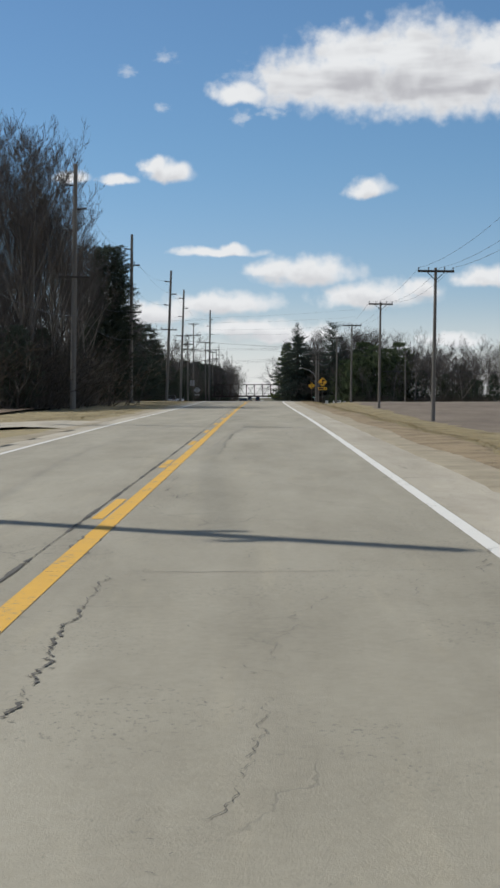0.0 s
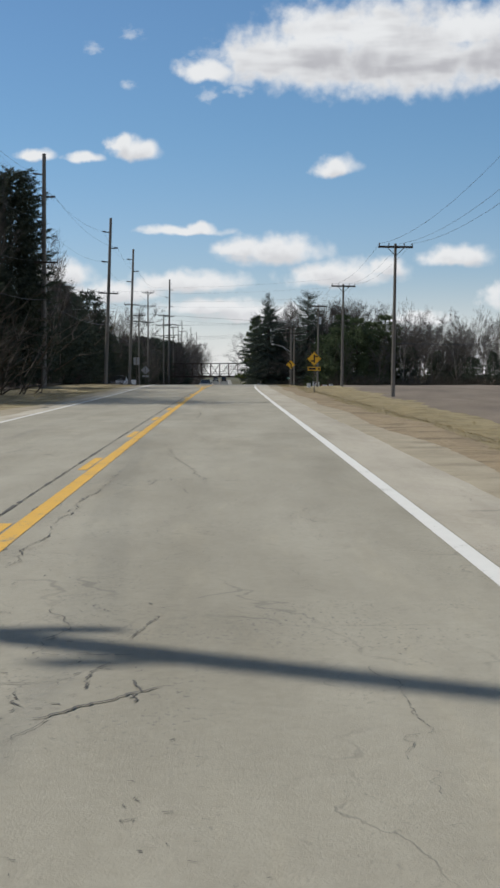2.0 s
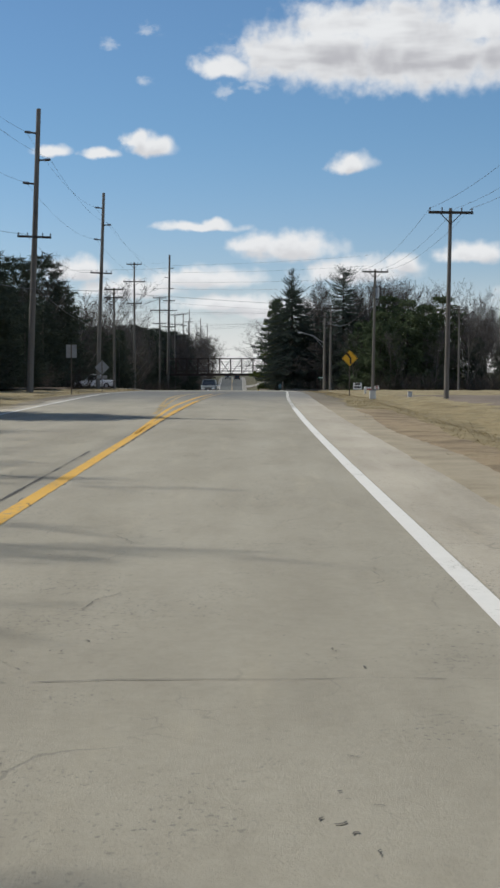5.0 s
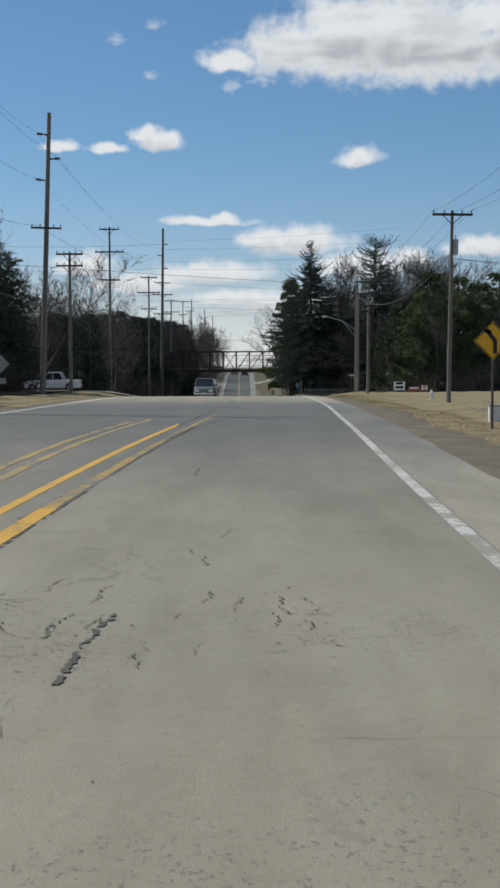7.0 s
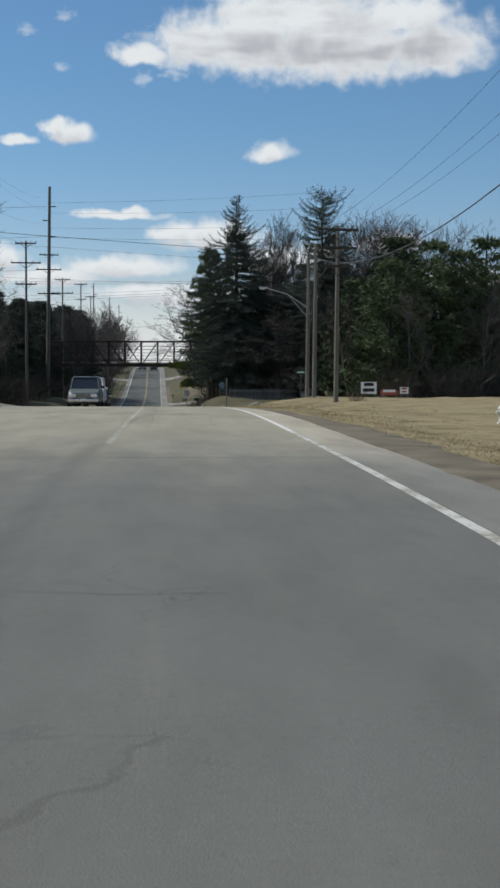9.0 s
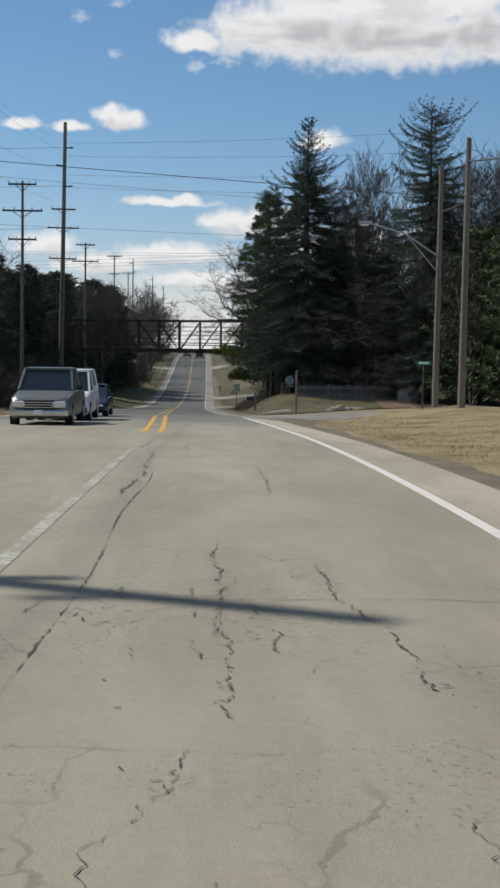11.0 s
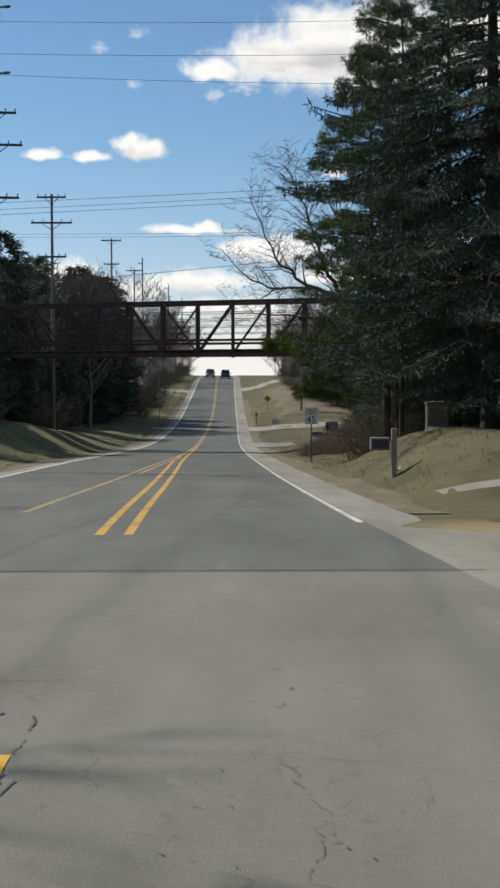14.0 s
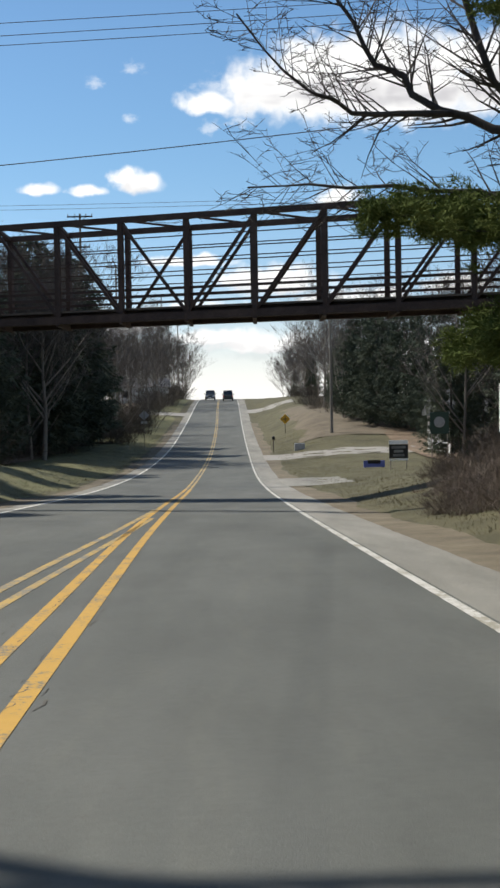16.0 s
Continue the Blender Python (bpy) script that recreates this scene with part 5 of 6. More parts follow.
# ---- poles and wires ----
def pole_parts(root, tall, r0, r1, wood, arms, short=(), braces=True):
    """A wooden pole with cross-arms (height, width) and short stand-off arms (height, side)."""
    part("shaft", made((rod, (0, 0, -1.0), (0, 0, tall), r0, r1, 12)), wood, root, smooth=False)
    for z, wide in arms:
        bm = bmesh.new()
        box(bm, (wide, .11, .15), (0, -.16, z), .014)
        arm = part("crossarm", bm, M_ARM, root)
        if braces:
            part("brace", made((beam, (-wide * .24, -.17, z - .05), (0, -.15, z - .62), .03, .05), (beam, (wide * .24, -.17, z - .05), (0, -.15, z - .62), .03, .05)), M_ARM, arm)
        for f in (-.47, -.2, .24, .47):
            part("insulator", made((rod, (wide * f, -.16, z + .05), (wide * f, -.16, z + .16), .03, .03, 6), (rod, (wide * f, -.16, z + .16), (wide * f, -.16, z + .27), .06, .035, 8)), M_CERAMIC, arm)
    for z, side in short:
        arm = part("standoff", made((rod, (0, 0, z - .05), (side * .55, 0, z), .07, .055, 6)), M_ARM, root)
        part("insulator", made((rod, (side * .5, 0, z), (side * .9, 0, z + .03), .1, .085, 8)), M_CERAMIC, arm)


def utility_pole(x, y, top, lean, arms, short, label, group, wood=None, r0=.17, braces=True, base=None):
    z = ground_at(x, y) if base is None else base
    root = thing("utility_pole", pose(x, y, z, 0, lean, 0), label, "utility pole", group)
    pole_parts(root, top - z, r0, r0 * .62, wood or M_POLE, [(a - z, b) for a, b in arms], [(a - z, b) for a, b in short], braces)
    return root


TALL, ROAD_POLE = "tall grey wooden power pole with stand-off insulators", "wooden utility pole with a wide timber crossarm"
LEFT_LINE = []
for x, y, top, lean in ((-14.1, 19.5, 18.4, 1), (-14.2, 55.3, 18.5, 1), (-14.8, 103, 18.6, 1), (-14.9, 150, 18.8, .6), (-14.3, 197.7, 19.2, 2.2), (-15.6, 252.6, 20.7, 2)):
    utility_pole(x, y, top, lean, ((top - 8.6, 2.3),), ((top - 1.6, -1), (top - 3.4, 1), (top - 5.0, -1)), TALL, "tall power poles", r0=.24, braces=False)
    LEFT_LINE.append((x + math.sin(radians(lean)) * (top - 2), y, top))
utility_pole(-15.4, 383.7, 25.2, .8, ((15.9, 2.6), (13.9, 3.4), (10.6, 3.0)), ((22.5, 1), (20.6, -1), (18.4, 1)), "very tall wooden corner pole with three crossarms", "tall power poles", r0=.3)
LEFT_LINE.append((-15.4, 383.7, 25.2))
for x, y, top, arms in ((-15.6, 302, 17.2, ((16.9, 2.2), (14.4, 3.2), (11.3, 2.2))), (-15, 351, 15.0, ((14.7, 2.4), (12.5, 3.4), (10.1, 2.4))), (-15.3, 410.7, 14.4, ((14.1, 2.4), (12.0, 3.4), (9.2, 2.4))),
                        (-16.5, 478, 17.4, ((17.1, 2.6), (14.0, 2.0))), (-14.7, 262, 11.1, ((10.9, 2.2), (9.95, 2.2))), (-17, 525, 17, ((16.7, 2.6),))):
    utility_pole(x, y, top, 0, arms, (), "wooden utility pole with several crossarms", "street poles", r0=.17)
utility_pole(8.15, 468.2, 7.2, 0, ((6.9, 2.2),), (), "grey wooden utility pole past the bridge", "street poles", r0=.16)
for x, y, top in ((-18.3, 564, 22.1), (-17, 640, 22), (-16, 700, 22)):
    utility_pole(x, y, top, 0, (), ((top - 1, -1), (top - 3, 1)), "slim distant power pole", "tall power poles", r0=.2)
RIGHT_LINE = []
for x, y, top, base in ((11.2, -1, 9.1, None), (11.2, 45, 9.3, None), (11.2, 90.5, 9.5, -.85), (11.5, 136.5, 10.4, -.4), (11.5, 180.2, 10.5, 0), (12.4, 233, 11.1, -.65)):
    root = utility_pole(x, y, top, .8, ((top - .25, 2.45),), (), ROAD_POLE, "roadside poles", r0=.15, base=base)
    RIGHT_LINE.append((x + .15, y, top - .1))
    if y > 230:
        can = part("transformer", made((rod, (.24, -.05, top - 2.7 + .65), (.24, -.05, top - 1.75 + .65), .17, .17, 14)), M_STEEL, root)
        part("bushing", made((rod, (.24, -.05, top - 1.75 + .65), (.24, -.05, top - 1.5 + .65), .035, .03, 6)), M_CERAMIC, can)
for x, y, top, base in ((11.15, 277, 9.7, -.95), (11.05, 288.2, 9.5, -1.05), (11.55, 297.6, 9.7, -1.25)):
    utility_pole(x, y, top, .3, ((top - .25, 2.5), (top - 1.35, 2.2), (top - 2.45, 1.6)) if y < 280 else (), (), "bare grey wooden pole by the junction", "junction poles", r0=.16, base=base)


utility_pole(31.8, 305, 11.2, 0, ((10.6, 2.0),), (), "slim grey wooden pole beside the side road", "junction poles", r0=.15)


def wire(name, a, b, sag, label, r=.012, group="overhead wires"):
    data = bpy.data.curves.new(name, "CURVE")
    data.dimensions, data.bevel_depth, data.bevel_resolution, data.use_fill_caps = "3D", r, 0, True
    line = data.splines.new("POLY")
    line.points.add(14)
    a, b = Vector(a), Vector(b)
    for i, p in enumerate(line.points):
        u = i / 14
        q = a + (b - a) * u - Vector((0, 0, 4 * sag * u * (1 - u)))
        p.co = (*q, 1)
    data.materials.append(M_WIRE)
    return tagged(new(name, data), label, "power line", group)


FINE = .009
THIN = "thin dark power line sagging between poles"
for (x0, y0, t0), (x1, y1, t1) in zip(LEFT_LINE, LEFT_LINE[1:]):
    for drop, side in ((1.55, -.8), (3.35, .8), (4.95, -.8)):
        wire("power_line", (x0 + side, y0, t0 - drop), (x1 + side, y1, t1 - drop), .9 if y1 < 300 else 2.2, THIN, FINE)
    wire("power_line", (x0 - .9, y0, t0 - 8.4), (x1 - .9, y1, t1 - 8.4), 1.0, THIN)
    wire("telephone_cable", (x0, y0, 7.0 + float(road_height(y0))), (x1, y1, 7.0 + float(road_height(y1))), .7, "black telephone cable along the poles", .02)
for (x0, y0, t0), (x1, y1, t1) in zip(RIGHT_LINE, RIGHT_LINE[1:] + [(11.2, 277, 9.5)]):
    for side in (-1.15, .3, 1.15):
        wire("power_line", (x0 + side, y0, t0 + .1), (x1 + side, y1, t1 + .1), .7, THIN, FINE)
# lines that cross over the road at the corner pole
for z0, z1, y1, r in ((23.0, 25.4, 386, .012), (21.6, 23.4, 388, .012), (19.6, 20.9, 387, .013), (18.3, 19.2, 390, .013)):
    wire("crossing_line", (-15.4, 383.7, z0), (26, y1, z1), .35, "black cable crossing over the road", r)
for y, za, zb, r in ((331, 17.6, 10.6, .024), (331.6, 16.6, 9.6, .01), (332, 11.6, 8.4, .01)):
    wire("crossing_line", (-62, y, za), (45, y, zb), .5, "black cable crossing over the road", r)
for za, zb, r in ((8.0, 11.2, .013), (8.4, 11.5, .013), (8.9, 11.9, .013)):
    wire("crossing_line", (-62, 384.5, za), (12, 386, zb), .3, "black cable crossing over the road", r)
wire("crossing_line", (-26, 383, 4.3), (12, 383, 7.6), .3, "black cable crossing over the road", .016)
for z0 in (22.5, 18.4, 13.9):
    wire("crossing_line", (-15.4, 383.7, z0), (-62, 378, z0 + .4), .8, "black cable leaving the corner pole", .018)
for z0, z1, r in ((17.2, 18.2, .018), (16.8, 17.8, .018)):
    wire("crossing_line", (-40, 470, z0), (40, 470, z1), .4, "black cable crossing over the road", r)
wire("service_line", (12.4, 233, 8.4), (11.1, 288.2, 8.6), 1.7, "slack service cable between poles", .03)
wire("service_line", (11.2, 277, 8.4), (11.6, 297.6, 7.6), .6, "slack service cable between poles", .03)
wire("service_line", (12.4, 233, 8.2), (60, 250, 8.8), 1.0, "slack service cable between poles", .02)
wire("service_line", (11.6, 136.5, 3.4), (90, 150, 5.0), .7, "pale cable over the field", .025)

# street lamp on its pole at the junction
lamp = thing("street_lamp", pose(11.6, 297.6, 0, 0, 0, 0), "grey street lamp on a long curved arm", "street lamp")
part("arm", made((rod, (-.15, 0, 5.6), (-1.6, 0, 6.55), .045, .04, 8), (rod, (-1.6, 0, 6.55), (-3.2, 0, 7.0), .04, .035, 8), (rod, (-.15, 0, 4.9), (-1.5, 0, 6.45), .025, .025, 6)), M_STEEL, lamp)
bm = bmesh.new()
box(bm, (.62, .24, .16), (-3.45, 0, 7.02), .06)
head = part("head", bm, M_STEEL, lamp)
part("lens", made((box, (.36, .18, .06), (-3.5, 0, 6.92), .02)), M_LAMP, head)


# ---- the footbridge over the dip ----
def footbridge(x, y, z, turn, panels, panel, tall, wide):
    """A rusted steel box truss; its parts run along its own x."""
    root = thing("footbridge", pose(x, y, z, 0, 0, turn), "rusty brown steel truss footbridge over the road", "bridge")
    half = panels * panel / 2
    skew = -wide * math.tan(radians(-turn))
    for shift, off in ((0.0, 0.0), (skew, wide)):
        for zz, t in ((.12, .26), (tall, .2)):
            part("chord", made((beam, (-half + shift, off, zz), (half + shift, off, zz), .2, t)), M_RUST, root)
        for k in range(panels + 1):
            xx = -half + k * panel + shift
            part("post", made((beam, (xx, off, 0), (xx, off, tall), .17, .17)), M_RUST, root)
            if k < panels:
                a, b = (xx, off, .2), (xx + panel, off, tall - .08)
                if k < panels // 2 - (1 if off else 0):
                    a, b = (xx, off, tall - .08), (xx + panel, off, .2)
                part("diagonal", made((beam, a, b, .1, .1)), M_RUST, root)
        for zz in (.85, 1.08, 1.5, 1.95, 2.4, 2.85):
            thick = .09 if zz < 1.2 else .035
            part("rail", made((beam, (-half + shift, off + (.1 if off == 0 else -.1), zz), (half + shift, off + (.1 if off == 0 else -.1), zz), .05, thick)), M_RUST, root)
    for k in range(panels + 1):
        xx = -half + k * panel
        part("top_strut", made((beam, (xx, 0, tall), (xx + skew, wide, tall), .12, .12)), M_RUST, root)
        part("floor_beam", made((beam, (xx, -.1, .05), (xx + skew, wide + .1, .05), .14, .24)), M_RUST, root)
        if k < panels:
            part("top_brace", made((beam, (xx, 0, tall), (xx + panel + skew, wide, tall), .07, .07)), M_RUST, root)
    part("deck", made((box, (2 * half, wide - .15, .07), (skew / 2, wide / 2, .42), 0)), M_DECK, root)
    part("stringer", made((box, (2 * half, .12, .42), (0, .32, .2), 0)), M_RUST, root)
    part("stringer", made((box, (2 * half, .12, .42), (0, wide - .32, .2), 0)), M_RUST, root)
    return root


footbridge(-2.55, 385.1, .6, -20.0, 18, 2.45, 3.5, 3.0)
for x, y in ((-25.2, 394.2), (19.4, 378)):
    abut = thing("bridge_abutment", pose(x, y, 0, 0, 0, -20), "stained concrete abutment under the bridge end", "abutment", "bridge abutments")
    bm = bmesh.new()
    box(bm, (2.2, 5.5, 8.2), (0, 1.5, -3.65), .06)
    part("wall", bm, M_CONCRETE, abut)
    bm = bmesh.new()
    box(bm, (1.2, 5.7, .5), (-.2 if x > 0 else .2, 1.5, .2), .04)
    part("cap", bm, M_CONCRETE, abut)


# ---- signs ----
def diamond(bm, side, thick, at=(0, 0, 0)):
    box(bm, (side, thick, side), at, 0, Matrix.Rotation(radians(45), 4, "Y"))


def bars(parent, rows, material, y, z0, step, tall, widths, name="lettering"):
    """Unreadable writing, as plain bars."""
    for i, wide in enumerate(widths[:rows]):
        part(name, made((box, (wide, .006, tall), (0, y, z0 - i * step), 0)), material, parent)


def lettering(text, size, at, material, parent, wide=1.0):
    data = bpy.data.curves.new("lettering", "FONT")
    data.body, data.size, data.align_x, data.align_y, data.extrude = text, size, "CENTER", "CENTER", .002
    data.materials.append(material)
    ob = new("lettering", data)
    ob.parent = parent
    ob.matrix_local = pose(*at, 90, 0, 0) @ Matrix.Diagonal((wide, 1, 1, 1))
    return ob


def sign_post(root, tall, wide=.06):
    bm = bmesh.new()
    box(bm, (wide, wide * .6, tall + .5), (0, .05, tall / 2 - .25), .006)
    part("post", bm, M_POST, root)


def warning_sign(x, y, z_mid, side, symbol, label, plaque=0, faces=1, base=None):
    z = ground_at(x, y) if base is None else base
    root = thing("warning_sign", pose(x, y, z, 0, 0, 0 if faces > 0 else 180), label, "road sign")
    mid = z_mid - z
    sign_post(root, mid + side * .6)
    bm = bmesh.new()
    diamond(bm, side, .006, (0, 0, mid))
    plate = part("plate", bm, M_SIGN_YELLOW if faces > 0 else M_SIGN_BACK, root)
    if faces > 0:
        for a, b in (((-1, 0), (0, 1)), ((0, 1), (1, 0)), ((1, 0), (0, -1)), ((0, -1), (-1, 0))):
            r = side * .655
            part("border", made((beam, (a[0] * r, -.006, mid + a[1] * r), (b[0] * r, -.006, mid + b[1] * r), .004, .02)), M_SIGN_BLACK, plate)
        for size, at, turn in symbol:
            bm = bmesh.new()
            box(bm, (size[0], .006, size[1]), (at[0], -.007, mid + at[1]), 0, Matrix.Rotation(radians(turn), 4, "Y"))
            part("symbol", bm, M_SIGN_BLACK, plate)
    if plaque:
        bm = bmesh.new()
        box(bm, (plaque, .006, .24), (0, 0, mid - side * .7 - .17), .01)
        tab = part("name_plaque", bm, M_SIGN_YELLOW if faces > 0 else M_SIGN_BACK, root)
        if faces > 0:
            part("lettering", made((box, (plaque * .56, .006, .13), (-.12, -.006, mid - side * .7 - .17), 0)), M_SIGN_BLACK, tab)
            part("lettering", made((box, (plaque * .14, .006, .13), (plaque * .36, -.006, mid - side * .7 - .17), 0)), M_SIGN_BLACK, tab)
    return root


OFFSET = (((.09, .54), (.014, 0), 0), ((.22, .085), (.14, .14), 0), ((.22, .085), (-.12, -.14), 0))
CURVE = (((.1, .36), (.05, -.14), 0), ((.1, .34), (-.06, .14), -38), ((.2, .1), (-.14, .24), 20))
CROSS = (((.1, .62), (0, 0), 0), ((.62, .1), (0, 0), 0))
warning_sign(5.45, 128.5, 2.25, .67, OFFSET, "yellow diamond sign showing offset side roads with plaque", .82)
warning_sign(6.4, 183.5, 2.3, .68, CURVE, "small yellow diamond sign with a black arrow")
warning_sign(4.25, 483, -3.95, .76, CROSS, "yellow diamond sign showing a crossroads")
warning_sign(-10.2, 205.6, 1.8, .76, (), "grey back of a diamond sign with plaque", .75, -1)
warning_sign(-9.7, 468, -3.2, .7, (), "grey back of a small diamond sign with plaque", .6, -1)
root = thing("road_sign", pose(-9.9, 185.5, ground_at(-9.9, 185.5), 0, 0, 180), "grey aluminium back of a square road sign", "road sign")
sign_post(root, 3.0)
part("plate", made((box, (.62, .006, .78), (0, 0, 2.55), .02)), M_SIGN_BACK, root)

# speed limit
z = ground_at(3.42, 359.7)
root = thing("speed_limit_sign", pose(3.42, 359.7, z), "white speed limit 45 sign with black lettering", "road sign")
sign_post(root, -2.12 - z)
bm = bmesh.new()
box(bm, (.61, .006, .77), (0, 0, -2.48 - z), .02)
plate = part("plate", bm, M_SIGN_WHITE, root)
for a in (-1, 1):
    part("border", made((box, (.011, .005, .72), (a * .28, -.004, -2.48 - z), 0)), M_SIGN_BLACK, plate)
    part("border", made((box, (.57, .005, .011), (0, -.004, -2.48 - z + a * .36), 0)), M_SIGN_BLACK, plate)
lettering("SPEED", .155, (0, -.008, -2.245 - z), M_SIGN_BLACK, plate, 1.05)
lettering("LIMIT", .155, (0, -.008, -2.39 - z), M_SIGN_BLACK, plate, 1.05)
lettering("45", .42, (0, -.008, -2.66 - z), M_SIGN_BLACK, plate, 1.1)

# round club sign on a timber post
z = ground_at(6.26, 316.5)
z = min(z, -2.55)
root = thing("round_sign", pose(6.26, 316.5, z), "round teal sign hung beside a timber post", "sign")
bm = bmesh.new()
box(bm, (.13, .13, 2.9), (0, 0, 1.2), .015)
part("post", bm, M_TIMBER, root)
disc = part("disc", made((rod, (-.42, -.03, -.7 - z), (-.42, .03, -.7 - z), .25, .25, 28)), M_FENCE, root, smooth=False)
part("centre", made((rod, (-.42, -.04, -.7 - z), (-.42, .02, -.7 - z), .2, .2, 24)), M_SIGN_TEAL, disc)
for k in range(5):
    a = radians(90 + 72 * k)
    part("star_point", made((beam, (-.42, -.05, -.7 - z), (-.42 + .12 * math.cos(a), -.05, -.7 - z + .12 * math.sin(a)), .01, .05)), M_FENCE, disc)
part("hanger", made((rod, (-.45, 0, -.42 - z), (0, 0, -.42 - z), .012, .012, 6), (box, (.42, .01, .1), (-.42, 0, -1.05 - z), 0)), M_SIGN_TEAL, root)

# street name sign
z = ground_at(11.0, 299)
root = thing("street_name_sign", pose(11.2, 299, z), "green street name blades on a steel post", "street sign")
sign_post(root, .5 - z)
for turn, zz in ((0, .62), (80, .36)):
    blade_ob = part("blade", made((box, (.78, .01, .2), (0, 0, 0), 0)), M_SIGN_GREEN, root)
    blade_ob.matrix_local = pose(0, 0, zz - z, 0, 0, turn)
    part("lettering", made((box, (.5, .006, .09), (0, -.008, 0), 0)), M_SIGN_WHITE, blade_ob)


def yard_sign(x, y, wide, tall, z_top, face, ink, label, legs=.5, widths=(.7, .5), base=None):
    z = ground_at(x, y) if base is None else base
    root = thing("yard_sign", pose(x, y, z), label, "sign")
    mid = z_top - z - tall / 2
    for s in (-1, 1):
        part("leg", made((box, (.05, .05, z_top - z + .2), (s * wide * .42, .03, (z_top - z) / 2 - .1), 0)), M_TIMBER, root)
    bm = bmesh.new()
    box(bm, (wide, .03, tall), (0, 0, mid), .006)
    board = part("board", bm, face, root)
    n = len(widths)
    for i, f in enumerate(widths):
        part("lettering", made((box, (wide * f, .006, tall * .55 / n), (0, -.019, mid + tall * .3 - tall * .75 * (i / max(1, n - .4))), 0)), ink, board)
    return root


yard_sign(16.35, 298, 1.22, .92, -.1, M_SIGN_WHITE, M_SIGN_BLACK, "white board sign with dark lettering on legs", widths=(.62, .72))
yard_sign(18.0, 298.4, 1.35, .38, -.72, M_SIGN_RED, M_SIGN_WHITE, "low red banner sign in the grass", widths=(.7,))
yard_sign(19.1, 298, .66, .5, -.5, M_SIGN_WHITE, M_SIGN_RED, "small white yard sign in the grass", widths=(.6, .5))
root = yard_sign(8.42, 417.3, 1.1, .8, -4.82, M_SIGN_BLACK, M_FENCE, "dark for-sale board with a white header on two posts", widths=(.75, .5, .6))
part("header", made((box, (1.1, .03, .22), (0, 0, -4.69 - root.location.z), .006)), M_SIGN_WHITE, root, "white header board")
part("footer", made((box, (1.1, .03, .1), (0, 0, -5.69 - root.location.z), .006)), M_SIGN_WHITE, root, "white lower rail")
yard_sign(7.41, 421.4, 1.3, .4, -5.9, M_SIGN_BLUE, M_SIGN_BLACK, "low pale blue banner sign in the verge", widths=(.6,))
root = yard_sign(11.22, 420, 1.13, 1.3, -3.0, M_SIGN_DARKGREEN, M_SIGN_TEAL, "tall green business board with a round mark", widths=())
part("round_mark", made((rod, (0, -.03, 1.2), (0, -.02, 1.2), .33, .33, 20)), M_STEEL, [c for c in root.children if c.name.startswith("board")][0]).matrix_local = pose(0, 0, -3.0 - .6 - ground_at(11.22, 420) - 1.2)

# letter and newspaper boxes
z = min(ground_at(4.38, 335), -3.45)
root = thing("newspaper_box", pose(4.38, 335, z), "grey newspaper box on a thick timber post", "mailbox")
bm = bmesh.new()
box(bm, (.15, .15, 1.75), (0, 0, .5), .012)
part("post", bm, M_TIMBER, root)
bm = bmesh.new()
box(bm, (.55, .34, .36), (-.4, .02, .95), .05)
holder = part("holder", bm, M_BOX_GREY, root)
part("opening", made((box, (.46, .02, .25), (-.4, -.16, .95), .01)), M_BLACK, holder)
z = ground_at(2.9, 462)
root = thing("mailbox", pose(2.4, 462, z), "dark round-topped mailbox on a post", "mailbox")
part("post", made((box, (.1, .1, 1.1), (0, 0, .5), 0)), M_TIMBER, root)
part("box", made((box, (.26, .5, .22), (0, 0, 1.15), .05), (rod, (0, -.25, 1.22), (0, .25, 1.22), .13, .13, 12)), M_BLACK, root)
z = ground_at(4.6, 458)
root = thing("utility_box", pose(4.6, 458.5, z), "grey utility box in the verge", "utility box")
bm = bmesh.new()
box(bm, (.9, .5, .62), (0, 0, .26), .04)
part("case", bm, M_STEEL, root)
part("lid", made((box, (.94, .54, .06), (0, 0, .59), .01)), M_STEEL, root)
for x, y, wide, tall in ((9.2, 199, .42, .62), (11.9, 200, .3, .4)):
    z = ground_at(x, y)
    root = thing("utility_box", pose(x, y, z), "pale grey utility cabinet beside a pole", "utility box")
    bm = bmesh.new()
    box(bm, (wide, wide * .7, tall), (0, 0, tall / 2 - .03), .03)
    part("case", bm, M_WHITE_PAINT, root)
    part("lid", made((box, (wide + .04, wide * .7 + .04, .05), (0, 0, tall - .01), .01)), M_STEEL, root)

# hydrant
z = ground_at(12.4, 241)
root = thing("fire_hydrant", pose(12.4, 241, z), "pale painted fire hydrant in dry grass", "fire hydrant")
part("barrel", made((rod, (0, 0, -.05), (0, 0, .52), .1, .09, 14), (rod, (0, 0, 0), (0, 0, .06), .15, .15, 14)), M_HYDRANT, root)
part("bonnet", made((rod, (0, 0, .52), (0, 0, .57), .13, .13, 14), (rod, (0, 0, .57), (0, 0, .7), .1, .03, 14)), M_HYDRANT, root)
for s in (-1, 1):
    part("outlet", made((rod, (0, 0, .4), (s * .19, 0, .4), .06, .06, 10)), M_HYDRANT, root)
part("outlet", made((rod, (0, 0, .36), (0, -.2, .36), .075, .075, 10)), M_HYDRANT, root)


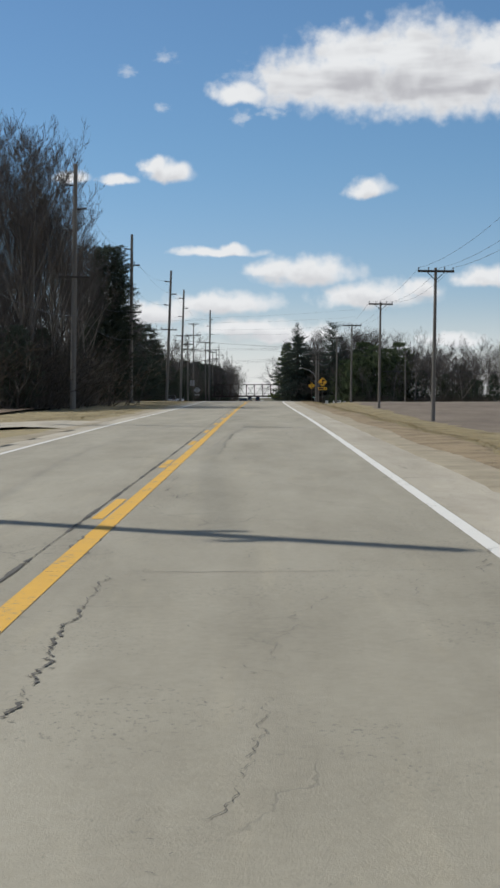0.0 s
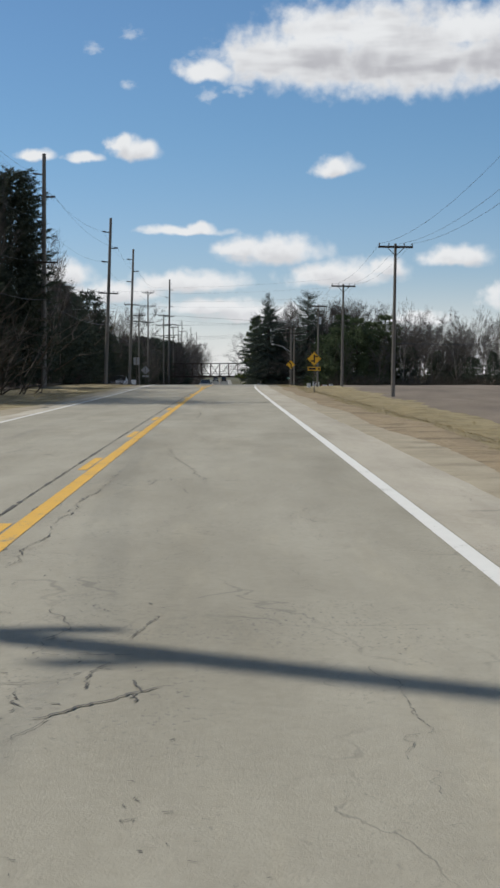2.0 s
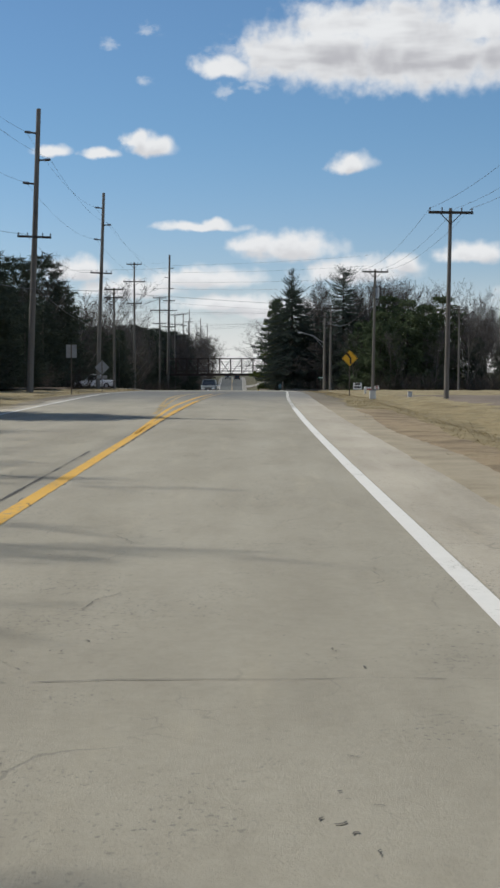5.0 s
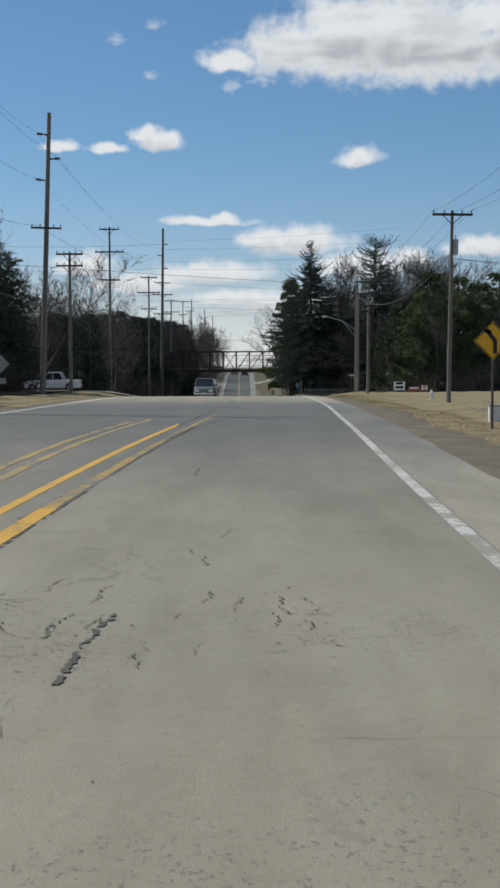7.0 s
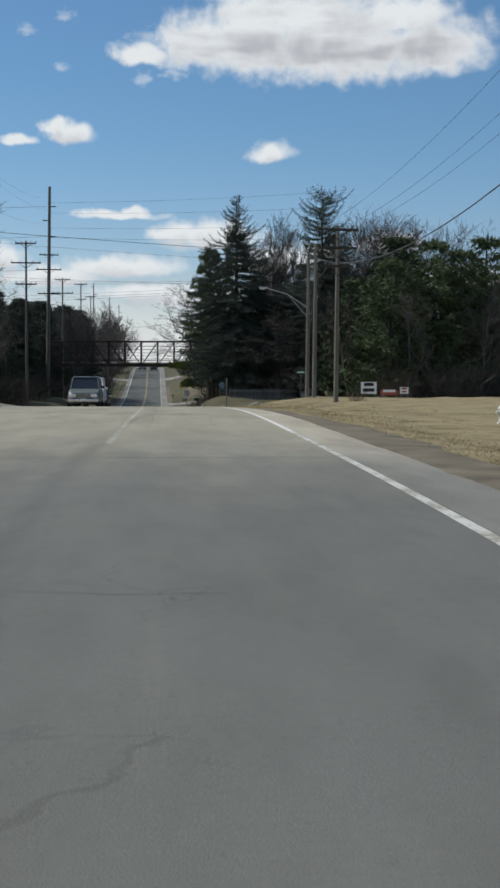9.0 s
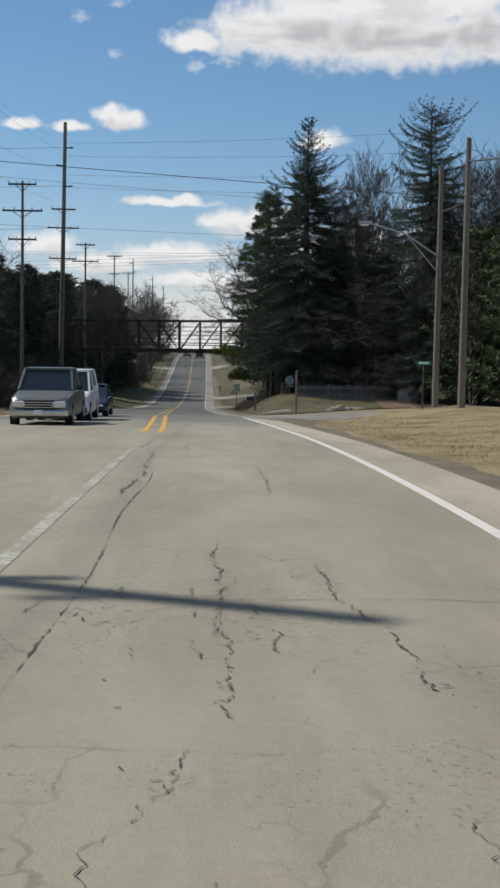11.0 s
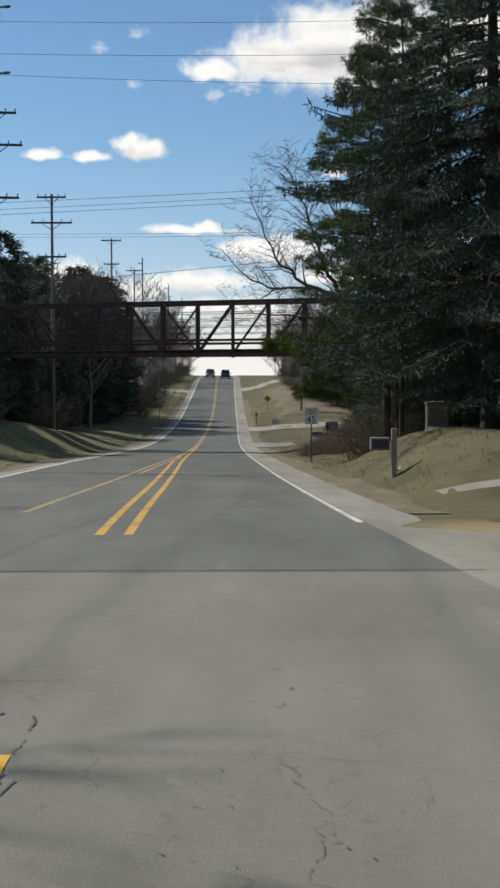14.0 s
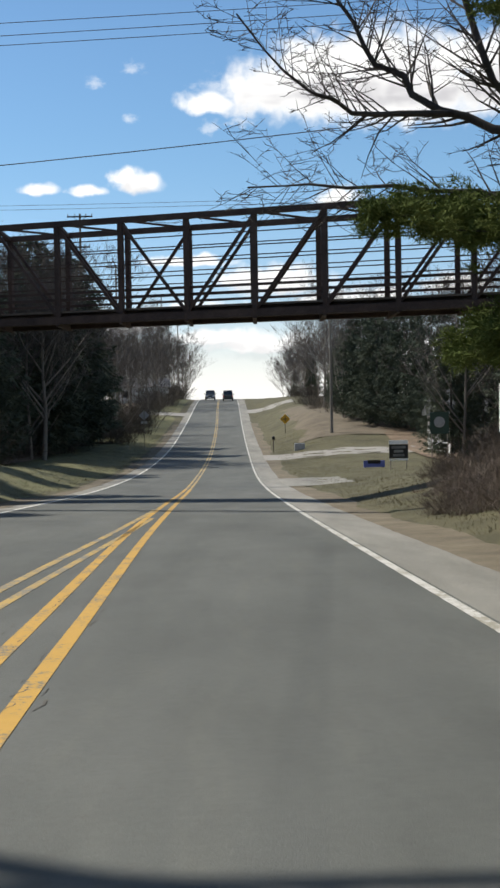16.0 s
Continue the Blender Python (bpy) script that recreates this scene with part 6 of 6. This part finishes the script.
# ---- picket fence, walls and house past the junction ----
def picket_fence(x0, x1, y, label):
    root = thing("picket_fence", pose((x0 + x1) / 2, y, ground_at((x0 + x1) / 2, y)), label, "fence")
    half = (x1 - x0) / 2
    for zz in (.35, .95):
        part("rail", made((beam, (-half, .05, zz), (half, .05, zz), .04, .09)), M_FENCE, root)
    n = int(2 * half / .15)
    bm = bmesh.new()
    box(bm, (.085, .02, 1.1), (0, 0, .62), 0)
    me = bpy.data.meshes.new("picket")
    bm.to_mesh(me)
    bm.free()
    me.materials.append(M_FENCE)
    rnd = random.Random(3)
    for i in range(n):
        slat = new("picket", me)
        slat.parent = root
        slat.matrix_local = pose(-half + .15 * i, 0, rnd.uniform(-.02, .02), 0, rnd.uniform(-.8, .8), 0)
    for i in range(int(2 * half / 2.4) + 1):
        part("post", made((box, (.1, .1, 1.5), (-half + 2.4 * i, .1, .5), 0)), M_FENCE, root)


picket_fence(7.4, 14.4, 334.2, "weathered white picket fence on a grassy rise")
root = thing("board_fence", pose(15.5, 334.0, ground_at(15.5, 334)), "short panel of pale upright fence boards", "fence")
for i in range(9):
    part("board", made((box, (.145, .022, 1.35), (-.66 + .155 * i, 0, .66), 0)), M_WHITE_PAINT, root)
for zz in (.3, 1.1):
    part("rail", made((beam, (-.74, .05, zz), (.74, .05, zz), .04, .09)), M_FENCE, root)
wall = thing("retaining_wall", pose(0, 0, 0), "sloping pale concrete wall beside the bank", "wall")
bm = bmesh.new()
a, b = Vector((4.75, 335.5, ground_at(4.75, 335.5) - .18)), Vector((7.0, 345.3, ground_at(7.0, 345.3) + .02))
beam(bm, a, b, .45, .28)
part("coping", bm, M_WALL, wall)
z = ground_at(7.2, 346)
root = thing("gate_pillar", pose(7.2, 346, z), "square pale concrete pillar at the wall's end", "pillar")
bm = bmesh.new()
box(bm, (.75, .6, 1.5), (0, 0, .3), .03)
part("shaft", bm, M_WALL, root)
bm = bmesh.new()
box(bm, (.84, .68, .12), (0, 0, 1.04), .03)
part("cap", bm, M_WALL, root)
for i, (x, y, s) in enumerate(((9.3, 321.6, .55), (9.9, 322.0, .4), (8.8, 321.9, .35), (10.6, 321.8, .45))):
    root = thing("boulder", pose(x, y, ground_at(x, y), 0, 0, 40 * i), "pale landscaping boulder beside the drive", "rock", "drive boulders")
    bm = bmesh.new()
    bmesh.ops.create_icosphere(bm, subdivisions=2, radius=s)
    for v in bm.verts:
        v.co *= 1 + .22 * noise.noise(v.co * 3 + Vector((i, 0, 0)))
        v.co.z = v.co.z * .7 + s * .35
    part("stone", bm, M_WALL, root)


def house(x, y, turn, wide, deep, tall, roof, label, wall_mat, z=None):
    z = ground_at(x, y) if z is None else z
    root = thing("house", pose(x, y, z, 0, 0, turn), label, "house")
    part("wall", made((box, (wide, deep, tall + .6), (0, 0, tall / 2 - .3), 0)), wall_mat, root)
    bm = bmesh.new()
    h, o = roof, .45
    vs = [bm.verts.new(v) for v in ((-wide / 2 - o, -deep / 2 - o, tall - .1), (wide / 2 + o, -deep / 2 - o, tall - .1), (wide / 2 + o, deep / 2 + o, tall - .1), (-wide / 2 - o, deep / 2 + o, tall - .1),
                                    (-wide / 2 - o, 0, tall + h), (wide / 2 + o, 0, tall + h))]
    for f in ((0, 1, 5, 4), (2, 3, 4, 5), (0, 4, 3), (1, 2, 5), (0, 3, 2, 1)):
        bm.faces.new([vs[i] for i in f])
    part("roof", bm, M_ROOF, root)
    for s in (-.3, .3):
        win = part("window", made((box, (1.1, .1, 1.3), (wide * s, -deep / 2, tall * .55), 0)), M_WHITE_PAINT, root)
        part("pane", made((box, (.92, .04, 1.12), (wide * s, -deep / 2 - .05, tall * .55), 0)), M_GLASS, win)
    door = part("door", made((box, (.95, .1, 2.05), (0, -deep / 2 - .02, 1.0), 0)), M_WHITE_PAINT, root)
    part("handle", made((rod, (.36, -deep / 2 - .1, 1.0), (.36, -deep / 2 - .05, 1.0), .03, .03, 8)), M_CHROME, door)
    return root


house(15.4, 359, 96, 11, 6.6, 3.6, 2.0, "low blue-grey house under dark trees", M_SIDING, -3.7)
house(19.5, 446, 5, 9, 8, 3.0, 2.0, "pale low house among trees", M_WHITE_PAINT)
house(-17.5, 580, 0, 9, 7, 2.8, 1.6, "pale low building beside the far road", M_WHITE_PAINT)


# ---- vehicles ----
def loft(bm, rings):
    """Skins rings of points, with both ends closed."""
    rows = [[bm.verts.new(p) for p in ring] for ring in rings]
    n = len(rows[0])
    for a, b in zip(rows, rows[1:]):
        for i in range(n):
            bm.faces.new((a[i], a[(i + 1) % n], b[(i + 1) % n], b[i]))
    bm.faces.new(rows[0][::-1])
    bm.faces.new(rows[-1])
    bmesh.ops.recalc_face_normals(bm, faces=bm.faces)


def ring(y, w, z0, z1, tuck=.08, lift=.0):
    m = (z0 + z1) / 2
    return [(-w + tuck, y, z0), (-w, y, z0 + .12), (-w, y, m), (-w + tuck * .6, y + lift, z1 - .06), (-w + tuck * 1.6, y + lift, z1), (w - tuck * 1.6, y + lift, z1), (w - tuck * .6, y + lift, z1 - .06), (w, y, m), (w, y, z0 + .12), (w - tuck, y, z0)]


def vehicle(name, x, y, turn, label, paint, kind, z=None, group=""):
    """A car whose nose points to its own -y."""
    z = float(road_height(y)) if z is None else z
    root = thing(name, pose(x, y, z, 0, 0, turn), label, {"pickup_truck": "truck", "suv": "car", "sedan": "car"}[name], group)
    long, w, nose, belt, roof, cab0, cab1, wheel = {"pickup": (5.6, .99, 1.02, 1.15, 1.86, -.95, 1.15, .38), "suv": (5.0, .98, 1.05, 1.15, 1.92, -.95, 2.3, .38), "sedan": (4.75, .9, .78, .92, 1.45, -.75, 1.7, .33)}[kind]
    f, b = -long / 2, long / 2
    low = wheel * .75
    bm = bmesh.new()
    loft(bm, [ring(f, w * .8, low + .14, nose - .26, .2), ring(f + .08, w * .91, low + .03, nose - .12, .16), ring(f + .22, w * .97, low, nose - .04, .13), ring(f + .55, w, low, nose, .1), ring(cab0 - .35, w, low, belt - .04, .07), ring(cab0, w, low, belt, .07),
              ring(cab1, w, low, belt, .07), ring(b - .12, w * .98, low, belt - (.02 if kind != "sedan" else .06), .07), ring(b, w * .94, low + .1, belt - .1, .09)])
    bmesh.ops.bevel(bm, geom=list(bm.edges), offset=.022, segments=2, affect="EDGES", profile=.6, clamp_overlap=True)
    part("body", bm, paint, root)
    slope, back = (.62, .3) if kind != "sedan" else (.85, .75)
    bm = bmesh.new()
    cw = w - .1
    loft(bm, [[(-cw, cab0 - .12, belt - .03), (cw, cab0 - .12, belt - .03), (cw, cab1 + .02, belt - .03), (-cw, cab1 + .02, belt - .03)],
              [(-cw + .13, cab0 + slope, roof - .05), (cw - .13, cab0 + slope, roof - .05), (cw - .13, cab1 - back, roof - .05), (-cw + .13, cab1 - back, roof - .05)]])
    cabin = part("glasshouse", bm, M_GLASS, root)
    bm = bmesh.new()
    box(bm, (2 * cw - .2, cab1 - back - cab0 - slope + .1, .09), (0, (cab1 - back + cab0 + slope) / 2, roof - .02), .04)
    part("roof", bm, paint, cabin)
    for s in (-1, 1):
        part("pillar", made((beam, (s * (cw + .005), cab0 - .1, belt), (s * (cw - .12), cab0 + slope, roof - .03), .07, .06)), paint, cabin)
        part("pillar", made((beam, (s * (cw + .005), cab1, belt), (s * (cw - .12), cab1 - back, roof - .03), .07, .12)), paint, cabin)
        part("pillar", made((beam, (s * (cw + .005), (cab0 + cab1) / 2, belt), (s * (cw - .12), (cab0 + cab1) / 2, roof - .03), .05, .08)), paint, cabin)
        bm = bmesh.new()
        box(bm, (.2, .12, .16), (s * (w + .12), cab0 + .18, belt + .1), .03)
        part("mirror", bm, paint if kind != "pickup" else M_BLACK, root)
        bm = bmesh.new()
        box(bm, (.42, .2, .2), (s * (w - .36), f + .06, nose - .27), .05, Matrix.Rotation(radians(s * 14), 4, "Z"))
        part("headlamp", bm, M_LAMP, root)
        part("indicator", made((box, (.2, .1, .07), (s * (w - .3), f + .05, nose - .38), .01)), M_AMBER, root)
        part("tail_lamp", made((box, (.14, .06, .34), (s * (w - .14), b - .01, belt - .28), .01)), M_RED_LENS, root)
    bm = bmesh.new()
    box(bm, (w * 1.02, .1, .3), (0, f + .0, nose - .28), .03)
    grille = part("grille", bm, M_BLACK, root)
    for i in range(3):
        part("grille_bar", made((box, (w * .92, .03, .025), (0, f - .055, nose - .36 + .08 * i), 0)), M_CHROME if kind != "sedan" else M_BLACK, grille)
    bm = bmesh.new()
    box(bm, (w * 1.9, .22, .2), (0, f + .02, low + .2), .05)
    bumper = part("bumper", bm, M_CHROME if kind == "pickup" else M_BOX_GREY if kind == "suv" else paint, root)
    part("plate", made((box, (.3, .02, .15), (0, f - .1, low + .22), 0)), M_SIGN_WHITE, bumper)
    bm = bmesh.new()
    box(bm, (w * 1.9, .2, .2), (0, b - .02, low + .2), .05)
    part("bumper", bm, M_CHROME if kind == "pickup" else paint, root)
    if kind == "suv":
        for s in (-1, 1):
            part("roof_rail", made((rod, (s * (cw - .3), cab0 + slope + .1, roof + .07), (s * (cw - .3), cab1 - back - .1, roof + .07), .025, .025, 6)), M_BLACK, root)
    if kind == "pickup":
        part("bed", made((box, (2 * w - .3, b - cab1 - .3, .05), (0, (b + cab1) / 2, belt + .004), 0)), M_BLACK, root)
    for s in (-1, 1):
        for yy in (f + .92, b - 1.1):
            tyre = part("wheel", made((rod, (s * (w - .22), yy, wheel), (s * (w + .01), yy, wheel), wheel, wheel, 22)), M_TYRE, root)
            part("rim", made((rod, (s * (w - .1), yy, wheel), (s * (w + .02), yy, wheel), wheel * .62, wheel * .56, 16)), M_RIM, tyre)
    return root


vehicle("pickup_truck", -4.3, 281.0, 0, "dark pewter pickup truck in the oncoming lane", M_CAR_PEWTER, "pickup")
vehicle("suv", -4.35, 287.8, 0, "white sport utility vehicle in the oncoming lane", M_CAR_WHITE, "suv")
vehicle("sedan", -4.45, 298.4, 0, "dark blue car with lit headlamps, oncoming", M_CAR_BLUE, "sedan")
vehicle("pickup_truck", -19.6, 285, -88, "white pickup truck on the side street", M_CAR_WHITE, "pickup", ground_at(-19.6, 285) + .12)
vehicle("suv", -2.4, 596, 180, "dark vehicle climbing the far hill", M_CAR_DARK, "suv", None, "far traffic")
vehicle("suv", -5.9, 604, 0, "dark vehicle on the far hill", M_CAR_DARK, "suv", None, "far traffic")


# ---- cracks, joints and tar in the paving ----
# where they begin and end, and their half width
LONG_CRACKS = [(-1.4, 4.8, -1.45, 9.2, .008), (-1.6, 17.5, -1.62, 20.4, .005), (-1.2, 27.8, -1.22, 41, .008), (-1.15, 36, -1.2, 40, .009), (.45, 42, .48, 35.5, .006),
               (-1.6, 50.5, -1.55, 60, .006), (-.3, 58, -1.1, 65, .007), (-.95, 80.6, -.97, 86, .008), (-1.05, 93, -1.08, 102.8, .007), (-.43, 92, -.47, 95.4, .006),
               (-.52, 155.4, -.46, 157.2, .014), (-.34, 167, -.36, 168.4, .01)]
JUNCTION_CRACKS = [(2.13, 239.2, 2.03, 230.4, .0068), (1.3, 246.5, 1.3, 240.5, .0054), (2.06, 245.2, 2.36, 241, .0054), (.14, 251, .2, 257, .0109), (.2, 257, -.02, 263.2, .0068),
                   (2.05, 257.4, 1.92, 250.8, .0054), (.68, 260.8, .7, 264.4, .0061), (-.2, 262.4, -.1, 270, .0082), (1.9, 267, 1.94, 261.4, .0061), (.07, 284.4, .06, 287, .0068), (-.15, 292.4, -.5, 297.8, .0054),
                   (-1.4, 334.6, -1.34, 337, .0082)]
CROSS_CRACKS = [(-1.5, 26.9, -.1, 27.2, .005), (-.06, 28.2, 1.05, 28.0, .005), (-.9, 38.4, .8, 38.25, .005), (-.61, 37.5, -.12, 37.7, .007), (-.93, 16.1, -.37, 16.5, .004), (-.8, 46.3, -.28, 46.9, .006),
                (-.07, 58.15, .72, 58.1, .006), (-.05, 68.05, .4, 68.05, .005), (-1.6, 84.9, 1.1, 84.1, .006), (-.27, 80.2, .35, 80.65, .006), (.57, 90.9, 1.5, 91.5, .006), (.4, 230.8, 1.45, 231.1, .008),
                (.5, 264.7, 1.85, 264.8, .005), (-.9, 284.3, 1.25, 284.2, .007), (-.25, 314.1, .45, 313.95, .008)]


def crack_lines(seed):
    rnd = random.Random(seed)
    V, F = [], []

    def trail(x, y, dx, dy, steps, wide, jag):
        """A crack that wanders about its heading, wider and narrower by turns."""
        prev = None
        long, aim = math.hypot(dx, dy), math.atan2(dy, dx)
        turn, r = 0.0, wide
        for i in range(steps):
            if rnd.random() < .05:
                prev = None
            turn = turn * .4 + rnd.gauss(0, jag)
            r = max(wide * .25, min(wide * 1.6, r + rnd.gauss(0, wide * .3)))
            a = aim + turn
            sx, sy = -math.sin(a) * r, math.cos(a) * r
            zz = float(road_height(y)) + .005
            base = len(V)
            V.extend([(x + sx, y + sy, zz), (x - sx, y - sy, zz)])
            if prev is not None:
                F.append((prev, prev + 1, base + 1, base))
            prev = base
            x += math.cos(a) * long
            y += math.sin(a) * long

    def cluster(x, y, size, count):
        """Crumbled spot: short broken flecks."""
        for _ in range(count):
            a = rnd.uniform(-.5, .5) + (1.57 if rnd.random() < .35 else 0)
            trail(x + rnd.gauss(0, size * .5), y + rnd.gauss(0, size * 1.6), .018 * math.cos(a), .018 * math.sin(a), rnd.randint(2, 4), rnd.uniform(.0015, .004), .6)

    for y in np.arange(-20, 311, 1.6):
        y = float(y) + rnd.uniform(-.8, .8)
        if 166 < y < 219 and rnd.random() < .85:
            continue
        left, right = float(middle(y)), float(edge_right(y))
        if rnd.random() < .5:
            # across the lane, often only part of the way
            a = rnd.uniform(left - 3.0, right - 1.5)
            trail(a, y, .05, rnd.uniform(-.003, .003), rnd.randint(15, 70), rnd.uniform(.0015, .0035), .12)
        if rnd.random() < .6:
            a = left + rnd.choice((.9, 1.3, 1.5, 2.6, 3.3)) + rnd.gauss(0, .15)
            trail(a, y, rnd.uniform(-.008, .008), .03, rnd.randint(20, 100), rnd.uniform(.001, .0026), .48)
        for _ in range(3):
            cluster(left + rnd.choice((.6, 1.2, 1.5, 2.7, 3.2)) + rnd.gauss(0, .2), y + rnd.uniform(-1, 1), rnd.uniform(.08, .3), rnd.randint(4, 14))
    for y in np.arange(316, 400, 5.0):
        cluster(float(middle(y)) + rnd.uniform(.3, 2.6), float(y), .2, 6)
    def seam(line, y0, y1, wide, gaps):
        """A straight open joint that follows a line of the road, worn wider here and there."""
        y, r, prev = y0, wide, None
        while y < y1:
            r = max(wide * .15, min(wide * 1.6, r + rnd.gauss(0, wide * .3)))
            x = float(line(y)) + rnd.gauss(0, .004)
            zz = float(road_height(y)) + .0065
            base = len(V)
            V.extend([(x - r, y, zz), (x + r, y, zz)])
            if prev is not None and rnd.random() > gaps:
                F.append((prev, prev + 1, base + 1, base))
            prev = base
            y += .07

    seam(lambda y: middle(y) - .34 + .03 * math.sin(y * .07), -30, 128, .017, .06)
    seam(lambda y: middle(y) + .11, 128, 182, .017, .3)
    seam(lambda y: middle(y) - .38, 183, 206, .022, .12)
    seam(lambda y: middle(y) + .02, 176, 196, .02, .4)
    for side in (-.1, .1):
        for y in np.concatenate([np.arange(-30, 165, .5), np.arange(272, 304, .25), np.arange(330, 380, .5)]):
            if rnd.random() < (.25 if y < 200 else .75):
                trail(float(middle(y)) + side - (.5 * (rnd.random() < .5) if y > 200 else 0), float(y), 0.0, .035, rnd.randint(5, 14), rnd.uniform(.002, .008), .2)
    seam(lambda y: middle(y) + .49 + .04 * math.sin(y * .7), 228, 255, .0045, .15)
    def chain(x0, y0, x1, y1, wide):
        """A crack between two places: short ragged pieces, swaying about the straight line."""
        far = math.hypot(x1 - x0, y1 - y0)
        n = max(8, int(far / .03))
        sx, sy = -(y1 - y0) / far, (x1 - x0) / far
        along = abs(y1 - y0) > abs(x1 - x0)
        sway, kink, prev, r = 0.0, 0.0, None, wide
        for i in range(n + 1):
            u = i / n
            kink = kink * .6 + rnd.gauss(0, .009 if along else .004)
            sway = sway * .98 + rnd.gauss(0, .008 if along else .003)
            r = max(wide * .2, min(wide * 1.5, r + rnd.gauss(0, wide * .35)))
            x, y = x0 + (x1 - x0) * u + sx * (sway + kink), y0 + (y1 - y0) * u + sy * (sway + kink)
            zz = float(road_height(y)) + .0062
            base = len(V)
            V.extend([(x + sx * r, y + sy * r, zz), (x - sx * r, y - sy * r, zz)])
            if prev is not None and rnd.random() > .16:
                F.append((prev, prev + 1, base + 1, base))
            prev = base

    for x0, y0, x1, y1, wide in LONG_CRACKS + JUNCTION_CRACKS + CROSS_CRACKS:
        chain(x0, y0, x1, y1, wide)
        if abs(y1 - y0) > abs(x1 - x0):
            for _ in range(int(abs(y1 - y0) * 2.5)):
                u = rnd.random()
                cluster(x0 + (x1 - x0) * u, y0 + (y1 - y0) * u, .06, 2)
    # crumbling patches in the wheel tracks
    for x0, y0 in ((-1.3, 15.5), (-.8, 26.5), (-.9, 47.0), (-1.0, 57.5), (-.8, 68.5), (-.7, 79.0), (-.9, 90.5), (-.6, 156.5), (-.5, 159.5), (.6, 157), (-.4, 171), (1.6, 242.5), (.6, 243), (.3, 252.5), (.4, 263)):
        cluster(x0, y0, .35, 60)
        for _ in range(7):
            x, y = x0 + rnd.gauss(0, .3), y0 + rnd.gauss(0, .9)
            chain(x, y, x + rnd.gauss(0, .06), y + rnd.uniform(.2, .7), .004)
            if rnd.random() < .3:
                chain(x, y, x + rnd.uniform(.15, .5), y + rnd.gauss(0, .06), .003)
    return V, F


V, F = crack_lines(4)
tagged(raw("crack", V, F, M_TAR), "dark cracks and open joints in the paving", "crack", "", "stuff")
for y, a, b in ((311.2, -7.6, 2.6), (398.5, -7.2, .7), (217.2, -8.2, 3.6)):
    sheet("paving_joint", list(np.linspace(a, b, 8)), [y - .02, y + .025], lambda row, yy: np.full(len(row), float(road_height(yy)) + .005), M_TAR, "dark joint between two stretches of paving", "road joint")

# ---- dry grass along the verges ----
def grass_blades(seed, count, x_of, y0, y1, tall):
    rnd = random.Random(seed)
    V, F = [], []
    for _ in range(count):
        y = rnd.uniform(y0, y1)
        x = x_of(rnd, y)
        z = ground_at(x, y)
        for _ in range(7):
            p = Vector((x + rnd.gauss(0, .16), y + rnd.gauss(0, .16), z - .01))
            q = p + Vector((rnd.gauss(0, .05), rnd.gauss(0, .05), tall * rnd.uniform(.4, 1.3)))
            blade(V, F, p, q, .006, rnd)
    return V, F


for seed, count, x_of, y0, y1, tall in ((31, 11000, lambda r, y: float(edge_right(y)) + 2.0 + abs(r.gauss(0, 3.0)), 20, 291, .055), (32, 2500, lambda r, y: float(edge_left(y)) - 2.2 - abs(r.gauss(0, 3)), 60, 330, .1),
                                        (33, 3600, lambda r, y: float(edge_right(y)) + 2.4 + abs(r.gauss(0, 3.5)), 330, 480, .12), (34, 3200, lambda r, y: float(edge_left(y)) - 2.0 - abs(r.gauss(0, 3)), 325, 500, .13)):
    V, F = grass_blades(seed, count, x_of, y0, y1, tall)
    tagged(raw("grass", V, F, M_STRAW if y1 < 331 else M_STRAW_DULL), "short dry straw-coloured grass on the verge", "grass", "", "stuff")

# a small sealed slot across the lane
for x, wide, deep in ((.84, .07, .22), (.985, .22, .05), (1.12, .06, .22)):
    sheet("tar_mark", [x - wide / 2, x + wide / 2], [179.75, 179.75 + deep], lambda row, yy: np.full(len(row), float(road_height(yy)) + .006), M_TAR, "small dark sealed mark in the paving", "road mark")
